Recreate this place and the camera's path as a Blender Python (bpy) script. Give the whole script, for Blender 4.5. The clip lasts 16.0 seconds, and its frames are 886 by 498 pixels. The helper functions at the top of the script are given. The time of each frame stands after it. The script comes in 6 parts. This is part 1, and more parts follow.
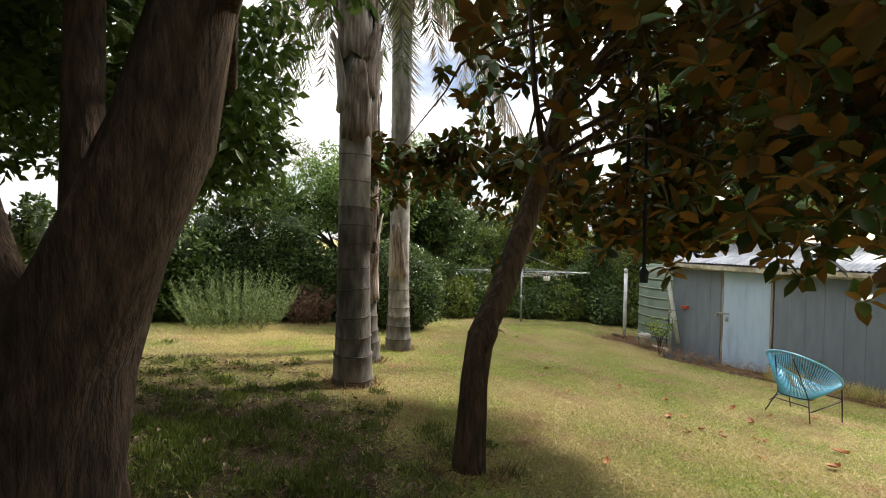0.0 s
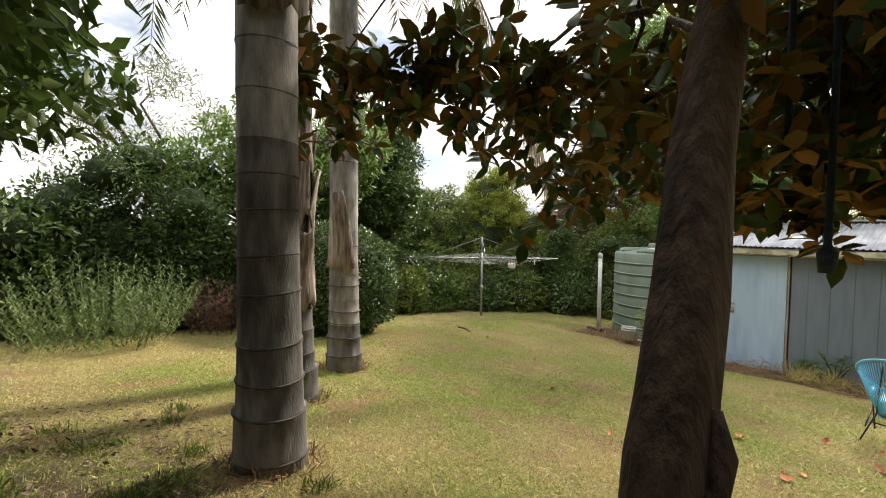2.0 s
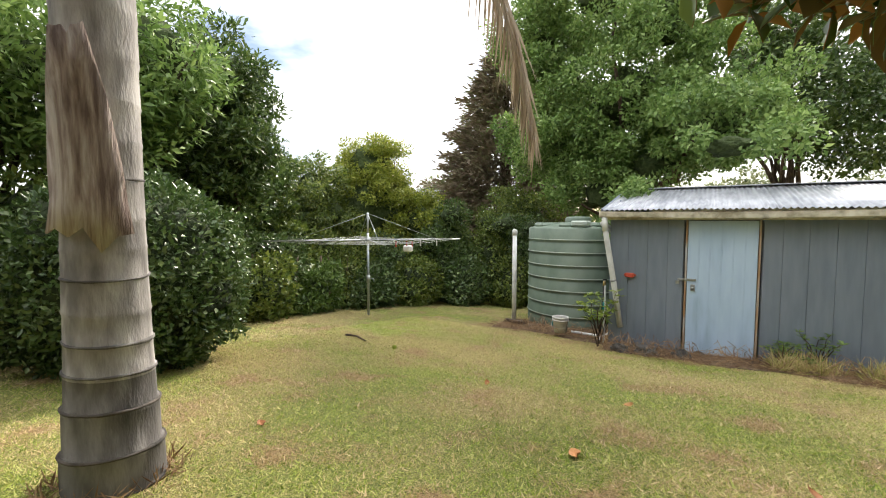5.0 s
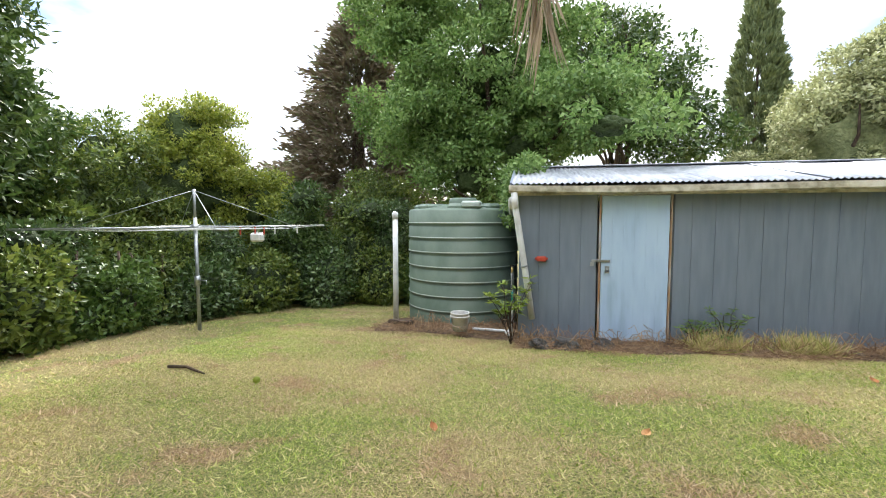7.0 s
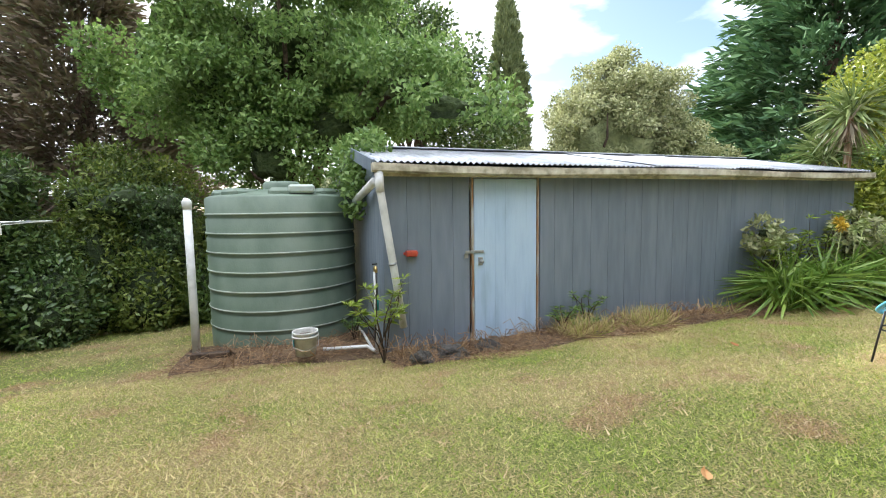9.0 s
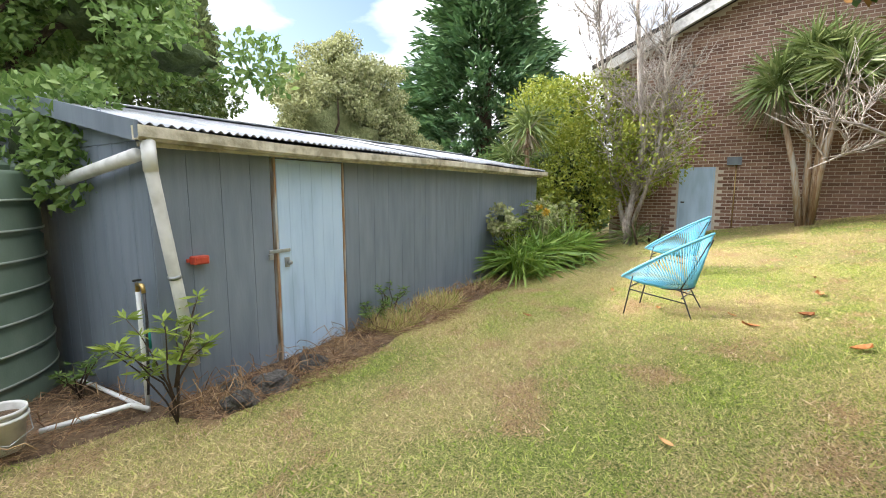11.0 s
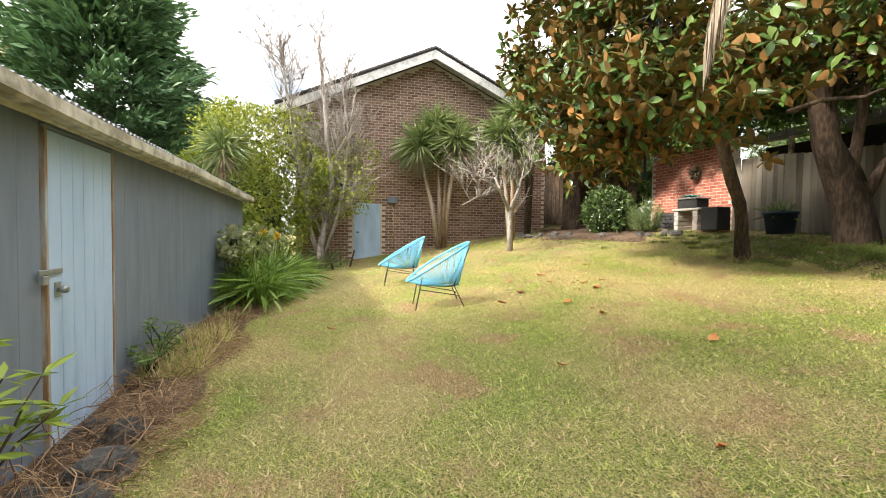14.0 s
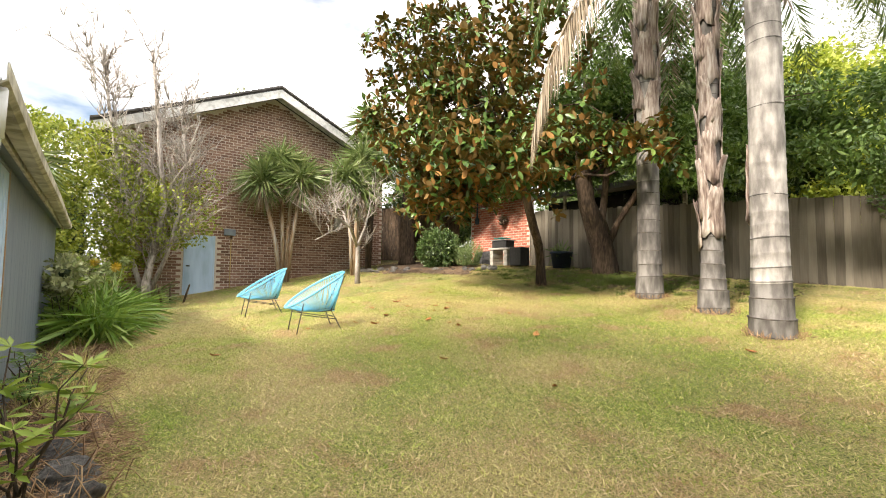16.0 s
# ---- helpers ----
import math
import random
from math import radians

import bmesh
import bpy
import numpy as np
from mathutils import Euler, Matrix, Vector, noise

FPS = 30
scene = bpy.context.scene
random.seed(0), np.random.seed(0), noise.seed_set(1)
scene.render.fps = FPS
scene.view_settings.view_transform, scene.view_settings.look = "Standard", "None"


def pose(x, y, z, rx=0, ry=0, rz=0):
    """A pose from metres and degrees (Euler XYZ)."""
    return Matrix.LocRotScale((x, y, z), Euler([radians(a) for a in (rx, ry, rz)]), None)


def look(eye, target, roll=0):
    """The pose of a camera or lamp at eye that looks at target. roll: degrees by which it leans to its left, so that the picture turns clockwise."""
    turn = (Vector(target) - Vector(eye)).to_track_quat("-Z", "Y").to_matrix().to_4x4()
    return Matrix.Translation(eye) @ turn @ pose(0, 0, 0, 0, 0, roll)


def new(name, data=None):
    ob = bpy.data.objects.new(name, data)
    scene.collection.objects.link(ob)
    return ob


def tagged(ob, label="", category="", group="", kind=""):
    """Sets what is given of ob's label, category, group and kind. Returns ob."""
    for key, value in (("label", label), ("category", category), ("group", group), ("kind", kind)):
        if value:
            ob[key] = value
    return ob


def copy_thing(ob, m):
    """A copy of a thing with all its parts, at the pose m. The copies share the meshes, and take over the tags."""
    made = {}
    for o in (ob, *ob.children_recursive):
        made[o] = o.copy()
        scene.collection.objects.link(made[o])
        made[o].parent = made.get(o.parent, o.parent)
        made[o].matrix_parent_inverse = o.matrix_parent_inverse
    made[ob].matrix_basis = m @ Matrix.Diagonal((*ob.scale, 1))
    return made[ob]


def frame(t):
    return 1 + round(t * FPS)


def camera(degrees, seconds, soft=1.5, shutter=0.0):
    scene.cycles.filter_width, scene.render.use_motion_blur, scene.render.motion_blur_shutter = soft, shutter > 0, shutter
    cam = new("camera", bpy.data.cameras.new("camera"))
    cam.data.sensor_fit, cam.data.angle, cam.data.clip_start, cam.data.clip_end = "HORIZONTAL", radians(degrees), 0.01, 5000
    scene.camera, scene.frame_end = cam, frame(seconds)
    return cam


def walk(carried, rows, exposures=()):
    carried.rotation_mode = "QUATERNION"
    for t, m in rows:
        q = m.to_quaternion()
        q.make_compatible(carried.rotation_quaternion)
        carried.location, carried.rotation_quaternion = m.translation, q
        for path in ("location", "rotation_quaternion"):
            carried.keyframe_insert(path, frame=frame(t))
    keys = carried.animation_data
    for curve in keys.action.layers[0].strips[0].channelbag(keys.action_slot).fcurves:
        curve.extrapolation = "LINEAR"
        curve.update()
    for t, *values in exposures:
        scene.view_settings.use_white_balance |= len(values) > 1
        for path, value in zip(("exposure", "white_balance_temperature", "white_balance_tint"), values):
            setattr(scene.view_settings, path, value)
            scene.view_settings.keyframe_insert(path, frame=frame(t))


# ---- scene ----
cam = camera(90.6, 16.0, soft=1.0)
PATH = [
    (0, (0.247, 0.23, 1.487), (-1.447, 1.293, 1.442), 0.9),
    (0.5, (-0.384, 0.423, 1.443), (-2.029, 1.559, 1.384), 1.0),
    (1, (-0.874, 0.652, 1.42), (-2.48, 1.841, 1.355), 0.9),
    (1.5, (-1.32, 0.874, 1.361), (-2.886, 2.116, 1.287), 0.7),
    (2, (-1.80, 1.107, 1.317), (-3.32, 2.403, 1.22), 0.6),
    (2.5, (-2.187, 1.363, 1.284), (-3.676, 2.693, 1.167), 0.4),
    (3, (-2.600, 1.678, 1.248), (-4.035, 3.064, 1.113), 0.3),
    (3.5, (-2.98, 1.959, 1.192), (-4.352, 3.408, 1.053), 0.2),
    (6, (-4.947, 3.346, 0.69), (-5.686, 5.2, 0.565), 0.1),
    (6.5, (-5.253, 3.67, 0.651), (-5.82, 5.583, 0.518), 0.1),
    (7, (-5.556, 4.022, 0.589), (-5.925, 5.982, 0.445), -0.1),
    (7.5, (-5.836, 4.36, 0.540), (-6.008, 6.348, 0.396), -0.3),
    (8, (-6.130, 4.699, 0.515), (-6.031, 6.69, 0.361), -0.5),
    (8.5, (-6.382, 5.05, 0.51), (-6.028, 7.011, 0.347), -0.7),
    (11, (-7.303, 6.715, 0.569), (-5.626, 7.773, 0.309), 0.1),
    (11.5, (-7.441, 7.07, 0.542), (-5.617, 7.849, 0.29), 0.4),
    (12, (-7.579, 7.43, 0.502), (-5.654, 7.914, 0.259), 0.5),
    (12.5, (-7.71, 7.764, 0.408), (-5.732, 7.977, 0.202), 0.5),
    (13, (-7.785, 8.142, 0.344), (-5.794, 8.061, 0.175), 0.6),
    (13.5, (-7.817, 8.442, 0.284), (-5.845, 8.137, 0.158), 0.6),
    (14, (-7.860, 8.723, 0.249), (-5.934, 8.189, 0.183), 0.7),
    (14.5, (-7.949, 9.0, 0.236), (-6.108, 8.219, 0.227), 0.7),
    (15, (-8.081, 9.274, 0.196), (-6.363, 8.251, 0.245), 0.7),
    (15.5, (-8.261, 9.551, 0.16), (-6.632, 8.395, 0.246), 0.7),
    (16, (-8.459, 9.858, 0.12), (-6.902, 8.608, 0.237), 0.7),
]
walk(cam, [(t, look(eye, target, roll)) for t, eye, target, roll in PATH],
     exposures=[(0, 1.55, 6800, 12), (2, 1.55, 6950, 12), (3.5, 1.52, 7350, 12), (6, 2.15, 6300, 12), (8.5, 2.22, 6150, 12), (11, 2.22, 6450, 12), (13, 2.15, 6650, 12), (16, 2.15, 7150, 12)])

# ---- light ----
SUN_AZ, SUN_EL = radians(-8), radians(38)  # azimuth from +y towards +x
world = bpy.data.worlds.new("sky")
scene.world = world
world.use_nodes = True
wn, wl = world.node_tree.nodes, world.node_tree.links
wn.clear()
sky = wn.new("ShaderNodeTexSky")
sky.sky_type, sky.sun_disc, sky.sun_elevation, sky.sun_rotation = "NISHITA", False, SUN_EL, SUN_AZ
w_sky, w_cloud = wn.new("ShaderNodeBackground"), wn.new("ShaderNodeBackground")
w_sky.inputs[1].default_value = 0.05
w_cloud.inputs[0].default_value = (0.95, 0.97, 1.0, 1)
w_co, w_map = wn.new("ShaderNodeTexCoord"), wn.new("ShaderNodeMapping")
w_map.inputs["Scale"].default_value = (1, 1, 2.6)
w_noise, w_ramp, w_mix, w_out = wn.new("ShaderNodeTexNoise"), wn.new("ShaderNodeValToRGB"), wn.new("ShaderNodeMixShader"), wn.new("ShaderNodeOutputWorld")
w_noise.inputs["Scale"].default_value, w_noise.inputs["Detail"].default_value = 2.2, 7
w_ramp.color_ramp.elements[0].position, w_ramp.color_ramp.elements[1].position = 0.34, 0.50
w_sep, w_grad = wn.new("ShaderNodeSeparateXYZ"), wn.new("ShaderNodeMapRange")  # overcast: brighter overhead than low down
w_grad.inputs[3].default_value, w_grad.inputs[4].default_value = 0.40, 0.98
w_vary, w_shade = wn.new("ShaderNodeTexNoise"), wn.new("ShaderNodeMapRange")
w_vary.inputs["Scale"].default_value, w_vary.inputs["Detail"].default_value = 3.4, 6
w_shade.inputs[1].default_value, w_shade.inputs[2].default_value, w_shade.inputs[3].default_value, w_shade.inputs[4].default_value = 0.3, 0.7, 0.72, 1.25
w_mul = wn.new("ShaderNodeMath")
w_mul.operation = "MULTIPLY"
wl.new(w_co.outputs["Generated"], w_sep.inputs[0])
wl.new(w_sep.outputs[2], w_grad.inputs[0])
wl.new(w_map.outputs[0], w_vary.inputs["Vector"])
wl.new(w_vary.outputs["Fac"], w_shade.inputs[0])
wl.new(w_grad.outputs[0], w_mul.inputs[0])
wl.new(w_shade.outputs[0], w_mul.inputs[1])
wl.new(w_mul.outputs[0], w_cloud.inputs[1])
wl.new(w_co.outputs["Generated"], w_map.inputs[0])
wl.new(w_map.outputs[0], w_noise.inputs["Vector"])
wl.new(w_noise.outputs["Fac"], w_ramp.inputs[0])
wl.new(sky.outputs[0], w_sky.inputs[0])
wl.new(w_ramp.outputs[0], w_mix.inputs[0])
wl.new(w_sky.outputs[0], w_mix.inputs[1])
wl.new(w_cloud.outputs[0], w_mix.inputs[2])
wl.new(w_mix.outputs[0], w_out.inputs[0])
sun = new("sun", bpy.data.lights.new("sun", "SUN"))
sun.data.energy, sun.data.angle, sun.data.color = 2.1, radians(7), (1.0, 0.94, 0.84)
sun.matrix_world = look((0, 0, 30), (-math.sin(SUN_AZ) * math.cos(SUN_EL), -math.cos(SUN_AZ) * math.cos(SUN_EL), 30 - math.sin(SUN_EL)))


# ---- materials ----
def mat(name, colors, scale=8.0, rough=0.7, metal=0.0, bump=0.3, fine=60.0, stretch=(1, 1, 1), through_light=0.0, vary="noise", patch=1.2, spec=0.5, bump_dist=0.01, own=0.6):
    """A surface whose colour runs through colors by two scales of noise, and by island or object where vary says so."""
    m = bpy.data.materials.new(name)
    m.use_nodes = True
    n, l = m.node_tree.nodes, m.node_tree.links
    n.clear()
    out, bs = n.new("ShaderNodeOutputMaterial"), n.new("ShaderNodeBsdfPrincipled")
    bs.inputs["Roughness"].default_value, bs.inputs["Metallic"].default_value = rough, metal
    bs.inputs["Specular IOR Level"].default_value = spec
    co, mp = n.new("ShaderNodeTexCoord"), n.new("ShaderNodeMapping")
    mp.inputs["Scale"].default_value = stretch
    l.new(co.outputs["Object"], mp.inputs[0])
    big, small = n.new("ShaderNodeTexNoise"), n.new("ShaderNodeTexNoise")
    big.inputs["Scale"].default_value, big.inputs["Detail"].default_value = patch, 4
    small.inputs["Scale"].default_value, small.inputs["Detail"].default_value = scale, 6
    l.new(mp.outputs[0], big.inputs["Vector"])
    l.new(mp.outputs[0], small.inputs["Vector"])
    mixer = n.new("ShaderNodeMath")
    mixer.operation = "ADD"
    l.new(big.outputs["Fac"], mixer.inputs[0])
    l.new(small.outputs["Fac"], mixer.inputs[1])
    half = n.new("ShaderNodeMath")
    half.operation = "MULTIPLY_ADD"
    half.inputs[1].default_value, half.inputs[2].default_value = 1.0, -0.5
    l.new(mixer.outputs[0], half.inputs[0])
    value = half.outputs[0]
    if vary != "noise":
        src_node = n.new("ShaderNodeNewGeometry") if vary == "island" else n.new("ShaderNodeObjectInfo")
        rnd = src_node.outputs["Random Per Island"] if vary == "island" else src_node.outputs["Random"]
        avg = n.new("ShaderNodeMix")
        avg.inputs[0].default_value = own
        l.new(value, avg.inputs[2])
        l.new(rnd, avg.inputs[3])
        value = avg.outputs[0]
    ramp = n.new("ShaderNodeValToRGB")
    el = ramp.color_ramp.elements
    span = (0.15, 0.85) if vary != "noise" else (0.3, 0.7)
    for i, c in enumerate(colors):
        p = span[0] + (span[1] - span[0]) * i / max(1, len(colors) - 1)
        e = el[i] if i < 2 else el.new(p)
        e.position, e.color = p, (*c, 1)
    l.new(value, ramp.inputs[0])
    l.new(ramp.outputs[0], bs.inputs["Base Color"])
    if bump:
        tex, bp = n.new("ShaderNodeTexNoise"), n.new("ShaderNodeBump")
        tex.inputs["Scale"].default_value, tex.inputs["Detail"].default_value = fine, 5
        bp.inputs["Strength"].default_value, bp.inputs["Distance"].default_value = bump, bump_dist
        l.new(mp.outputs[0], tex.inputs["Vector"])
        l.new(tex.outputs["Fac"], bp.inputs["Height"])
        l.new(bp.outputs[0], bs.inputs["Normal"])
    last = bs.outputs[0]
    if through_light:
        tr, mx = n.new("ShaderNodeBsdfTranslucent"), n.new("ShaderNodeMixShader")
        mx.inputs[0].default_value = through_light
        l.new(ramp.outputs[0], tr.inputs[0])
        l.new(last, mx.inputs[1])
        l.new(tr.outputs[0], mx.inputs[2])
        last = mx.outputs[0]
    l.new(last, out.inputs[0])
    return m


def leafy(name, colors, rough=0.45, glow=0.3):
    return mat(name, colors, scale=3, rough=rough, bump=0, through_light=glow, vary="island", patch=0.6, spec=0.4)


def lawn_mat(name, lush, dry, brown, scale, rough, soil=None, through_light=0.0, bump=0.0):
    """Lawn colours: lush green with dry and brown patches about a metre wide, and bare soil under the old tree."""
    m = bpy.data.materials.new(name)
    m.use_nodes = True
    n, l = m.node_tree.nodes, m.node_tree.links
    n.clear()
    out, bs, co = n.new("ShaderNodeOutputMaterial"), n.new("ShaderNodeBsdfPrincipled"), n.new("ShaderNodeTexCoord")
    bs.inputs["Roughness"].default_value, bs.inputs["Specular IOR Level"].default_value = rough, 0.25

    def noise_tex(k, detail, stretch=(1, 1, 1), shift=0.0):
        mp, t = n.new("ShaderNodeMapping"), n.new("ShaderNodeTexNoise")
        mp.inputs["Scale"].default_value, mp.inputs["Location"].default_value = stretch, (shift, shift * 0.7, 0)
        t.inputs["Scale"].default_value, t.inputs["Detail"].default_value = k, detail
        l.new(co.outputs["Object"], mp.inputs[0])
        l.new(mp.outputs[0], t.inputs["Vector"])
        return t.outputs["Fac"]

    def span(v, a, b, lo=0.0, hi=1.0):
        r = n.new("ShaderNodeMapRange")
        r.inputs[1].default_value, r.inputs[2].default_value, r.inputs[3].default_value, r.inputs[4].default_value = a, b, lo, hi
        l.new(v, r.inputs[0])
        return r.outputs[0]

    def math_node(op, a, b):
        q = n.new("ShaderNodeMath")
        q.operation = op
        for k, v in enumerate((a, b)):
            if isinstance(v, float):
                q.inputs[k].default_value = v
            else:
                l.new(v, q.inputs[k])
        return q.outputs[0]

    def ramp(v, colors):
        r = n.new("ShaderNodeValToRGB")
        el = r.color_ramp.elements
        for i, c in enumerate(colors):
            p = i / max(1, len(colors) - 1)
            e = el[i] if i < 2 else el.new(p)
            e.position, e.color = p, (*c, 1)
        l.new(v, r.inputs[0])
        return r.outputs[0]

    def blend(f, a, b):
        x = n.new("ShaderNodeMix")
        x.data_type = "RGBA"
        l.new(f, x.inputs[0])
        l.new(a, x.inputs[6])
        l.new(b, x.inputs[7])
        return x.outputs[2]

    if soil is None:
        own = n.new("ShaderNodeNewGeometry").outputs["Random Per Island"]
    else:
        own = span(noise_tex(scale, 6), 0.3, 0.7)
    jitter = span(own, 0.0, 1.0, -0.10, 0.10)
    patches = math_node("ADD", noise_tex(0.55, 5, (1, 1.5, 1)), jitter)
    fine = math_node("ADD", noise_tex(1.9, 5, (1, 1, 1), 3.7), jitter)
    colour = blend(span(patches, 0.37, 0.58), ramp(own, lush), ramp(own, dry))
    colour = blend(span(fine, 0.53, 0.68, 0.0, 0.9), colour, ramp(own, brown))
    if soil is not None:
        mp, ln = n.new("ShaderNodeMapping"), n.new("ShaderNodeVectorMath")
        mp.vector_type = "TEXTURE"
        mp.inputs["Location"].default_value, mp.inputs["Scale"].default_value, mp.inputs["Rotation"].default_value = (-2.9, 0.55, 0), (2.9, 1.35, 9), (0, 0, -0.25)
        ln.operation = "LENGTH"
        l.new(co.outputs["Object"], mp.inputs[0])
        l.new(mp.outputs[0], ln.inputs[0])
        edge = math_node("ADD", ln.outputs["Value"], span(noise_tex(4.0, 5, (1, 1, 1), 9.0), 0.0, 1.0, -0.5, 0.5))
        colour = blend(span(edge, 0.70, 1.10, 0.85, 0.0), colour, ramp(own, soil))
    l.new(colour, bs.inputs["Base Color"])
    last = bs.outputs[0]
    if bump:
        bp = n.new("ShaderNodeBump")
        bp.inputs["Strength"].default_value, bp.inputs["Distance"].default_value = bump, 0.03
        l.new(noise_tex(130, 5), bp.inputs["Height"])
        l.new(bp.outputs[0], bs.inputs["Normal"])
    if through_light:
        tr, mx = n.new("ShaderNodeBsdfTranslucent"), n.new("ShaderNodeMixShader")
        mx.inputs[0].default_value = through_light
        l.new(colour, tr.inputs[0])
        l.new(last, mx.inputs[1])
        l.new(tr.outputs[0], mx.inputs[2])
        last = mx.outputs[0]
    l.new(last, out.inputs[0])
    return m


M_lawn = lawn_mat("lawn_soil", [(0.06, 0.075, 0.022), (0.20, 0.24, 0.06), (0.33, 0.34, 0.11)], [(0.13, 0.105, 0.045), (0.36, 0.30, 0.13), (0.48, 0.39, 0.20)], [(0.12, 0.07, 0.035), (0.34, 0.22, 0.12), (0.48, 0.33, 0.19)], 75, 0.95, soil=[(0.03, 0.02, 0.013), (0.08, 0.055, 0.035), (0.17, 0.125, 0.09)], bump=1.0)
M_blade = lawn_mat("grass_blade", [(0.17, 0.25, 0.035), (0.37, 0.47, 0.075), (0.53, 0.57, 0.15), (0.66, 0.61, 0.28)], [(0.31, 0.33, 0.075), (0.58, 0.54, 0.19), (0.74, 0.63, 0.33), (0.54, 0.38, 0.19)], [(0.40, 0.33, 0.14), (0.62, 0.44, 0.24), (0.43, 0.26, 0.13), (0.78, 0.63, 0.41)], 8, 0.6, through_light=0.3)
M_mulch = mat("mulch", [(0.04, 0.025, 0.015), (0.13, 0.08, 0.045), (0.22, 0.15, 0.09)], scale=25, rough=0.95, bump=1.0, fine=60, bump_dist=0.03)
M_straw = mat("dry_straw", [(0.12, 0.065, 0.035), (0.30, 0.18, 0.095), (0.52, 0.36, 0.20)], rough=0.8, bump=0, vary="island")
M_shed = mat("grey_blue_paint", [(0.155, 0.19, 0.235), (0.18, 0.218, 0.268), (0.205, 0.245, 0.298)], scale=6, rough=0.5, bump=0.12, fine=40, stretch=(1.6, 1.6, 0.25), patch=0.9)
M_door = mat("pale_blue_paint", [(0.36, 0.50, 0.66), (0.43, 0.58, 0.76), (0.48, 0.63, 0.80)], scale=5, rough=0.5, bump=0.2, fine=30, stretch=(1.5, 1.5, 0.3))
M_barewood = mat("bare_wood", [(0.20, 0.11, 0.055), (0.34, 0.24, 0.15), (0.40, 0.37, 0.33)], scale=10, rough=0.8, bump=0.5, fine=60, stretch=(4, 4, 0.4))
M_jamb = mat("worn_painted_timber", [(0.34, 0.19, 0.09), (0.42, 0.36, 0.29), (0.50, 0.53, 0.54)], scale=7, rough=0.8, bump=0.5, fine=60, stretch=(4, 4, 0.6), patch=2.2)
M_zinc = mat("zinc_roof", [(0.28, 0.30, 0.33), (0.38, 0.40, 0.43), (0.48, 0.50, 0.53)], scale=5, rough=0.5, metal=0.5, bump=0.1, fine=30, stretch=(2, 0.5, 1))
M_cream = mat("weathered_cream_paint", [(0.30, 0.27, 0.19), (0.55, 0.51, 0.40), (0.68, 0.65, 0.55)], scale=9, rough=0.6, bump=0.4, fine=40, patch=2.0)
M_pvc = mat("white_pvc", [(0.55, 0.56, 0.54), (0.70, 0.71, 0.70), (0.76, 0.77, 0.77)], scale=7, rough=0.4, bump=0.1)
M_tank = mat("green_poly", [(0.11, 0.16, 0.115), (0.145, 0.20, 0.15), (0.18, 0.235, 0.18)], scale=3, rough=0.5, bump=0.15, fine=50, stretch=(1, 1, 0.6))
M_tankrib = mat("rib_highlight_and_pad_green", [(0.40, 0.47, 0.41), (0.50, 0.56, 0.50)], scale=6, rough=0.5, bump=0.1)
M_steel = mat("galvanised_steel", [(0.33, 0.35, 0.36), (0.47, 0.49, 0.50)], scale=30, rough=0.4, metal=0.8, bump=0.1)
M_black = mat("black_steel", [(0.015, 0.015, 0.016), (0.04, 0.04, 0.04)], scale=30, rough=0.5, bump=0.1)
M_red = mat("red_plastic", [(0.42, 0.05, 0.025), (0.52, 0.08, 0.04)], scale=20, rough=0.5, bump=0.1)
M_cord = mat("turquoise_cord", [(0.11, 0.46, 0.72), (0.20, 0.60, 0.83)], scale=20, rough=0.4, bump=0, vary="island")
M_brick = mat("brown_brick", [(0.13, 0.07, 0.048), (0.20, 0.11, 0.078), (0.25, 0.145, 0.105), (0.32, 0.20, 0.15)], scale=14, rough=0.9, bump=0.6, fine=80, vary="object")
M_brick_join = mat("brown_brick_far", [(0.13, 0.07, 0.048), (0.20, 0.11, 0.078), (0.25, 0.145, 0.105), (0.32, 0.20, 0.15)], scale=14, rough=0.9, bump=0.6, fine=80, vary="island")
M_redbrick = mat("red_brick", [(0.30, 0.085, 0.055), (0.42, 0.13, 0.085), (0.50, 0.19, 0.13)], scale=14, rough=0.9, bump=0.6, fine=80, vary="object")
M_mortar = mat("mortar", [(0.50, 0.43, 0.36), (0.62, 0.55, 0.47)], scale=20, rough=0.95, bump=0.5, fine=90)
M_tiles = mat("dark_roof_tiles", [(0.05, 0.045, 0.045), (0.10, 0.09, 0.085)], scale=10, rough=0.8, bump=0.4)
M_paling = mat("grey_paling", [(0.10, 0.085, 0.065), (0.19, 0.165, 0.13), (0.27, 0.24, 0.195)], scale=8, rough=0.9, bump=0.6, fine=30, stretch=(5, 5, 0.35), vary="object")
M_bark = mat("dark_bark", [(0.035, 0.024, 0.016), (0.075, 0.05, 0.033), (0.14, 0.095, 0.065)], scale=12, rough=0.95, bump=1.0, fine=22, stretch=(2, 2, 0.5), bump_dist=0.03)
M_palebark = mat("pale_bark", [(0.20, 0.17, 0.15), (0.36, 0.32, 0.29), (0.48, 0.44, 0.40)], scale=14, rough=0.9, bump=0.6, fine=40, stretch=(2, 2, 0.6))
M_palm = mat("palm_trunk", [(0.055, 0.05, 0.046), (0.115, 0.105, 0.098), (0.21, 0.198, 0.188)], scale=5, rough=0.8, bump=0.4, fine=34, stretch=(2.2, 2.2, 0.7), bump_dist=0.012, patch=1.6)
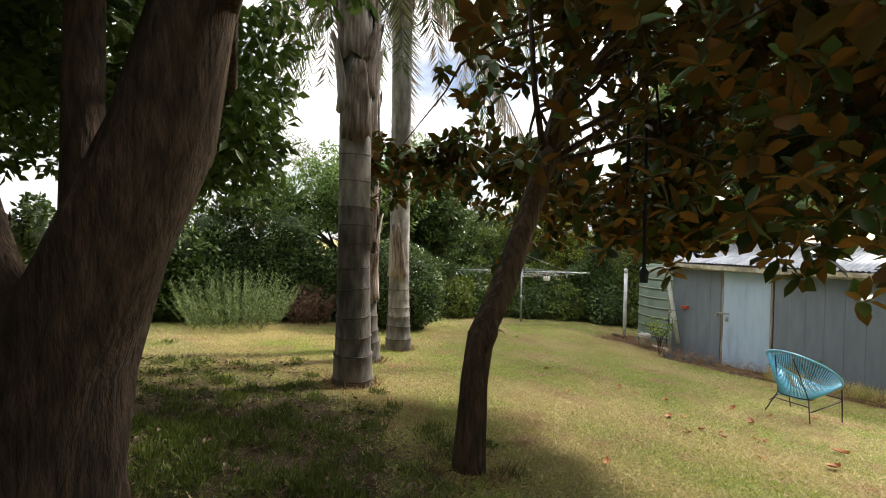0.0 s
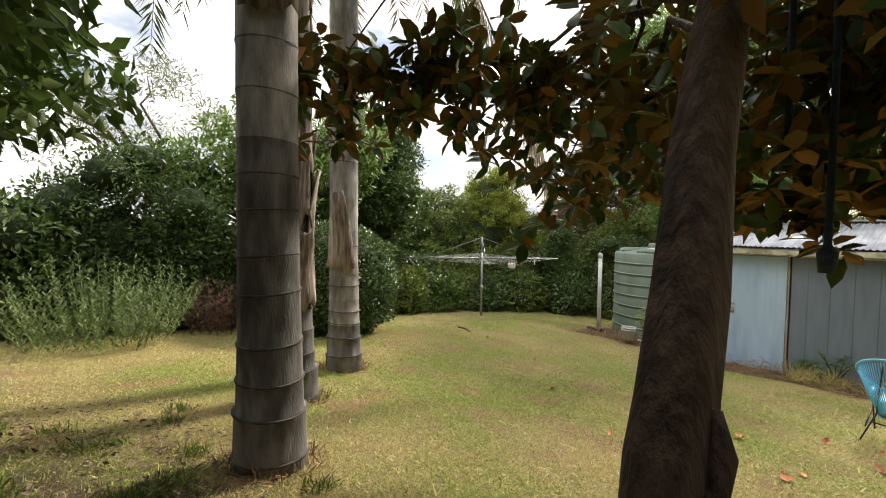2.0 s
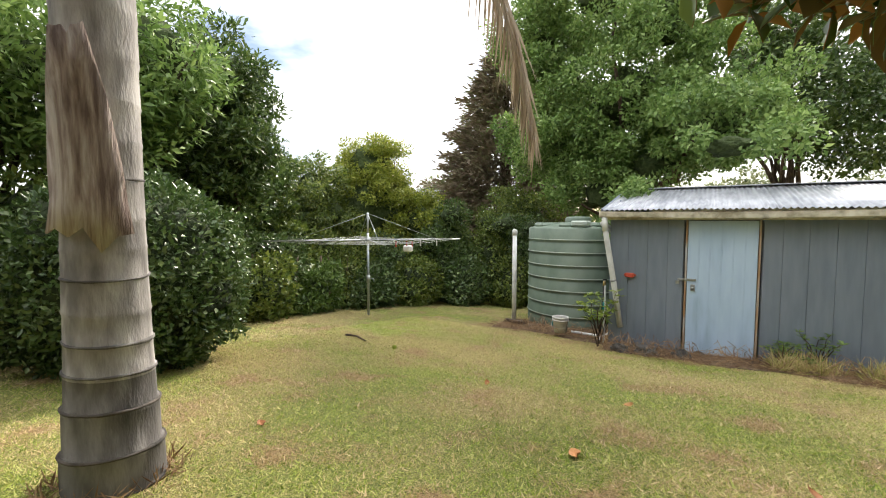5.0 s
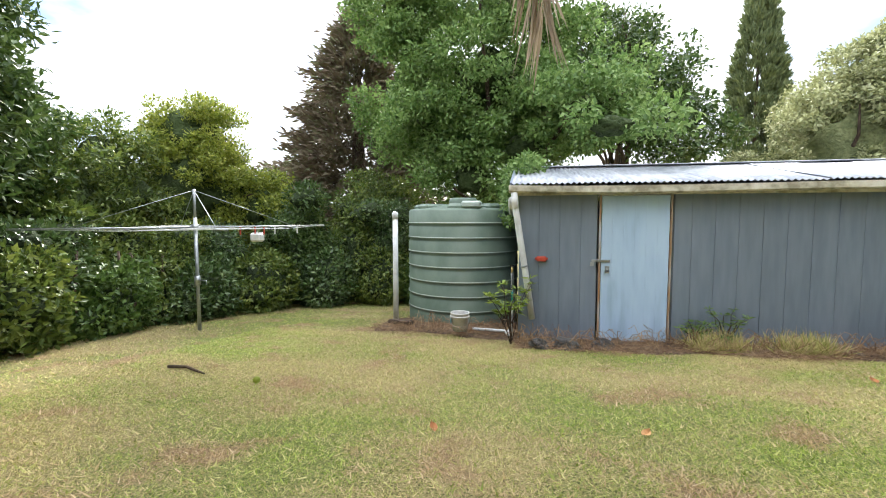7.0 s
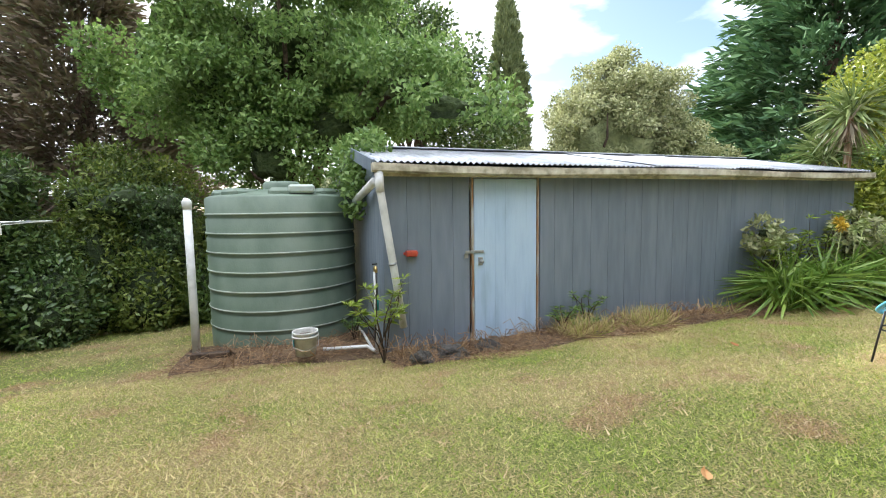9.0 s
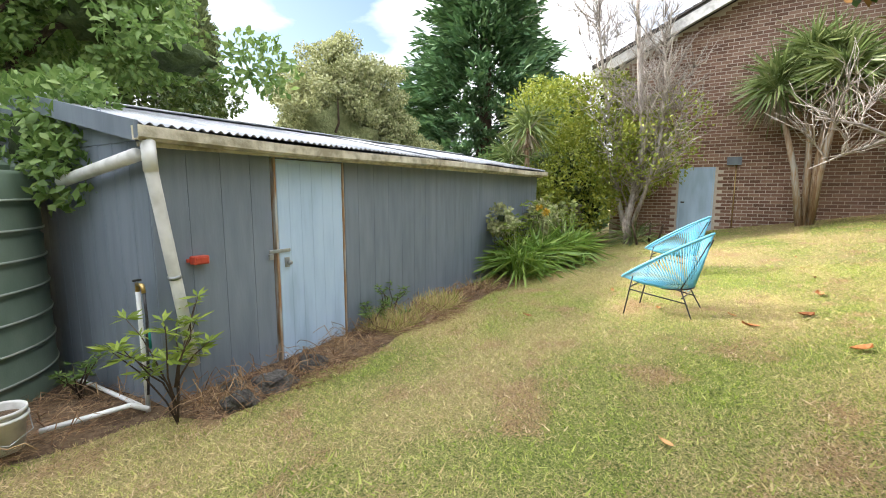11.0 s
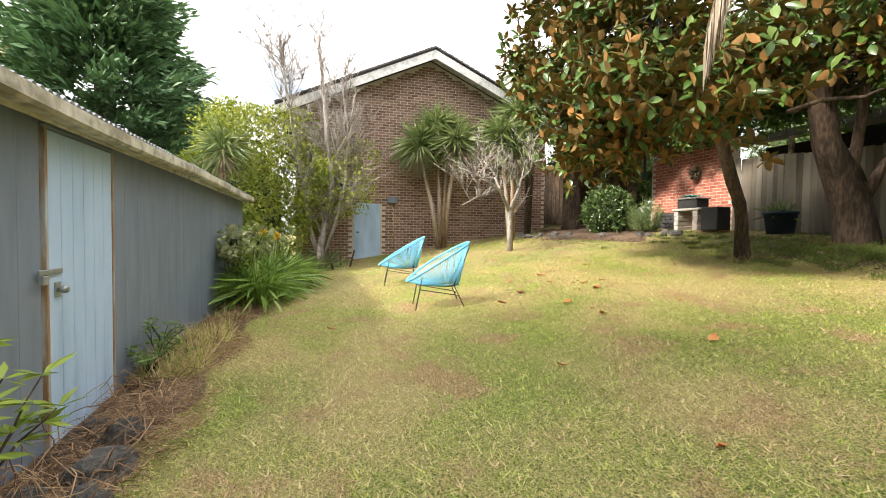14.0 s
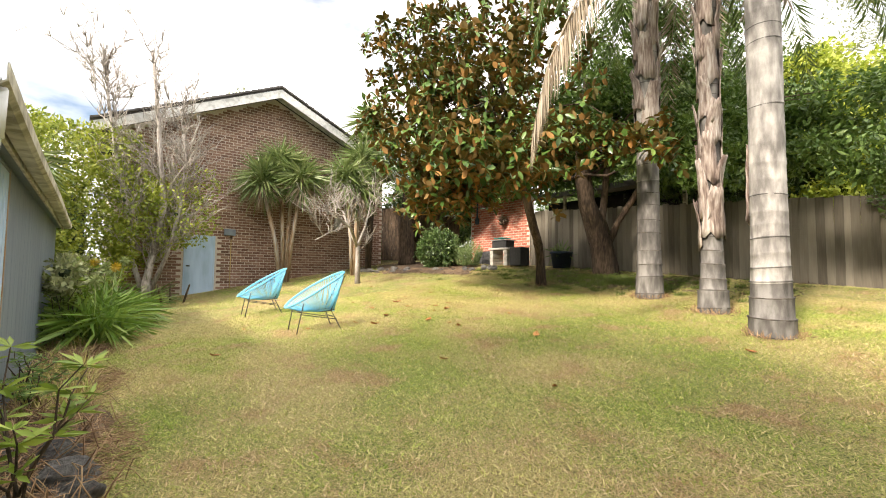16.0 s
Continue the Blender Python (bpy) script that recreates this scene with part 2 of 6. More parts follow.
M_palmpale = mat("pale_palm_trunk", [(0.15, 0.138, 0.13), (0.29, 0.27, 0.255), (0.46, 0.435, 0.41)], scale=5, rough=0.8, bump=0.4, fine=34, stretch=(2.2, 2.2, 0.7), bump_dist=0.012, patch=1.6)
M_barge = mat("weathered_white_paint", [(0.42, 0.42, 0.41), (0.60, 0.60, 0.59), (0.70, 0.70, 0.69)], scale=9, rough=0.6, bump=0.3, fine=40, patch=2.0)
M_palmring = mat("palm_leaf_scar", [(0.05, 0.045, 0.04), (0.12, 0.10, 0.085)], scale=14, rough=0.95, bump=0.8, fine=40)
M_boot = mat("palm_leaf_base", [(0.13, 0.09, 0.075), (0.29, 0.23, 0.20), (0.48, 0.43, 0.39)], scale=7, rough=0.85, bump=0.7, fine=25, stretch=(5, 5, 0.5))
M_deadfrond = mat("dead_frond", [(0.22, 0.17, 0.12), (0.36, 0.29, 0.21), (0.46, 0.39, 0.30)], rough=0.8, bump=0, vary="island", through_light=0.2)
M_frond = leafy("palm_frond", [(0.05, 0.09, 0.02), (0.09, 0.14, 0.035), (0.16, 0.19, 0.06)])
M_mag = leafy("magnolia_leaf_top", [(0.05, 0.105, 0.022), (0.09, 0.17, 0.035), (0.17, 0.25, 0.06)], rough=0.28, glow=0.22)
M_magunder = leafy("magnolia_leaf_under", [(0.11, 0.095, 0.03), (0.21, 0.125, 0.038), (0.40, 0.185, 0.05)], rough=0.8, glow=0.22)
M_hedge = leafy("hedge_leaf", [(0.035, 0.07, 0.018), (0.075, 0.13, 0.032), (0.15, 0.205, 0.055)], rough=0.36, glow=0.22)
M_gloss = leafy("camellia_leaf", [(0.04, 0.08, 0.022), (0.08, 0.14, 0.038), (0.15, 0.20, 0.07)], rough=0.3, glow=0.18)
M_green = leafy("broad_tree_leaf", [(0.09, 0.17, 0.04), (0.18, 0.29, 0.075), (0.30, 0.41, 0.13)], glow=0.35)
M_forkleaf = leafy("dark_broad_leaf", [(0.05, 0.10, 0.02), (0.10, 0.17, 0.035), (0.17, 0.25, 0.06)], glow=0.3)
M_yellow = leafy("yellow_green_leaf", [(0.13, 0.18, 0.025), (0.25, 0.30, 0.04), (0.40, 0.42, 0.07)], glow=0.35)
M_shrubleaf = leafy("mid_green_leaf", [(0.06, 0.10, 0.02), (0.13, 0.185, 0.035), (0.24, 0.28, 0.06)], rough=0.4, glow=0.3)
M_pale = leafy("pale_variegated_leaf", [(0.20, 0.23, 0.10), (0.38, 0.40, 0.19), (0.56, 0.57, 0.33)], glow=0.25)
M_conifer = leafy("conifer_needles", [(0.06, 0.13, 0.06), (0.11, 0.21, 0.09), (0.18, 0.29, 0.125)], rough=0.6, glow=0.1)
M_browncon = leafy("brown_conifer_needles", [(0.15, 0.115, 0.08), (0.22, 0.17, 0.12), (0.18, 0.21, 0.10)], rough=0.7, glow=0.1)
M_cypress = leafy("cypress_leaf", [(0.10, 0.13, 0.055), (0.15, 0.19, 0.085), (0.21, 0.25, 0.115)], rough=0.7, glow=0.1)
M_euc = leafy("grey_green_leaf", [(0.10, 0.13, 0.06), (0.18, 0.21, 0.10), (0.26, 0.28, 0.15)], glow=0.3)
M_sword = leafy("sword_leaf", [(0.09, 0.14, 0.04), (0.17, 0.23, 0.075), (0.29, 0.33, 0.14)], rough=0.4, glow=0.2)
M_strap = leafy("strap_leaf", [(0.10, 0.19, 0.03), (0.19, 0.31, 0.055), (0.34, 0.45, 0.10)], rough=0.35, glow=0.25)
M_sap = leafy("young_leaf", [(0.13, 0.20, 0.03), (0.24, 0.33, 0.05), (0.36, 0.44, 0.08)], rough=0.4, glow=0.35)
M_gold = leafy("golden_leaf", [(0.20, 0.27, 0.03), (0.32, 0.38, 0.05), (0.46, 0.48, 0.09)], glow=0.4)
M_rosemary = leafy("rosemary_leaf", [(0.09, 0.14, 0.045), (0.16, 0.23, 0.08), (0.25, 0.31, 0.12)], rough=0.6, glow=0.2)
# Solid crown cores: the shade among twigs and leaves is painted into their colour.
M_inner = mat("painted_twig_shade", [(0.02, 0.032, 0.011), (0.04, 0.06, 0.02)], scale=12, rough=1.0, bump=0.8, fine=20, bump_dist=0.05)
M_inner_green = mat("painted_leaf_shade", [(0.035, 0.055, 0.015), (0.07, 0.10, 0.03)], scale=9, rough=1.0, bump=0.9, fine=14, bump_dist=0.08)
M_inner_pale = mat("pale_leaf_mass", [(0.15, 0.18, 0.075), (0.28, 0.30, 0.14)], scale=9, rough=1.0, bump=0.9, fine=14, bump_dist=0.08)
M_redtwig = mat("reddish_twigs", [(0.10, 0.045, 0.035), (0.20, 0.095, 0.07)], rough=0.8, bump=0, vary="island")
M_teal = mat("teal_cloth", [(0.0, 0.22, 0.20), (0.02, 0.36, 0.33)], scale=14, rough=0.8, bump=0.5)
M_litter = mat("leaf_litter", [(0.05, 0.03, 0.018), (0.12, 0.075, 0.045), (0.24, 0.18, 0.13)], rough=0.85, bump=0, vary="island")
M_fallen = mat("fallen_leaf", [(0.28, 0.10, 0.03), (0.50, 0.20, 0.06), (0.58, 0.32, 0.13)], scale=20, rough=0.7, bump=0.2, vary="object")
M_stone = mat("grey_stone", [(0.05, 0.046, 0.042), (0.10, 0.094, 0.088), (0.20, 0.19, 0.175), (0.36, 0.35, 0.32)], scale=7, rough=0.9, bump=0.9, fine=26, vary="object", own=0.3, bump_dist=0.05, patch=2.4)
M_dark = mat("painted_carport_shade", [(0.012, 0.011, 0.010), (0.025, 0.022, 0.02)], scale=6, rough=0.9, bump=0.2)
M_white = mat("white_plastic", [(0.52, 0.52, 0.49), (0.68, 0.68, 0.65), (0.74, 0.74, 0.72)], scale=10, rough=0.45, bump=0.1)
M_brass = mat("brass", [(0.45, 0.32, 0.12), (0.60, 0.45, 0.20)], scale=20, rough=0.35, metal=0.9, bump=0.1)
M_hose = mat("teal_rubber", [(0.0, 0.22, 0.20), (0.02, 0.30, 0.27)], scale=20, rough=0.5, bump=0.1)
M_concrete = mat("pale_concrete", [(0.30, 0.28, 0.25), (0.42, 0.40, 0.37)], scale=14, rough=0.9, bump=0.5)
M_blackbrick = mat("dark_block", [(0.04, 0.04, 0.042), (0.09, 0.09, 0.09)], scale=14, rough=0.9, bump=0.5, vary="object")
M_flower = mat("yellow_flower", [(0.55, 0.36, 0.03), (0.65, 0.48, 0.06)], rough=0.6, bump=0, vary="island")
M_seed = mat("green_seed_head", [(0.25, 0.32, 0.10), (0.42, 0.46, 0.20)], rough=0.6, bump=0, vary="island")
M_rope = mat("dark_blue_rope", [(0.01, 0.02, 0.04), (0.02, 0.04, 0.07)], scale=40, rough=0.8, bump=0.5)


# ---- building helpers ----
RNG = np.random.default_rng(7)


def gz(x, y):
    """Height of the lawn: it falls away from the fence towards the shed and the far hedge."""
    cx, cy = min(max(x, -13.0), 9.0), max(-0.8, min(y, 17.0))
    return 0.286 + 0.0585 * cx - 0.1353 * cy - 0.0041 * cx * cy


def gz_np(x, y):
    cx, cy = np.clip(x, -13.0, 9.0), np.clip(y, -0.8, 17.0)
    return 0.286 + 0.0585 * cx - 0.1353 * cy - 0.0041 * cx * cy


def mesh_ob(name, verts, faces, material, parent=None, label="", smooth=False, mats=None, slots=None):
    me = bpy.data.meshes.new(name)
    me.from_pydata(verts, [], faces)
    for m in (mats or [material]):
        me.materials.append(m)
    if slots is not None:
        me.polygons.foreach_set("material_index", slots)
    if smooth:
        me.polygons.foreach_set("use_smooth", [True] * len(me.polygons))
    me.update()
    ob = new(name, me)
    ob.parent = parent
    if label:
        tagged(ob, label)
    return ob


def part(name, bm, material, parent, label="", smooth=False):
    me = bpy.data.meshes.new(name)
    bm.normal_update()
    bm.to_mesh(me)
    bm.free()
    me.materials.append(material)
    if smooth:
        me.polygons.foreach_set("use_smooth", [True] * len(me.polygons))
    ob = new(name, me)
    ob.parent = parent
    if label:
        tagged(ob, label)
    return ob


def empty(name, x, y, z, turn=0.0, label="", category="", group="", kind=""):
    ob = new(name)
    ob.empty_display_size = 0.1
    ob.matrix_world = pose(x, y, z, 0, 0, turn)
    return tagged(ob, label, category, group, kind)


def box(x0, y0, z0, x1, y1, z1, bevel=0.004):
    bm = bmesh.new()
    bmesh.ops.create_cube(bm, size=1)
    for v in bm.verts:
        v.co = Vector(((x0 + x1) / 2 + v.co.x * (x1 - x0), (y0 + y1) / 2 + v.co.y * (y1 - y0), (z0 + z1) / 2 + v.co.z * (z1 - z0)))
    if bevel:
        bmesh.ops.bevel(bm, geom=bm.edges[:], offset=min(bevel, abs(x1 - x0) / 3, abs(y1 - y0) / 3, abs(z1 - z0) / 3), segments=1, affect="EDGES")
    return bm


def tube_data(points, radii, sides=8, jitter=0.0, cap=True):
    """Vertices and faces of a tapered tube along points."""
    pts = [Vector(p) for p in points]
    verts, faces = [], []
    side = None
    for i, p in enumerate(pts):
        d = (pts[min(i + 1, len(pts) - 1)] - pts[max(i - 1, 0)]).normalized()
        if side is None:
            side = d.cross(Vector((0, 0, 1)) if abs(d.z) < 0.9 else Vector((1, 0, 0))).normalized()
        side = (side - d * side.dot(d)).normalized()
        up = d.cross(side)
        for k in range(sides):
            a = 2 * math.pi * k / sides
            r = radii[i] * (1 + jitter * (noise.noise(p * 3 + Vector((k * 1.7, 0, 0)))))
            verts.append(tuple(p + (side * math.cos(a) + up * math.sin(a)) * r))
    for i in range(len(pts) - 1):
        for k in range(sides):
            a, b = i * sides + k, i * sides + (k + 1) % sides
            faces.append((a, b, b + sides, a + sides))
    if cap:
        faces.append(tuple(range(sides))[::-1])
        faces.append(tuple(range(len(verts) - sides, len(verts))))
    return verts, faces


def joined(datas):
    verts, faces = [], []
    for v, f in datas:
        o = len(verts)
        verts += v
        faces += [tuple(i + o for i in q) for q in f]
    return verts, faces


def tube(name, points, radii, material, parent=None, sides=8, jitter=0.0, label=""):
    if not isinstance(radii, (list, tuple)):
        radii = [radii] * len(points)
    return mesh_ob(name, *tube_data(points, radii, sides, jitter), material, parent, label, smooth=True)


def unit(v):
    return v / np.maximum(np.linalg.norm(v, axis=1, keepdims=True), 1e-9)


def random_dirs(n, up=0.0):
    d = RNG.normal(size=(n, 3))
    d[:, 2] += up
    return unit(d)


def leaves(name, P, D, L, W, material, parent=None, N=None, fold=0.25, wide=0.5, label="", under=None, kind=""):
    """Many small folded leaves in one mesh: bases P, directions D, lengths L, widths W, optional normals N."""
    n = len(P)
    D = unit(D)
    L, W = np.broadcast_to(L, n)[:, None], np.broadcast_to(W, n)[:, None]
    R = N if N is not None else random_dirs(n, 0.6)
    S = unit(np.cross(D, R))
    U = unit(np.cross(S, D))
    if under is None:
        V = np.stack([P, P + D * L * wide + S * W / 2 + U * W * fold, P + D * L, P + D * L * wide - S * W / 2 + U * W * fold], 1).reshape(-1, 3)
        o = np.arange(n)[:, None] * 4
        F = np.concatenate([o + [0, 1, 2], o + [0, 2, 3]], 1).reshape(-1, 3)
        slots, mats = None, [material]
    else:
        def sheet(lift):
            b = P + U * lift
            return [b, b + D * L * 0.3 + S * W * 0.42 + U * W * fold, b + D * L * 0.68 + S * W * 0.44 + U * W * fold * 0.8, b + D * L - U * L * 0.08,
                    b + D * L * 0.68 - S * W * 0.44 + U * W * fold * 0.8, b + D * L * 0.3 - S * W * 0.42 + U * W * fold, b + D * L * 0.5]
        V = np.stack(sheet(0.0) + sheet(-0.003), 1).reshape(-1, 3)
        o = np.arange(n)[:, None] * 14
        tri = [(0, 1, 6), (1, 2, 6), (2, 3, 6), (3, 4, 6), (4, 5, 6), (5, 0, 6)]
        top = [o + list(t) for t in tri]
        low = [o + [t[0] + 7, t[2] + 7, t[1] + 7] for t in tri]
        F = np.concatenate(top + low, 1).reshape(-1, 3)
        slots = np.tile([0] * 6 + [1] * 6, n)
        mats = [material, under]
    me = bpy.data.meshes.new(name)
    me.vertices.add(len(V))
    me.vertices.foreach_set("co", V.astype(np.float32).ravel())
    me.loops.add(len(F) * 3)
    me.loops.foreach_set("vertex_index", F.astype(np.int32).ravel())
    me.polygons.add(len(F))
    me.polygons.foreach_set("loop_start", np.arange(0, len(F) * 3, 3, dtype=np.int32))
    for m in mats:
        me.materials.append(m)
    if slots is not None:
        me.polygons.foreach_set("material_index", slots.astype(np.int32))
    me.update(calc_edges=True)
    ob = new(name, me)
    ob.parent = parent
    return tagged(ob, label, kind=kind)


def clump_points(clumps, per, flat=0.75, shell=0.55):
    """Points gathered round clump centres (x, y, z, radius), thicker towards the outside of each."""
    C = np.array(clumps)
    share = C[:, 3] ** 2
    pick = RNG.choice(len(C), size=per, p=share / share.sum())
    d = random_dirs(per)
    r = C[pick, 3] * (shell + (1 - shell) * RNG.random(per)) * (0.75 + 0.5 * RNG.random(per))
    off = d * r[:, None]
    off[:, 2] *= flat
    return C[pick, :3] + off, d


def blob_clumps(ellipsoids, n, size, rough=0.25):
    """n clumps spread over the outside of several ellipsoids (x, y, z, rx, ry, rz)."""
    E = np.array(ellipsoids, float)
    share = (E[:, 3] * E[:, 5])
    pick = RNG.choice(len(E), size=n, p=share / share.sum())
    d = random_dirs(n)
    k = 0.55 + 0.45 * RNG.random(n) ** 0.5 + rough * (RNG.random(n) - 0.5)
    c = E[pick, :3] + d * E[pick, 3:] * k[:, None]
    return np.c_[c, size * (0.6 + 0.8 * RNG.random(n))]


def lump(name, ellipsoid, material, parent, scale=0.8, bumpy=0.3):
    """An uneven core inside a crown; its colour stands in for shade between leaves."""
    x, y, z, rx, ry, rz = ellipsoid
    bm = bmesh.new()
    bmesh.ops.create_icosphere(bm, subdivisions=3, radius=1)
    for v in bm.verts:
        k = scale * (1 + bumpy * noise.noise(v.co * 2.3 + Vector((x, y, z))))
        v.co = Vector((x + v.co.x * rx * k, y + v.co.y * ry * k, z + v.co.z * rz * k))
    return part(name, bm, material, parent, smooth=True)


def limb_path(a, b, n=6, sag=0.1, wob=0.08):
    a, b = Vector(a), Vector(b)
    length = (b - a).length
    out = []
    for i in range(n):
        t = i / (n - 1)
        p = a.lerp(b, t)
        p.z += sag * length * math.sin(math.pi * t)
        p += Vector((random.uniform(-1, 1), random.uniform(-1, 1), random.uniform(-1, 1))) * wob * length * 0.3 * math.sin(math.pi * t)
        out.append(p)
    return out


def tree(name, x, y, trunk_h, trunk_r, ellipsoids, n_clumps, clump, n_leaves, leaf_l, leaf_w, material, label, category="tree", bark=None, core=True, lean=(0, 0), n_limbs=7, droop=0.0, group="", inner=None, core_size=0.5):
    """A tree: tapered trunk, limbs into the crown, and a crown of many leaves in clumps round a thin inner mass."""
    z = gz(x, y)
    root = empty(name, x, y, z, 0, label, category, group)
    inv = Vector((x, y, z))
    E = [(e[0] - x, e[1] - y, e[2] - z, *e[3:]) for e in ellipsoids]
    top = Vector((lean[0], lean[1], trunk_h))
    pts = [Vector((0, 0, -0.1)), Vector((0, 0, 0.15)), top * 0.5 + Vector((0.03, 0.02, 0)), top]
    tube("trunk", pts, [trunk_r * 1.4, trunk_r * 1.05, trunk_r * 0.9, trunk_r * 0.7], bark or M_bark, root, 10, 0.25)
    for i in range(n_limbs):
        e = random.choice(E)
        d = Vector((random.gauss(0, 1), random.gauss(0, 1), random.gauss(0.2, 0.6))).normalized()
        tip = Vector(e[:3]) + Vector((d.x * e[3], d.y * e[4], d.z * e[5])) * 0.8
        path = limb_path(top * random.uniform(0.6, 1.0), tip, 6, 0.08, 0.3)
        tube("limb", path, [trunk_r * 0.5 * (1 - 0.8 * k / 5) for k in range(6)], bark or M_bark, root, 6)
    C = blob_clumps(E, n_clumps, clump)
    P, d = clump_points(C, n_leaves)
    D = d * 0.7 + random_dirs(n_leaves, -droop)
    leaves("crown", P, D, leaf_l * (0.7 + 0.6 * RNG.random(n_leaves)), leaf_w * (0.7 + 0.6 * RNG.random(n_leaves)), material, root, N=unit(d + random_dirs(n_leaves, 0.8)))
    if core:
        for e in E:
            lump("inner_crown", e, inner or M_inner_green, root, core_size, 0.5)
    return root


# ---- the ground ----
def axis(fine_lo, fine_hi, step, far):
    a = np.arange(fine_lo, fine_hi + step, step)
    lo = fine_lo - np.geomspace(1, far, 10)[::-1]
    hi = fine_hi + np.geomspace(1, far, 10)
    return np.concatenate([lo, a, hi])


gx, gy = axis(-16, 10, 0.2, 600), axis(-4, 19, 0.2, 600)
GX, GY = np.meshgrid(gx, gy)
GZ = gz_np(GX, GY) + 0.012 * np.sin(GX * 2.3 + GY) * np.sin(GY * 1.9 - GX * 0.7)
gverts = np.stack([GX, GY, GZ], 2).reshape(-1, 3)
cols = len(gx)
gfaces = [(j * cols + i, j * cols + i + 1, (j + 1) * cols + i + 1, (j + 1) * cols + i) for j in range(len(gy) - 1) for i in range(cols - 1)]
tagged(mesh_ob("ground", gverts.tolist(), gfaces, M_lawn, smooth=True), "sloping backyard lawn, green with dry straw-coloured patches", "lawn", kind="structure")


# ---- the shed ----
SX0, SX1, SY, SZT, SDEP = -5.65, 2.65, 10.4, 0.95, 4.4
RIDGE_Y, RIDGE_Z = SY + SDEP / 2, 1.44
shed = empty("shed", SX0, SY, gz(SX0, SY), 0, "long grey-blue painted shed with corrugated roof, beside the tank", "shed")
so = Vector((SX0, SY, gz(SX0, SY)))


def shed_box(name, x0, y0, z0, x1, y1, z1, m, parent=None, label="", bevel=0.004):
    return part(name, box(x0 - so.x, y0 - so.y, z0 - so.z, x1 - so.x, y1 - so.y, z1 - so.z, bevel), m, parent or shed, label)


DX0, DX1, DZT = -4.52, -3.65, 0.88
xs = SX0
k = 0
while xs < SX1 - 0.01:
    w = min(0.285, SX1 - xs)
    for a, b in ([(xs, xs + w)] if xs + w < DX0 - 0.06 or xs > DX1 + 0.06 else [(xs, min(xs + w, DX0 - 0.06)), (max(xs, DX1 + 0.06), xs + w)]):
        if b - a > 0.02:
            shed_box("cladding_panel", a + 0.0012, SY, gz(a, SY) - 0.25, b - 0.0012, SY + 0.02, SZT, M_shed, bevel=0.003)
    xs += w
shed_box("wall_backing", SX0 + 0.01, SY + 0.022, gz(SX0, SY) - 0.6, DX0 - 0.05, SY + 0.07, SZT, M_shed)
shed_box("wall_backing", DX1 + 0.05, SY + 0.022, gz(SX0, SY) - 0.3, SX1 - 0.01, SY + 0.07, SZT, M_shed)
shed_box("wall_over_door", DX0 - 0.06, SY + 0.004, DZT + 0.02, DX1 + 0.06, SY + 0.06, SZT, M_shed)
ys = SY + 0.024
while ys < SY + SDEP - 0.01:
    shed_box("cladding_panel", SX0, ys + 0.003, gz(SX0, SY) - 0.7, SX0 + 0.02, min(ys + 0.27, SY + SDEP) - 0.003, SZT, M_shed)
    shed_box("cladding_panel", SX1 - 0.02, ys + 0.003, gz(SX0, SY) - 0.7, SX1, min(ys + 0.27, SY + SDEP) - 0.003, SZT, M_shed)
    ys += 0.27
shed_box("rear_wall", SX0, SY + SDEP, gz(SX0, SY) - 0.8, SX1, SY + SDEP + 0.06, SZT, M_shed)
for sx in (SX0, SX1 - 0.02):
    for i in range(3):
        z0, z1 = SZT + 0.15 * i, SZT + 0.15 * (i + 1)
        inset = (z0 - SZT + 0.02) / (RIDGE_Z - SZT) * SDEP / 2
        shed_box("gable_board", sx, SY + inset, z0 + 0.003, sx + 0.02 + 0.006 * (i % 2), SY + SDEP - inset, min(z1, RIDGE_Z - 0.03), M_shed)
# door with worn timber jambs
door = shed_box("door", DX0, SY - 0.012, gz(DX0, SY) - 0.02, DX1, SY + 0.03, DZT, M_door, label="pale blue flush door, closed and padlocked")
for i in range(1, 6):
    gxp = DX0 + (DX1 - DX0) * i / 6
    shed_box("groove_bead", gxp - 0.006, SY - 0.0155, gz(DX0, SY) + 0.04, gxp + 0.006, SY - 0.011, DZT - 0.03, M_door, door)
for a, b in ((DX0 - 0.034, DX0 - 0.008), (DX1 + 0.008, DX1 + 0.034)):
    shed_box("door_jamb", a, SY - 0.018, gz(DX0, SY) - 0.1, b, SY + 0.05, DZT + 0.03, M_jamb, label="bare timber jamb with peeling paint")
shed_box("door_head", DX0 - 0.055, SY - 0.016, DZT + 0.008, DX1 + 0.055, SY + 0.05, DZT + 0.03, M_shed)
shed_box("hasp", DX0 - 0.13, SY - 0.03, -0.035, DX0 + 0.12, SY - 0.018, 0.0, M_steel, label="galvanised hasp and staple")
shed_box("padlock", DX0 - 0.15, SY - 0.06, -0.09, DX0 - 0.10, SY - 0.032, -0.035, M_steel, label="steel padlock")
shed_box("knob_plate", DX0 + 0.05, SY - 0.022, -0.19, DX0 + 0.11, SY - 0.013, -0.09, M_steel)
tube("door_knob", [(DX0 + 0.08 - so.x, SY - 0.02 - so.y, -0.14 - so.z), (DX0 + 0.08 - so.x, SY - 0.05 - so.y, -0.14 - so.z), (DX0 + 0.08 - so.x, SY - 0.075 - so.y, -0.14 - so.z)], [0.012, 0.028, 0.022], M_steel, shed)
# roof: corrugated sheets both ways from the ridge
slope = (RIDGE_Z - SZT - 0.02) / (SDEP / 2)


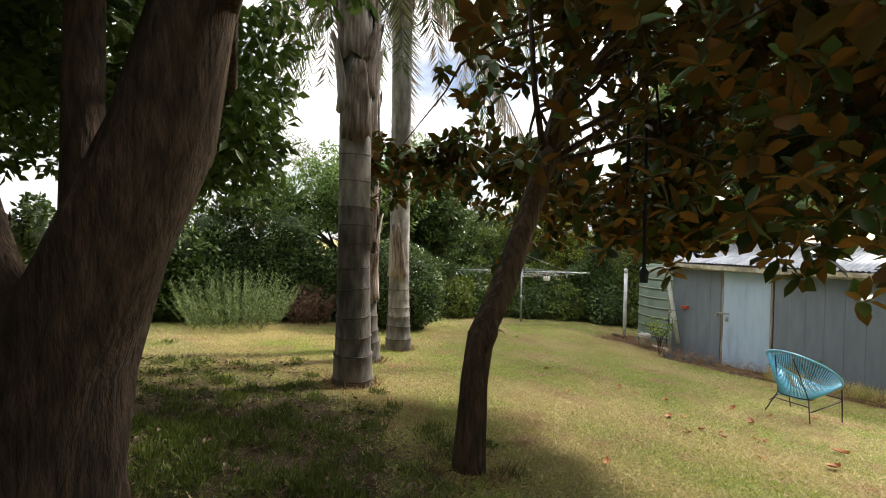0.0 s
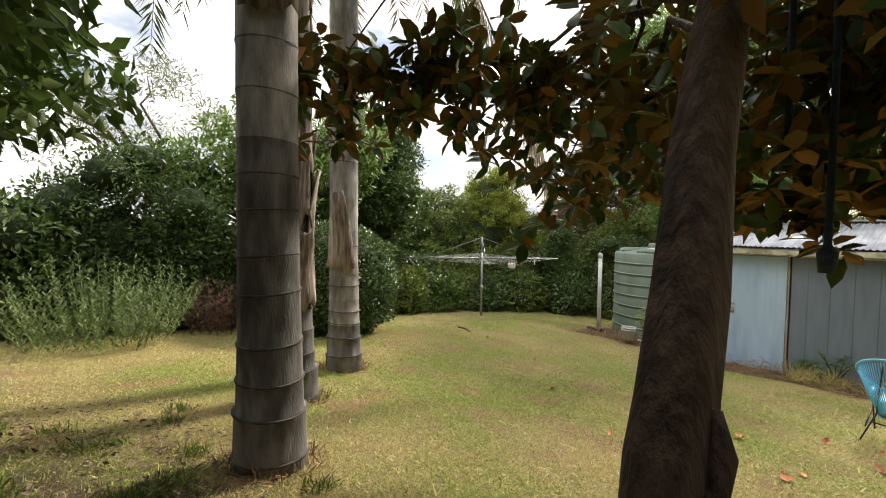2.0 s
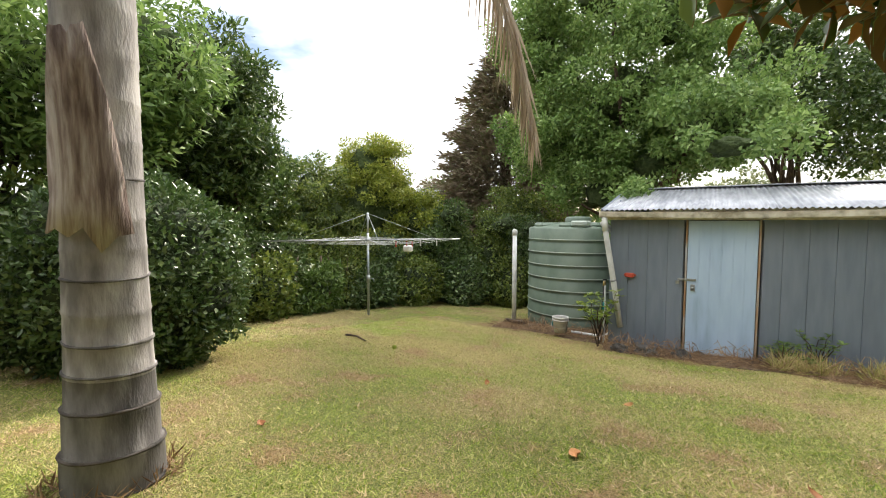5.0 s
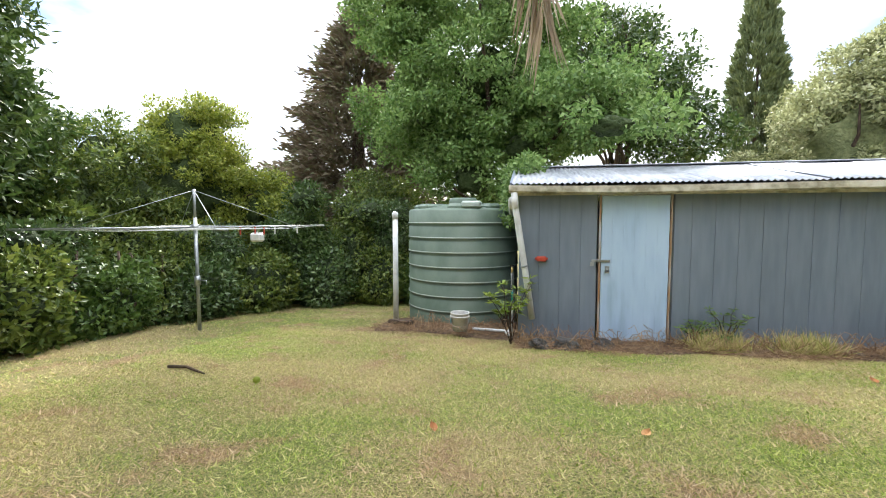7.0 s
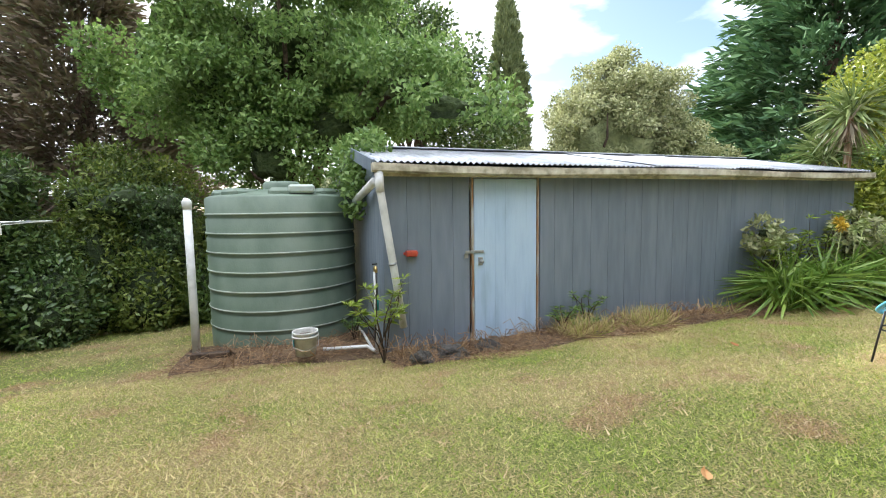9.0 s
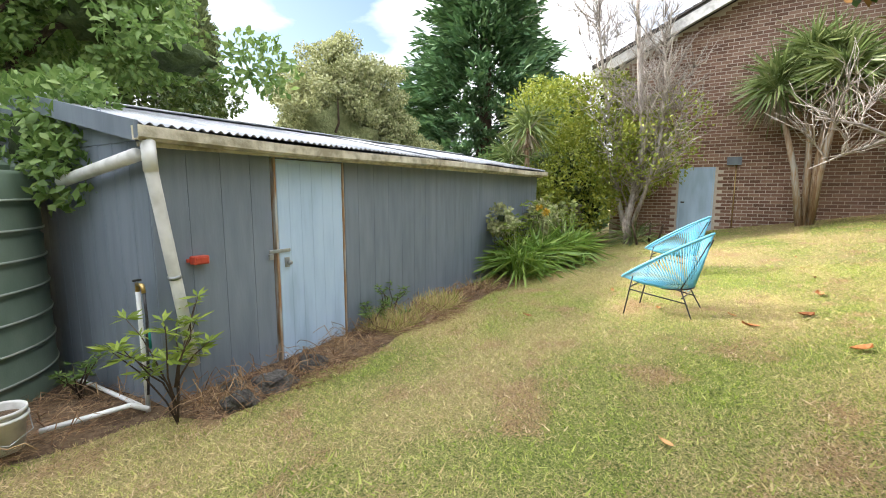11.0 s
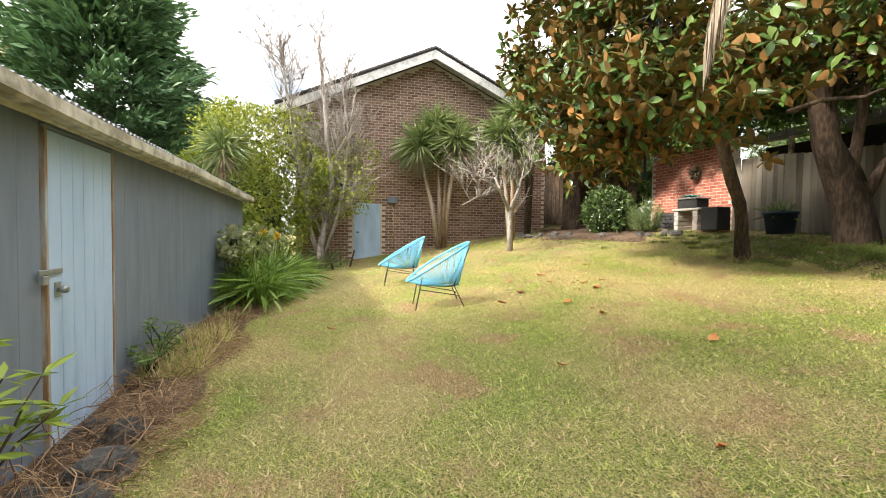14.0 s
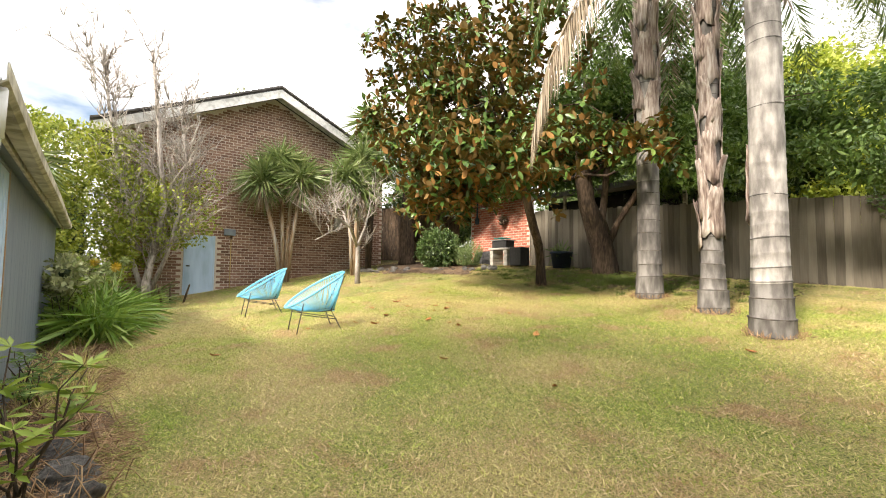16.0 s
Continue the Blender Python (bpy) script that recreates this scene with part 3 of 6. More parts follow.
def corrugated(x0, x1, y0, y1, z0, z1, amp=0.012, pitch=0.076, n=7):
    verts, faces = [], []
    nx = int((x1 - x0) / pitch * n) + 1
    for j, (yy, zz) in enumerate(((y0, z0), ((y0 + y1) / 2, (z0 + z1) / 2), (y1, z1))):
        for i in range(nx):
            xx = x0 + (x1 - x0) * i / (nx - 1)
            verts.append((xx - so.x, yy - so.y, zz + amp * math.sin(2 * math.pi * xx / pitch) - so.z))
    for j in range(2):
        for i in range(nx - 1):
            a = j * nx + i
            faces.append((a, a + 1, a + 1 + nx, a + nx))
    return verts, faces


n_sheets = 11
for i in range(n_sheets):
    x0 = SX0 - 0.1 + (SX1 - SX0 + 0.2) * i / n_sheets
    x1 = SX0 - 0.1 + (SX1 - SX0 + 0.2) * (i + 1) / n_sheets + 0.03
    lift = 0.003 * (i % 2) + (0.01 if i in (5, 7) else 0)
    for ya, yb in ((SY - 0.16, RIDGE_Y), (SY + SDEP + 0.16, RIDGE_Y)):
        sheet = mesh_ob("roof_sheet", *corrugated(x0, x1, ya, yb, SZT + 0.1 + lift, RIDGE_Z + 0.07 + lift), M_zinc, shed, smooth=True)
        sm = sheet.modifiers.new("thickness", "SOLIDIFY")
        sm.thickness = 0.002
shed_box("ridge_cap", SX0 - 0.12, RIDGE_Y - 0.16, RIDGE_Z + 0.07, SX1 + 0.12, RIDGE_Y + 0.16, RIDGE_Z + 0.095, M_zinc, bevel=0.01)
for gx0 in (SX0 - 0.13, SX1 + 0.09):
    for s in (-1, 1):
        y_e = RIDGE_Y + s * (SDEP / 2 + 0.14)
        v = [(gx0, y_e, SZT - 0.03), (gx0, y_e, SZT + 0.12), (gx0, RIDGE_Y, RIDGE_Z + 0.09), (gx0, RIDGE_Y, RIDGE_Z - 0.07)]
        v = v + [(p[0] + 0.03, p[1], p[2]) for p in v]
        v = [(p[0] - so.x, p[1] - so.y, p[2] - so.z) for p in v]
        mesh_ob("barge_board", v, [(0, 1, 2, 3), (7, 6, 5, 4), (0, 4, 5, 1), (1, 5, 6, 2), (2, 6, 7, 3), (3, 7, 4, 0)], M_shed, shed)
# sagging cream gutter in lengths along the eave
gp = []
for i in range(24):
    t = i / 23
    gp.append((SX0 - 0.14 + (SX1 - SX0 + 0.26) * t, SY - 0.17, SZT + 0.03 - 0.018 * math.sin(t * 9.0) - 0.02 * math.sin(math.pi * t)))
gv, gf = [], []
prof = [(-0.055, 0.05), (-0.055, -0.03), (-0.03, -0.05), (0.045, -0.05), (0.05, 0.05), (0.042, 0.05), (0.04, -0.04), (-0.027, -0.04), (-0.047, -0.026), (-0.047, 0.05)]
for p in gp:
    for dy, dz in prof:
        gv.append((p[0] - so.x, p[1] + dy - so.y, p[2] + dz - so.z))
np_ = len(prof)
for i in range(len(gp) - 1):
    for j in range(np_):
        gf.append((i * np_ + j, i * np_ + (j + 1) % np_, (i + 1) * np_ + (j + 1) % np_, (i + 1) * np_ + j))
gf += [tuple(range(np_)), tuple(range((len(gp) - 1) * np_, len(gp) * np_))[::-1]]
mesh_ob("gutter", gv, gf, M_cream, shed, "sagging weathered cream gutter")
shed_box("fascia", SX0 - 0.1, SY - 0.11, SZT - 0.06, SX1 + 0.1, SY - 0.085, SZT + 0.07, M_cream)
shed_box("soffit", SX0 - 0.08, SY - 0.085, SZT - 0.02, SX1 + 0.08, SY + 0.0, SZT, M_shed)
# leaning white downpipe at the corner, with a strap, and the feed pipe to the tank
rel = lambda x, y, z: (x - so.x, y - so.y, z - so.z)
tube("downpipe", [rel(SX0 - 0.06, SY - 0.17, SZT + 0.0), rel(SX0 - 0.05, SY - 0.16, SZT - 0.22), rel(SX0 + 0.10, SY - 0.10, -0.2), rel(SX0 + 0.20, SY - 0.07, -0.86)], [0.045, 0.045, 0.045, 0.045], M_pvc, shed, 12, label="white plastic downpipe, leaning")
tube("pipe_collar", [rel(SX0 - 0.062, SY - 0.17, SZT - 0.02), rel(SX0 - 0.052, SY - 0.165, SZT - 0.24)], [0.049, 0.049], M_pvc, shed, 12)
tube("pipe_strap", [rel(SX0 + 0.077, SY - 0.11, -0.085), rel(SX0 + 0.083, SY - 0.107, -0.11)], [0.049, 0.049], M_steel, shed, 12)
tube("feed_pipe", [rel(SX0 - 0.10, SY - 0.08, SZT - 0.12), rel(SX0 - 0.12, SY + 0.5, SZT - 0.20), rel(SX0 - 0.14, SY + 1.25, SZT - 0.30)], [0.05, 0.05, 0.05], M_pvc, shed, 12, label="white pipe under the eave")
# red meter box
rb = empty("junction_box", -5.33, SY - 0.03, 0.0, 0, "small red plastic box fixed to the shed wall", "box")
part("case", box(-0.065, -0.05, -0.035, 0.065, 0.03, 0.035, 0.008), M_red, rb)
part("cover", box(-0.05, -0.058, -0.024, 0.05, -0.049, 0.024, 0.004), M_red, rb)
for i in (-1, 1):
    part("mounting_tab", box(i * 0.075 - 0.014, 0.01, -0.015, i * 0.075 + 0.014, 0.03, 0.015, 0.003), M_red, rb)

# tap stand with hose against the end wall
tap = empty("garden_tap", SX0 - 0.09, SY + 0.12, gz(SX0, SY), 0, "standpipe with tap and teal hose fitting", "tap")
tube("standpipe", [(0, 0, -0.1), (0, 0, 1.0)], 0.018, M_pvc, tap)
tube("tap_body", [(0, 0, 1.0), (0, 0, 1.06), (0, -0.08, 1.06), (0, -0.1, 1.0)], 0.017, M_brass, tap)
tube("tap_handle", [(-0.03, 0, 1.09), (0.03, 0, 1.09)], 0.009, M_black, tap)
tube("hose", [(0, -0.1, 1.0), (0.0, -0.11, 0.8), (-0.02, -0.12, 0.5), (-0.04, -0.12, 0.2)], 0.011, M_black, tap)
tube("hose_fitting", [(0.0, -0.108, 0.72), (0.0, -0.113, 0.56)], 0.018, M_hose, tap, label="teal hose fitting")

# ---- rain tank ----
TX, TY, TR, TH = -6.78, 12.72, 1.08, 2.12
TZ = gz(-6.9, 11.6) - 0.02
tank = empty("water_tank", TX, TY, TZ, 0, "round dark green ribbed plastic rainwater tank", "water tank")


def lathe(profile, sides=48):
    v, f = [], []
    for r, z in profile:
        for k in range(sides):
            a = 2 * math.pi * k / sides
            v.append((r * math.cos(a), r * math.sin(a), z))
    for i in range(len(profile) - 1):
        for k in range(sides):
            a, b = i * sides + k, i * sides + (k + 1) % sides
            f.append((a, b, b + sides, a + sides))
    return v, f


prof_t = [(TR - 0.02, -0.3), (TR, 0.0)]
for i in range(1, 8):
    z = TH * i / 8
    prof_t += [(TR, z - 0.06), (TR - 0.03, z - 0.035), (TR + 0.012, z - 0.005), (TR + 0.012, z + 0.02), (TR, z + 0.04)]
prof_t += [(TR, TH - 0.03), (TR - 0.04, TH), (TR - 0.12, TH + 0.015), (0.45, TH + 0.10), (0.30, TH + 0.11), (0.30, TH + 0.08), (0.0, TH + 0.08)]
mesh_ob("body", *lathe(prof_t), M_tank, tank, smooth=True)
# ribs are coloured paler than the body to paint the highlight along each
for i in range(1, 8):
    z = TH * i / 8
    mesh_ob("rib", *lathe([(TR + 0.004, z + 0.002), (TR + 0.0155, z + 0.005), (TR + 0.0145, z + 0.022), (TR + 0.004, z + 0.026)]), M_tankrib, tank, smooth=True)
for a in range(0, 360, 45):
    bm = box(0.42, -0.16, TH - 0.04, 0.98, 0.16, TH + 0.10, 0.05)
    bmesh.ops.transform(bm, matrix=pose(0, 0, 0, 0, 0, a), verts=bm.verts)
    part("roof_rib", bm, M_tank, tank)
mesh_ob("lid", *lathe([(0.0, TH + 0.24), (0.24, TH + 0.23), (0.28, TH + 0.19), (0.28, TH + 0.06)], 24), M_tank, tank, smooth=True)
part("inlet_pad", box(0.1, -1.0, TH + 0.02, 0.45, -0.7, TH + 0.14, 0.03), M_tankrib, tank)

# white standpipe beside the tank
sp = empty("standpipe", -7.92, 11.82, gz(-7.92, 11.82), 0, "tall white plastic overflow pipe beside the tank", "pipe")
tube("pipe", [(0, 0, -0.2), (0, 0, 2.02)], 0.05, M_pvc, sp, 14)
tube("pipe_cap", [(0, 0, 1.95), (0, 0, 2.05), (0.01, 0.01, 2.08)], [0.056, 0.058, 0.045], M_pvc, sp, 14)

# bucket
bk = empty("bucket", -6.55, 10.72, gz(-6.55, 10.72) + 0.085, 0, "white plastic bucket of soil on the mulch", "bucket")
mesh_ob("pail", *lathe([(0.0, 0.0), (0.115, 0.0), (0.14, 0.26), (0.15, 0.262), (0.15, 0.285), (0.14, 0.285), (0.135, 0.27), (0.128, 0.22)], 28), M_white, bk, smooth=True)
mesh_ob("rim", *lathe([(0.142, 0.215), (0.156, 0.22), (0.156, 0.235), (0.142, 0.24)], 28), M_white, bk, smooth=True)
mesh_ob("soil", *lathe([(0.0, 0.235), (0.06, 0.24), (0.13, 0.225)], 28), M_mulch, bk, smooth=True)
tube("handle", [(-0.15, 0, 0.22), (-0.14, -0.1, 0.12), (0, -0.17, 0.08), (0.14, -0.1, 0.12), (0.15, 0, 0.22)], 0.004, M_steel, bk, 6)
part("sticker", box(-0.14, -0.06, 0.12, -0.126, 0.02, 0.19, 0.002), M_hose, bk)

# low pipe on the mulch, timber offcut
lp = tube("drain_pipe", [(-6.35, 10.75, gz(-6.35, 10.75) + 0.11), (-5.85, 10.55, gz(-5.85, 10.55) + 0.12), (-5.78, 10.42, gz(-5.8, 10.42) + 0.08)], 0.022, M_pvc)
tagged(lp, "thin white drain pipe lying on the mulch", "pipe")
lp2 = tube("drain_pipe", [(-5.80, 10.5, gz(-5.8, 10.5) + 0.1), (-5.76, 11.5, gz(-5.8, 11.5) + 0.12), (-5.75, 12.2, gz(-5.8, 12.2) + 0.12)], 0.018, M_pvc)
tagged(lp2, "thin white pipe along the foot of the end wall", "pipe")
of = part("timber_offcut", box(-0.22, -0.05, 0, 0.22, 0.05, 0.06, 0.008), M_bark, None)
of.matrix_world = pose(-7.63, 11.15, gz(-7.63, 11.15) + 0.10, 0, 0, -8)
tagged(of, "dark weathered timber offcut on the grass edge", "timber")

# ---- clothes hoist ----
HX, HY = -10.95, 10.43
HZ = gz(HX, HY) - 0.06
hoist = empty("clothes_hoist", HX, HY, HZ, 0, "rotary clothes hoist on a steel post in the lawn", "clothes line")
tube("post", [(0, 0, -0.2), (0, 0, 1.95)], 0.03, M_steel, hoist, 12)
tube("inner_post", [(0, 0, 1.9), (0, 0, 2.42)], 0.022, M_steel, hoist, 12)
tube("winder_box", [(0, 0, 0.82), (0, 0, 0.98)], [0.05, 0.05], M_steel, hoist, 10)
tube("crank", [(0.04, 0, 0.9), (0.14, 0.03, 0.9), (0.14, 0.03, 0.83)], 0.009, M_steel, hoist, 6)
tube("hub", [(0, 0, 1.74), (0, 0, 1.84)], [0.06, 0.06], M_steel, hoist, 10)
HR = 2.25
arms = [(math.cos(radians(a)) * HR, math.sin(radians(a)) * HR) for a in (49, 139, 229, 319)]
for ax, ay in arms:
    tube("arm", [(0, 0, 1.79), (ax, ay, 1.79)], 0.016, M_steel, hoist, 8)
    tube("stay", [(0, 0, 2.40), (ax * 0.72, ay * 0.72, 1.80)], 0.006, M_steel, hoist, 6)
for ring in (1.0, 0.83, 0.66, 0.5, 0.34):
    for i in range(4):
        a, b = arms[i], arms[(i + 1) % 4]
        mid = ((a[0] + b[0]) / 2 * ring, (a[1] + b[1]) / 2 * ring, 1.77)
        tube("line", [(a[0] * ring, a[1] * ring, 1.80), mid, (b[0] * ring, b[1] * ring, 1.80)], 0.0035, M_pvc, hoist, 5)
for i, (f, g) in enumerate(((0.83, 0.42), (0.83, 0.55), (0.66, 0.5), (1.0, 0.62), (0.66, 0.3))):
    a, b = arms[3], arms[0]
    cx, cy = (a[0] * (1 - g) + b[0] * g) * f, (a[1] * (1 - g) + b[1] * g) * f
    part("peg", box(cx - 0.01, cy - 0.008, 1.68, cx + 0.01, cy + 0.008, 1.80, 0.002), M_white if i % 2 else M_red, hoist)
part("peg_basket", box(0.95, 0.05, 1.55, 1.15, 0.2, 1.70, 0.03), M_white, hoist, "small white peg basket")
tube("basket_hook", [(1.05, 0.12, 1.70), (1.05, 0.12, 1.79)], 0.005, M_steel, hoist, 5)

# ---- the house ----
HWX, HY0, HY1, HEAVE, HAPEX_Y = 6.45, 1.0, 9.5, 4.05, 5.25
HAPEX = HEAVE + 0.45 * (HY1 - HAPEX_Y)
hz = gz(HWX, 5)
house = empty("house", HWX, HAPEX_Y, hz, 0, "brown brick house with a gabled end wall and white bargeboards", "house")
ho = Vector((HWX, HAPEX_Y, hz))


def house_ob(name, verts, faces, m, label="", parent=None):
    return mesh_ob(name, [(v[0] - ho.x, v[1] - ho.y, v[2] - ho.z) for v in verts], faces, m, parent or house, label)


def prism(poly, x0, x1):
    n = len(poly)
    v = [(x0, p[0], p[1]) for p in poly] + [(x1, p[0], p[1]) for p in poly]
    f = [tuple(range(n)), tuple(range(2 * n - 1, n - 1, -1))] + [(i, i + n, (i + 1) % n + n, (i + 1) % n) for i in range(n)]
    return v, f


house_ob("wall", *prism([(HY0, -1.2), (HY1, -1.2), (HY1, HEAVE), (HAPEX_Y, HAPEX), (HY0, HEAVE)], HWX + 0.002, HWX + 7.0), M_mortar)
for s in (-1, 1):
    ye = HAPEX_Y + s * (HY1 - HAPEX_Y + 0.55)
    ze = HAPEX - 0.45 * abs(ye - HAPEX_Y)
    house_ob("roof", *prism([(ye, ze + 0.10), (HAPEX_Y, HAPEX + 0.10), (HAPEX_Y, HAPEX + 0.22), (ye, ze + 0.22)], HWX - 0.62, HWX + 7.4), M_tiles)
    house_ob("bargeboard", *prism([(ye, ze - 0.14), (HAPEX_Y, HAPEX - 0.14), (HAPEX_Y, HAPEX + 0.13), (ye, ze + 0.13)], HWX - 0.66, HWX - 0.625), M_barge, "weathered white bargeboard")
    house_ob("eave_lining", *prism([(ye, ze + 0.04), (HAPEX_Y, HAPEX + 0.04), (HAPEX_Y, HAPEX + 0.096), (ye, ze + 0.096)], HWX - 0.622, HWX - 0.004), M_barge)
    for i in range(26):
        t0, t1 = i / 26, (i + 1) / 26
        ya, yb = HAPEX_Y + (ye - HAPEX_Y) * t0, HAPEX_Y + (ye - HAPEX_Y) * t1
        za, zb = HAPEX + (ze - HAPEX) * t0, HAPEX + (ze - HAPEX) * t1
        house_ob("edge_tile", *prism([(ya, za + 0.20), (yb, zb + 0.20), (yb, zb + 0.27), (ya, za + 0.25)], HWX - 0.68, HWX - 0.40), M_tiles)
HD0, HD1, HDZ0, HDZ1 = 6.94, 7.69, -0.57, 1.18
hdoor = house_ob("door", *prism([(HD0, HDZ0), (HD1, HDZ0), (HD1, HDZ1), (HD0, HDZ1)], HWX - 0.045, HWX - 0.013), M_door, "low pale blue service door, closed")
for a, b, c, d in ((HD0 - 0.04, HDZ0, HD0 - 0.004, HDZ1 + 0.04), (HD1 + 0.004, HDZ0, HD1 + 0.04, HDZ1 + 0.04), (HD0 - 0.004, HDZ1 + 0.004, HD1 + 0.004, HDZ1 + 0.04)):
    house_ob("door_frame", *prism([(a, b), (c, b), (c, d), (a, d)], HWX - 0.05, HWX + 0.01), M_door)
house_ob("door_handle", *prism([(HD1 - 0.12, 0.27), (HD1 - 0.03, 0.27), (HD1 - 0.03, 0.31), (HD1 - 0.12, 0.31)], HWX - 0.075, HWX - 0.046), M_black, "", hdoor)
house_ob("vent_box", *prism([(6.34, 1.26), (6.66, 1.26), (6.66, 1.46), (6.34, 1.46)], HWX - 0.09, HWX - 0.013), M_shed, "grey metal vent box")
tube("conduit", [(HWX - 0.03 - ho.x, 6.45 - ho.y, 1.26 - ho.z), (HWX - 0.03 - ho.x, 6.45 - ho.y, -0.5 - ho.z)], 0.012, M_brass, house, 6)
house_ob("vent_box", *prism([(2.75, 1.75), (3.0, 1.75), (3.0, 2.15), (2.75, 2.15)], HWX - 0.12, HWX - 0.013), M_concrete, "pale meter box")

# ---- paling fence ----
FY = -1.45
fence = empty("fence", -11.5, FY, 0, 0, "weathered grey timber paling fence along the yard", "fence", kind="structure")
fx = -11.4
while fx < 0.95:
    w = random.uniform(0.125, 0.15)
    z0 = gz(fx, FY)
    top = 1.83 + 0.05 * fx / 12 + random.uniform(-0.025, 0.02)
    bm = box(0, -0.008, 0, w + 0.012, 0.008, top, 0.003)
    p = part("paling", bm, M_paling, fence)
    p.matrix_basis = pose(fx + 11.5, random.uniform(-0.004, 0.004) + (0.012 if int(fx * 7) % 2 else 0), z0 - 0.03, 0, random.uniform(-0.5, 0.5), 0)
    fx += w
for h in (0.35, 1.45):
    mesh_ob("rail", [(a + 11.5, y, gz(a, FY) + h + dz) for a in (-11.4, 0.95) for y, dz in ((-0.055, 0), (-0.02, 0), (-0.02, 0.08), (-0.055, 0.08))], [(0, 1, 2, 3), (7, 6, 5, 4), (0, 4, 5, 1), (1, 5, 6, 2), (2, 6, 7, 3), (3, 7, 4, 0)], M_paling, fence)

# neighbour's carport behind the fence
nb = empty("carport", -0.6, -4.0, gz(-0.6, -4), 0, "neighbouring carport with pale eave behind the fence", "carport")
for px_ in (-2.6, 1.4):
    part("post", box(px_ - 0.05, 0.9, 0, px_ + 0.05, 1.0, 2.7), M_cream, nb)
v, f = prism([(1.6, 2.45), (-4.5, 3.6), (-4.5, 3.72), (1.6, 2.62)], -3.6, 3.2)
mesh_ob("roof", v, f, M_tiles, nb)
# Near-black panels paint the shade under the carport roof.
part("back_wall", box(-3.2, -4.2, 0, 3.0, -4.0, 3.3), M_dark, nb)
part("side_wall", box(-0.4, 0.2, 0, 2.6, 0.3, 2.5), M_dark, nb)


# ---- palms ----
def feather(name, path, material, parent, length=0.45, n=46, drop=0.5, label="", stalk_r=0.014, w=0.028):
    """A feather leaf: a stalk along path with two rows of drooping leaflets."""
    pts = [Vector(p) for p in path]
    seg = len(pts) - 1
    stalk = tube(name, pts, [stalk_r * (1 - 0.75 * i / seg) for i in range(seg + 1)], material, parent, 6, label=label)
    P, D, L = [], [], []
    for i in range(n):
        t = 0.12 + 0.88 * i / (n - 1)
        s = min(int(t * seg), seg - 1)
        u = t * seg - s
        p = pts[s].lerp(pts[s + 1], u)
        d = (pts[s + 1] - pts[s]).normalized()
        side = d.cross(Vector((0, 0, 1)))
        side = side.normalized() if side.length > 0.05 else Vector((1, 0, 0))
        for q in (-1, 1):
            for _ in range(2):
                P.append(p)
                dd = side * q * random.uniform(0.5, 1) + d * random.uniform(0.3, 0.7) + Vector((0, 0, -drop * random.uniform(0.5, 1.6)))
                D.append(dd)
                L.append(length * (0.55 + 0.5 * math.sin(math.pi * min(1, t))) * random.uniform(0.8, 1.15))
    leaves("blade", np.array(P), np.array(D), np.array(L), w, material, stalk, fold=0.1, wide=0.35, kind="stuff")
    return stalk


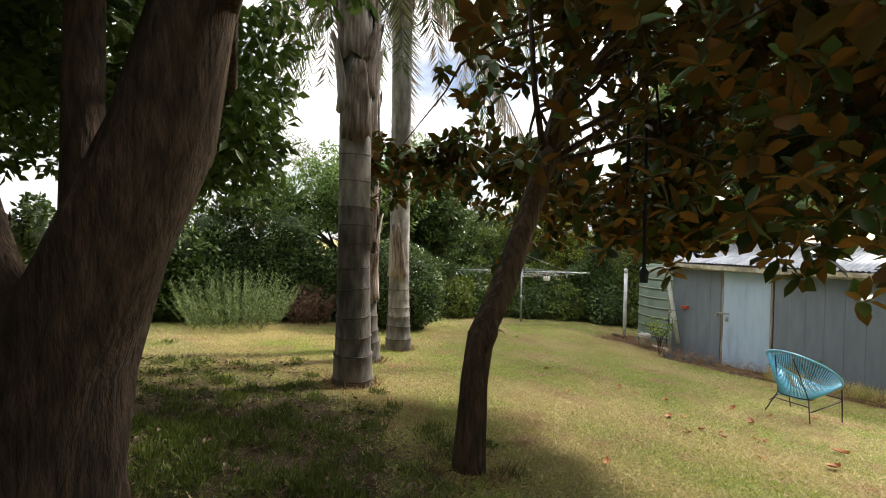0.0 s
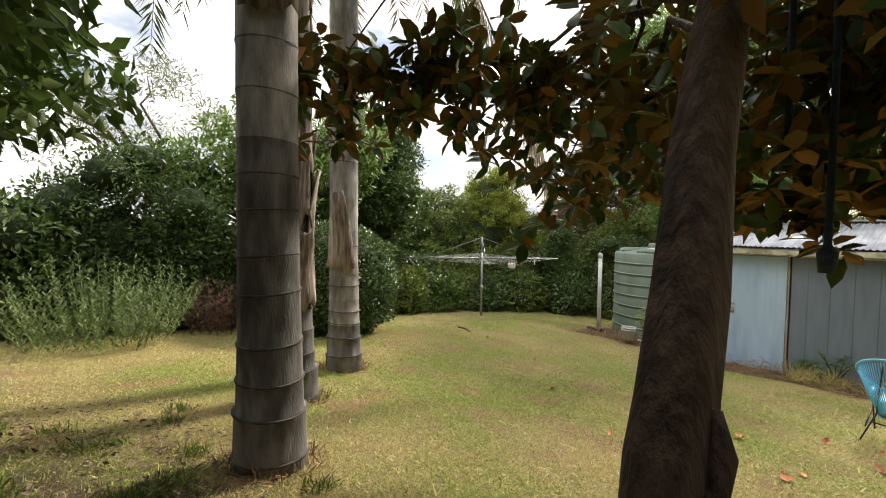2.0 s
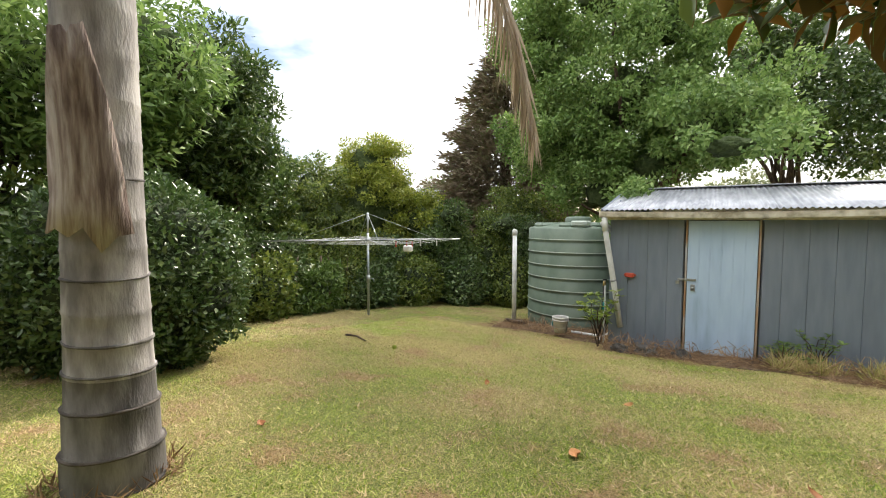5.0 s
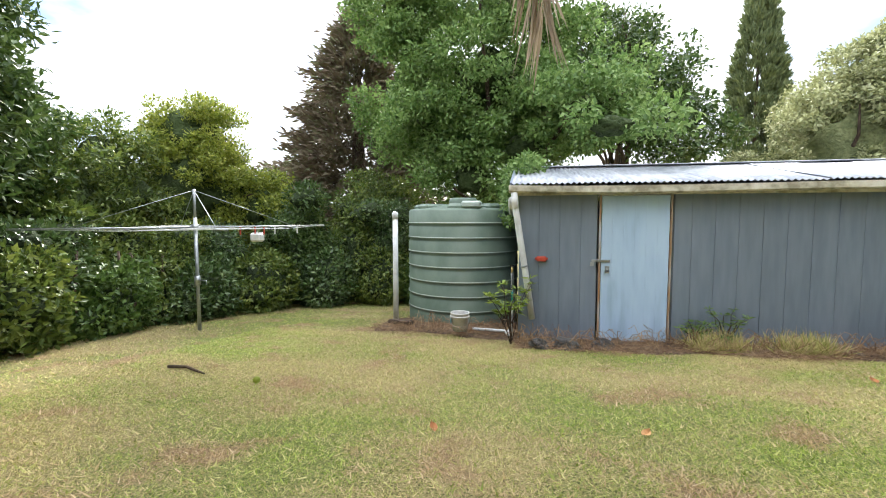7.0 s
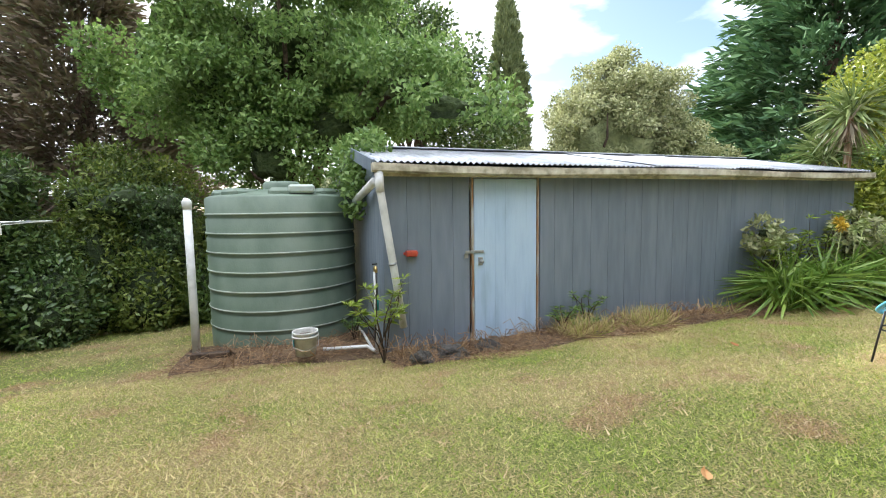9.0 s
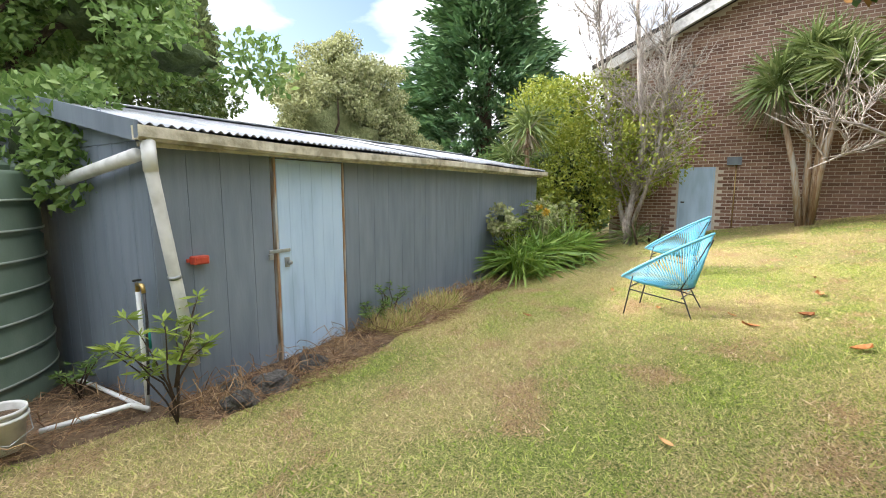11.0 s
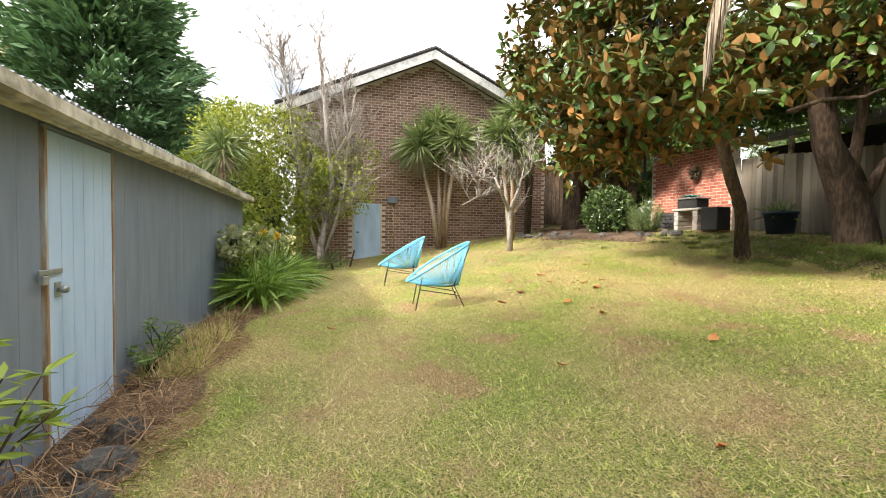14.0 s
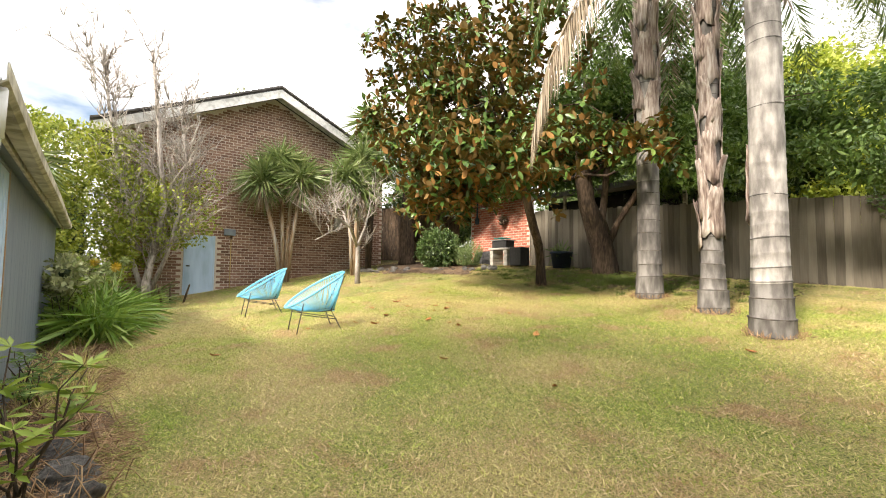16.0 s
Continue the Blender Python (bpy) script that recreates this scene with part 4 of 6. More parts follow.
def palm(x, y, height, r0, r1, boots_from, label, fronds=15, lean=(0, 0), seed=1, gap=0.2, stray=(), pale_from=9.0):
    """A feather palm: ringed trunk, shaggy old leaf bases above boots_from, and a crown of fronds."""
    random.seed(seed)
    z = gz(x, y)
    root = empty("palm_tree", x, y, z, 0, label, "palm tree", "palms on the lawn")
    sides = 30
    zz, prof, rings = -0.15, [], []
    h = -0.15
    while h < height:
        step = random.uniform(gap * 0.75, gap * 1.3)
        rr = r1 + (r0 - r1) * math.exp(-max(h, 0) / 0.55)
        prof += [(h, rr * random.uniform(0.985, 1.0)), (h + step * 0.82, rr * 0.985 * random.uniform(0.98, 1.0)), (h + step * 0.93, rr * 1.0)]
        rings.append((h + step * 0.93, rr))
        h += step
    v, f = [], []
    for h_, rr in prof:
        t = h_ / height
        for k_ in range(sides):
            a = 2 * math.pi * k_ / sides
            wob = 1 + 0.02 * noise.noise(Vector((math.cos(a) * 2, math.sin(a) * 2, h_ * 2 + seed)))
            tilt = 0.012 * math.sin(a + seed + h_ * 3)
            v.append((lean[0] * t + rr * wob * math.cos(a), lean[1] * t + rr * wob * math.sin(a), h_ + tilt))
    for i in range(len(prof) - 1):
        for k_ in range(sides):
            a, b = i * sides + k_, i * sides + (k_ + 1) % sides
            f.append((a, b, b + sides, a + sides))
    slots = [1 if prof[i][0] > pale_from else 0 for i in range(len(prof) - 1) for _ in range(sides)]
    mesh_ob("trunk", v, f, M_palm, root, smooth=True, mats=[M_palm, M_palmpale], slots=slots)
    for h_, rr in rings:
        if h_ > pale_from and random.random() < 0.5:
            continue
        t = h_ / height
        vv, ff = [], []
        for lv, (dr, dz) in enumerate(((1.001, -0.007), (1.014, 0.0), (1.010, 0.008), (0.97, 0.012))):
            for k_ in range(sides):
                a = 2 * math.pi * k_ / sides
                rag = 1 + 0.02 * noise.noise(Vector((math.cos(a) * 4, math.sin(a) * 4, h_ * 5 + seed)))
                vv.append((lean[0] * t + rr * dr * rag * math.cos(a), lean[1] * t + rr * dr * rag * math.sin(a), h_ + dz * (0.6 + 0.8 * abs(noise.noise(Vector((a, h_ * 3, seed))))) + 0.012 * math.sin(a + seed + h_ * 3)))
        for i in range(3):
            for k_ in range(sides):
                a, b = i * sides + k_, i * sides + (k_ + 1) % sides
                ff.append((a, b, b + sides, a + sides))
        mesh_ob("leaf_scar", vv, ff, M_palm if h_ > pale_from else M_palmring, root, smooth=True)
    # shaggy old leaf bases clasping the upper trunk
    h_ = boots_from
    i = 0
    places = [(sh, sa) for sh, sa in stray]
    while h_ < height + 0.2:
        places.append((h_, i * 2.4 + random.uniform(-0.4, 0.4)))
        h_ += random.uniform(0.13, 0.22)
        i += 1
    for h_, a0 in places:
        rr = r1 + (r0 - r1) * math.exp(-max(h_, 0) / 0.55)
        bl, bw = random.uniform(0.5, 0.95), random.uniform(0.75, 1.25)
        vv, ff = [], []
        rows, cols_ = 7, 7
        for r_ in range(rows):
            t = r_ / (rows - 1)
            wid = bw * (1 - 0.75 * t ** 1.3)
            for c_ in range(cols_):
                u = c_ / (cols_ - 1) * 2 - 1
                a = a0 + u * wid
                out = rr * (1.05 + 0.05 * t) + 0.07 * t ** 2.6 + 0.022 * random.random() + 0.02 * (1 - t) ** 3
                hh = h_ + bl * t + (random.uniform(-0.12, 0.05) if r_ == 0 else 0.03 * abs(u)) + random.uniform(-0.02, 0.02)
                q = hh / height
                vv.append((lean[0] * q + out * math.cos(a), lean[1] * q + out * math.sin(a), hh))
        for r_ in range(rows - 1):
            for c_ in range(cols_ - 1):
                a = r_ * cols_ + c_
                ff.append((a, a + 1, a + 1 + cols_, a + cols_))
        ob = mesh_ob("leaf_base", vv, ff, M_boot, root, smooth=True)
        sm_ = ob.modifiers.new("thickness", "SOLIDIFY")
        sm_.thickness = 0.012
    for i in range(fronds):
        a = i * 2.399 + seed
        rise = random.uniform(-0.2, 1.0)
        reach = random.uniform(1.8, 2.6)
        path = []
        for k_ in range(8):
            t = k_ / 7
            rad = reach * math.sin(t * 1.45) / math.sin(1.45)
            path.append((lean[0] + math.cos(a) * (0.1 + rad), lean[1] + math.sin(a) * (0.1 + rad), height + 0.1 + rise * math.sin(t * 2.2) - 2.2 * t ** 2.3))
        feather("frond", path, M_frond if i % 4 else M_deadfrond, root, 0.5, 44, 0.55)
    return root


palm(-4.66, 2.08, 6.4, 0.24, 0.185, 2.9, "tall palm with dark ringed grey trunk and shaggy leaf bases", seed=3, gap=0.27, pale_from=2.05)
palm(-5.93, 2.77, 6.0, 0.215, 0.125, 0.95, "palm with shaggy brown leaf bases peeling off its trunk", seed=5)
p3 = palm(-6.89, 3.78, 6.7, 0.235, 0.178, 5.7, "smooth ringed grey palm beside the round bush", seed=8, gap=0.18, pale_from=0.5, stray=((1.3, -0.75),))
# one dead frond hangs far out over the lawn
dead = feather("dead_frond", [(-6.8, 3.85, 6.1), (-6.5, 4.4, 5.6), (-6.1, 5.2, 4.6), (-5.8, 5.85, 3.2), (-5.6, 6.15, 2.4), (-5.48, 6.27, 1.62)], M_deadfrond, None, 0.75, 85, 2.6, stalk_r=0.02, w=0.022)
tagged(dead, "dry grey-brown dead palm frond hanging from the palm", "palm frond")

# ---- magnolia over the start of the walk ----
random.seed(21)
MX, MY = -2.17, 1.985
mz = gz(MX, MY)
magnolia = empty("magnolia_tree", MX, MY, mz, 0, "magnolia with glossy leaves, brown undersides and a leaning dark trunk", "tree")
mtrunk = [(0, 0, -0.1), (0.0, 0.0, 0.12), (0.0, 0.03, 0.6), (-0.02, 0.10, 0.9), (-0.08, 0.34, 1.25), (-0.14, 0.58, 1.65), (-0.18, 0.84, 2.2), (-0.17, 1.10, 2.9), (-0.1, 1.25, 3.7), (0.1, 1.4, 4.9)]
tube("trunk", mtrunk, [0.14, 0.104, 0.094, 0.092, 0.086, 0.083, 0.08, 0.072, 0.06, 0.03], M_bark, magnolia, 20, 0.3)
tube("burl", [(0.05, 0.05, 0.78), (0.07, 0.10, 0.86), (0.075, 0.14, 0.94), (0.05, 0.18, 1.02)], [0.01, 0.03, 0.028, 0.01], M_bark, magnolia, 14)
MC = []
while len(MC) < 270:
    ang, rr = random.uniform(0, 6.283), math.sqrt(random.random())
    lo, hi = 1.45 + 0.7 * (1 - rr), 2.0 + 5.0 * math.sqrt(max(0.0, 1 - rr * rr))
    zz = lo + (hi - lo) * random.random() ** 1.25
    c = Vector((-2.3 + math.cos(ang) * rr * 2.3, 3.05 + math.sin(ang) * rr * 2.1, zz))
    off = (c.y - (0.38 - 0.6 * c.x)) / 1.166  # how far beyond the line walked
    if (off < 0.6 and c.z < 2.95) or (off < 0.85 and c.z < 1.95) or (c.x < -4.2 and c.z < 2.3) or (c.z > 2.5 and (c.x - 0.25) * 0.53 + (c.y - 0.23) * 0.847 < 0.25):
        continue
    MC.append((c.x - MX, c.y - MY, c.z - mz, random.uniform(0.17, 0.27)))
for _ in range(36):  # long bough reaching over the lawn towards the palms
    u = random.random()
    MC.append((-5.3 + 1.5 * u + random.gauss(0, 0.13) - MX, 2.45 + 1.5 * u + random.gauss(0, 0.13) - MY, 2.02 + 0.15 * u + 0.55 * random.random() - mz, random.uniform(0.08, 0.17)))
for _ in range(24):  # low hanging skirt on the shed side
    u = random.random()
    MC.append((-2.95 + 0.9 * u + random.gauss(0, 0.12) - MX, 4.35 + 0.5 * u + random.gauss(0, 0.2) - MY, 1.45 + 0.6 * random.random() - mz, random.uniform(0.12, 0.2)))
for _ in range(30):  # leafy side of the crown over the lawn
    u = random.random()
    MC.append((-4.22 + 1.24 * u + random.gauss(0, 0.2) - MX, 4.62 + 0.88 * u + random.gauss(0, 0.2) - MY, 1.75 + 0.75 * random.random() - mz, random.uniform(0.12, 0.2)))
for _ in range(34):  # boughs behind the ropes
    MC.append((-2.23 + random.gauss(0, 0.45) - MX, 5.11 + random.gauss(0, 0.4) - MY, 2.52 + random.gauss(0, 0.35) - mz, random.uniform(0.14, 0.22)))
lobe = 0
while lobe < 135:  # broad side of the crown towards the house and the lawn
    d = Vector((random.gauss(0, 1), random.gauss(0, 1), random.gauss(0, 1))).normalized() * random.random() ** 0.4
    c = Vector((-0.75 + 1.15 * d.x, 4.25 + 1.25 * d.y, 3.9 + 2.5 * d.z))
    if c.z < 1.5 + 0.25 * random.random():
        continue
    MC.append((c.x - MX, c.y - MY, c.z - mz, random.uniform(0.17, 0.27)))
    lobe += 1
clear = [((0.25, 0.23, 1.5), 2.2), ((-0.87, 0.65, 1.4), 1.7), ((-1.8, 1.1, 1.3), 1.2), ((-2.6, 1.68, 1.25), 1.05), ((-3.2, 2.1, 1.2), 1.0)]
MC = [c for c in MC if all((Vector(c[:3]) + Vector((MX, MY, mz)) - Vector(p)).length > r + 0.1 for p, r in clear)]
for c in MC[::16]:
    b = Vector(mtrunk[random.randint(6, 8)])
    tip = Vector(c[:3])
    tube("limb", limb_path(b, tip, 7, 0.10, 0.25), [0.028, 0.023, 0.018, 0.014, 0.010, 0.007, 0.004], M_bark, magnolia, 8)
mP, md = [], []
for c in MC:
    for _ in range(4 if c[0] + MX > -1.9 else 3):  # leaves sit in whorls at the twig ends
        tip = Vector(c[:3]) + Vector((random.gauss(0, 1), random.gauss(0, 1), random.gauss(0, 0.8))) * c[3]
        axis_v = Vector((random.gauss(0, 1), random.gauss(0, 1), random.gauss(0.2, 0.6))).normalized()
        s1 = axis_v.orthogonal().normalized()
        s2 = axis_v.cross(s1)
        for j in range(9):
            a = j * 2.4
            mP.append(tip - axis_v * 0.012 * j)
            md.append(axis_v * (0.55 - 0.08 * j) + (s1 * math.cos(a) + s2 * math.sin(a)) * 0.8 + Vector((0, 0, 0.05)))
mP, md = np.array(mP), np.array(md)
nm = len(mP)
leaves("crown", mP, md, 0.172 * (0.7 + 0.5 * RNG.random(nm)), 0.088 * (0.8 + 0.4 * RNG.random(nm)), M_mag, magnolia, N=random_dirs(nm, 2.1), fold=0.12, under=M_magunder)

# rope swing hanging in the magnolia
for (x, y, z) in ((-2.22, 4.00, 1.11), (-2.40, 3.98, 1.67)):
    rope = tube("rope", [(x - 0.02, y, z + 2.0), (x, y - 0.01, z + 1.0), (x, y, z + 0.14), (x, y, z + 0.10), (x, y, z)], [0.016, 0.016, 0.017, 0.045, 0.035], M_rope, None, 10)
    tagged(rope, "dark blue rope with a knotted end hanging from the magnolia", "rope", "ropes in the magnolia")

# ---- forked tree by the fence ----
random.seed(5)
FXx, FYy = -2.1, -0.12
fzz = gz(FXx, FYy)
fork = empty("forked_tree", FXx, FYy, fzz, 0, "old tree forking low into two thick brown trunks", "tree")
tube("trunk", [(-0.30, -0.17, -0.31), (-0.30, -0.15, 0.18), (-0.26, -0.06, 0.72), (-0.17, 0.14, 1.24), (-0.10, 0.33, 1.77), (-0.09, 0.47, 2.45), (-0.15, 0.60, 3.22), (-0.35, 0.71, 4.78)], [0.36, 0.285, 0.262, 0.232, 0.205, 0.185, 0.15, 0.08], M_bark, fork, 20, 0.35)
tube("limb", [(-0.32, -0.05, 1.05), (-0.32, 0.02, 1.37), (-0.36, 0.00, 1.78), (-0.44, 0.01, 2.48), (-0.54, -0.03, 3.22), (-0.89, -0.15, 4.78)], [0.15, 0.10, 0.085, 0.08, 0.07, 0.04], M_bark, fork, 14, 0.3)
tube("limb", [(-0.33, -0.17, 0.75), (-0.42, -0.28, 1.00), (-0.52, -0.36, 1.32), (-0.85, -0.57, 1.94), (-1.49, -0.98, 3.32)], [0.12, 0.09, 0.08, 0.07, 0.04], M_bark, fork, 12, 0.3)
FE = [(-2.2, 0.7, 2.7, 1.0, 0.8, 0.7), (-1.2, 0.5, 3.5, 1.3, 1.1, 0.8), (0.3, -0.1, 3.9, 1.6, 1.2, 0.9), (-1.6, -0.5, 4.0, 1.5, 1.0, 1.0), (-0.4, 0.3, 4.9, 1.9, 1.4, 0.9), (-2.6, 0.0, 3.2, 1.0, 0.8, 0.7), (-3.0, -0.9, 2.9, 1.2, 0.8, 1.0), (-2.9, 1.0, 2.15, 0.9, 0.7, 0.55), (-2.3, 0.75, 2.5, 0.8, 0.6, 0.5), (-3.4, 0.5, 2.5, 0.9, 0.7, 0.7), (-1.9, -0.9, 3.4, 1.0, 0.7, 0.9), (-2.9, -1.0, 3.0, 0.9, 0.5, 0.7), (-5.25, 0.32, 1.91, 0.5, 0.45, 0.4), (-5.03, 0.81, 2.37, 0.5, 0.45, 0.4), (0.6, -1.0, 3.6, 1.4, 0.9, 0.9), (-1.6, -0.4, 5.4, 1.9, 1.5, 1.1), (1.1, 0.6, 4.4, 1.3, 1.2, 0.8), (-4.30, -0.75, 2.65, 0.75, 0.6, 0.5), (-4.12, -1.02, 2.78, 0.75, 0.6, 0.5), (-4.62, -0.68, 3.36, 0.75, 0.6, 0.5), (-5.16, -0.43, 2.97, 0.75, 0.6, 0.5)]
for i in range(12):
    e = random.choice(FE)
    tip = Vector(e[:3]) + Vector((random.uniform(-1, 1) * e[3], random.uniform(-1, 1) * e[4], random.uniform(-1, 1) * e[5])) * 0.7
    tube("branch", limb_path((random.uniform(-0.3, 0.4), random.uniform(-0.1, 0.6), random.uniform(2.2, 3.4)), tip, 6, 0.05, 0.3), [0.05, 0.04, 0.03, 0.022, 0.014, 0.008], M_bark, fork, 6)
C = blob_clumps(FE, 380, 0.27)
nf = 36000
P, d = clump_points(C, nf)
leaves("crown", P, d * 0.6 + random_dirs(nf, -0.4), 0.13 * (0.7 + 0.6 * RNG.random(nf)), 0.066, M_forkleaf, fork, N=random_dirs(nf, 0.9))

# ---- hedges and shrubs round the yard ----
def shrub(name, ellipsoids, n, leaf_l, leaf_w, material, label, category="shrub", core=0.82, n_clumps=60, clump=0.22, group="", droop=0.0, stems=0):
    cx, cy = ellipsoids[0][0], ellipsoids[0][1]
    z = gz(cx, cy)
    root = empty(name, cx, cy, z, 0, label, category, group)
    E = [(e[0] - cx, e[1] - cy, e[2] - z, *e[3:]) for e in ellipsoids]
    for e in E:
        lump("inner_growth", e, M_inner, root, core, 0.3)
    C = blob_clumps(E, n_clumps, clump, 0.15)
    P, d = clump_points(C, n // 2)
    Ea = np.array(E)
    share = Ea[:, 3] * Ea[:, 5]
    pick = RNG.choice(len(Ea), size=n - n // 2, p=share / share.sum())
    d2 = random_dirs(n - n // 2)
    P2 = Ea[pick, :3] + d2 * Ea[pick, 3:] * (0.84 + 0.2 * RNG.random(n - n // 2))[:, None]
    P, d = np.concatenate([P, P2]), np.concatenate([d, d2])
    leaves("foliage", P, d * 0.8 + random_dirs(n, 0.1 - droop), leaf_l * (0.7 + 0.6 * RNG.random(n)), leaf_w * (0.7 + 0.6 * RNG.random(n)), material, root, N=unit(d + random_dirs(n, 0.7)))
    for i in range(stems):
        a = 2 * math.pi * i / stems
        tube("stem", [(0.25 * math.cos(a), 0.25 * math.sin(a), -0.05), (0.4 * math.cos(a), 0.4 * math.sin(a), 0.5)], [0.03, 0.02], M_bark, root, 6)
    return root


HEDGE = "hedge along the boundary"
random.seed(31)
line = [(-11.2, -0.9), (-11.3, 0.8), (-11.4, 2.5), (-11.7, 4.3), (-12.4, 6.2), (-13.1, 7.8), (-13.1, 9.4), (-12.9, 11.2), (-12.5, 12.9), (-11.6, 14.4), (-10.4, 15.7), (-8.8, 16.5), (-6.9, 16.9)]
for i in range(len(line) - 1):
    (ax, ay), (bx_, by_) = line[i], line[i + 1]
    for t in (0.0, 0.5):
        hx, hy = ax + (bx_ - ax) * t + random.uniform(-0.25, 0.15), ay + (by_ - ay) * t
        h = random.uniform(2.0, 2.9) if hy < 8 or hy > 14 else random.uniform(1.3, 1.75)
        b = gz(hx, hy)
        lobes = [(hx, hy, b + h * 0.42, 0.8, 0.9, h * 0.5), (hx + random.uniform(0.2, 0.45), hy + random.uniform(-0.4, 0.4), b + 0.35, 0.65, 0.8, 0.55)]
        for _ in range(4):
            r_ = random.uniform(0.3, 0.6)
            lobes.append((hx + random.uniform(-0.5, 0.55), hy + random.uniform(-0.7, 0.7), b + h * random.uniform(0.45, 1.05), r_, r_ * 1.1, r_ * random.uniform(0.7, 1.1)))
        kind_of = (M_hedge, M_gloss, M_hedge, M_shrubleaf)[random.randrange(4)]
        big = random.uniform(0.085, 0.14)
        shrub("hedge", lobes, 7600, big, big * random.uniform(0.4, 0.55), kind_of, "dense dark green leafy hedge shrub along the boundary", "hedge", 0.66, 110, 0.24, HEDGE)
for (hx, hy, r_, m_) in ((-12.1, 8.4, 0.62, M_shrubleaf), (-12.15, 10.0, 0.5, M_forkleaf), (-11.9, 11.7, 0.55, M_gloss), (-11.5, 13.2, 0.7, M_shrubleaf), (-10.6, 14.5, 0.75, M_gloss), (-9.5, 15.5, 0.8, M_shrubleaf), (-8.3, 15.9, 0.7, M_forkleaf), (-10.9, -0.1, 0.6, M_forkleaf)):
    b = gz(hx, hy)
    shrub("boundary_bush", [(hx, hy, b + r_ * 0.9, r_, r_ * 1.1, r_ * 1.05), (hx - 0.25, hy + 0.5, b + r_ * 1.5, r_ * 0.7, r_ * 0.7, r_ * 0.6), (hx + 0.15, hy - 0.5, b + r_ * 0.6, r_ * 0.6, r_ * 0.7, r_ * 0.55)], 4200, 0.12, 0.058, m_, "loose leafy bush at the foot of the hedge", "bush", 0.6, 60, 0.2, "bushes in front of the hedge", stems=4)
for k_ in range(9):  # bare lower stems in the hedge
    hx, hy = -12.35 + 0.25 * random.random(), 7.8 + 0.55 * k_ + 0.2 * random.random()
    b = gz(hx, hy)
    # each tube is a lower stem of the hedge, not a separate plant
    st_ = tube("bare_sapling", [(hx, hy, b - 0.1), (hx - 0.08, hy + random.uniform(-0.15, 0.15), b + 0.6), (hx - 0.3, hy + random.uniform(-0.3, 0.3), b + 1.3)], [0.035, 0.028, 0.02], M_bark)
    tagged(st_, "bare dark hedge stem at the foot of the hedge", "sapling", "bare saplings under the hedge")
shrub("round_bush", [(-9.85, 5.15, gz(-9.85, 5.15) + 1.0, 1.17, 1.2, 1.17)], 26000, 0.075, 0.04, M_gloss, "round clipped glossy dark green bush", "bush", 0.84, 160, 0.13)

# rosemary-like shrub with upright shoots, and the dry red twigs beside it
def spiky(name, x, y, n, spread, h, material, label, category="shrub"):
    z = gz(x, y)
    root = empty(name, x, y, z, 0, label, category)
    P, D = [], []
    for i in range(n):
        a, r = random.uniform(0, 6.28), spread * math.sqrt(random.random())
        hh = h * (1 - 0.35 * (r / spread) ** 2) * random.uniform(0.6, 1.1)
        lean_v = Vector((math.cos(a) * r * 0.35, math.sin(a) * r * 0.35, hh))
        base = Vector((math.cos(a) * r * 0.7, math.sin(a) * r * 0.7, 0.0))
        if i % 6 == 0:
            tube("shoot", [base, base + lean_v * 0.5, base + lean_v], [0.006, 0.004, 0.002], material, root, 4)
        for k_ in range(34):
            t = 0.12 + 0.88 * k_ / 33
            P.append(base + lean_v * t)
            b2 = random.uniform(0, 6.28)
            D.append(Vector((math.cos(b2), math.sin(b2), 0.9)))
    n2 = len(P)
    leaves("foliage", np.array(P), np.array(D), 0.07 * (0.7 + 0.6 * RNG.random(n2)), 0.018, material, root)
    return root


spiky("rosemary_bush", -9.85, 1.45, 230, 1.25, 1.3, M_rosemary, "bushy grey-green rosemary with upright shoots", "shrub")
spiky("low_shrub", -10.3, 3.1, 60, 0.6, 1.05, M_redtwig, "dry reddish-brown twiggy shrub by the hedge")

G_FAR = "trees beyond the boundary"
tree("laurel_tree", -12.4, 4.6, 2.0, 0.12, [(-12.3, 4.5, 2.9, 1.3, 1.3, 1.3), (-11.9, 5.6, 2.3, 1.0, 1.0, 1.0), (-12.6, 3.2, 2.2, 1.1, 1.0, 0.8), (-12.2, 6.5, 3.4, 1.3, 1.2, 1.3)], 130, 0.36, 20000, 0.16, 0.055, M_green, "broadleaf evergreen rising above the hedge", group=G_FAR)
tree("bushy_tree", -12.9, 8.0, 2.0, 0.10, [(-12.8, 7.8, 2.4, 1.3, 1.2, 1.4), (-12.9, 8.2, 3.8, 1.0, 1.0, 0.9)], 110, 0.34, 15000, 0.14, 0.055, M_hedge, "dark evergreen tree behind the hedge", group=G_FAR)
tree("yellow_tree", -14.4, 14.4, 1.8, 0.10, [(-14.4, 14.4, 1.3, 1.5, 1.5, 1.9), (-14.3, 14.5, 2.7, 1.1, 1.1, 1.0), (-13.2, 15.4, 0.8, 1.1, 1.1, 1.3)], 300, 0.30, 46000, 0.11, 0.05, M_yellow, "rounded yellow-green bushy tree above the far hedge", group=G_FAR, core_size=0.6)
tree("bushy_tree", -15.0, 12.4, 1.6, 0.10, [(-15.0, 12.2, 1.2, 1.5, 1.5, 1.7), (-14.6, 11.0, 0.9, 1.1, 1.2, 1.3)], 170, 0.32, 24000, 0.12, 0.055, M_shrubleaf, "loose mid-green tree above the far hedge", group=G_FAR, core_size=0.6)
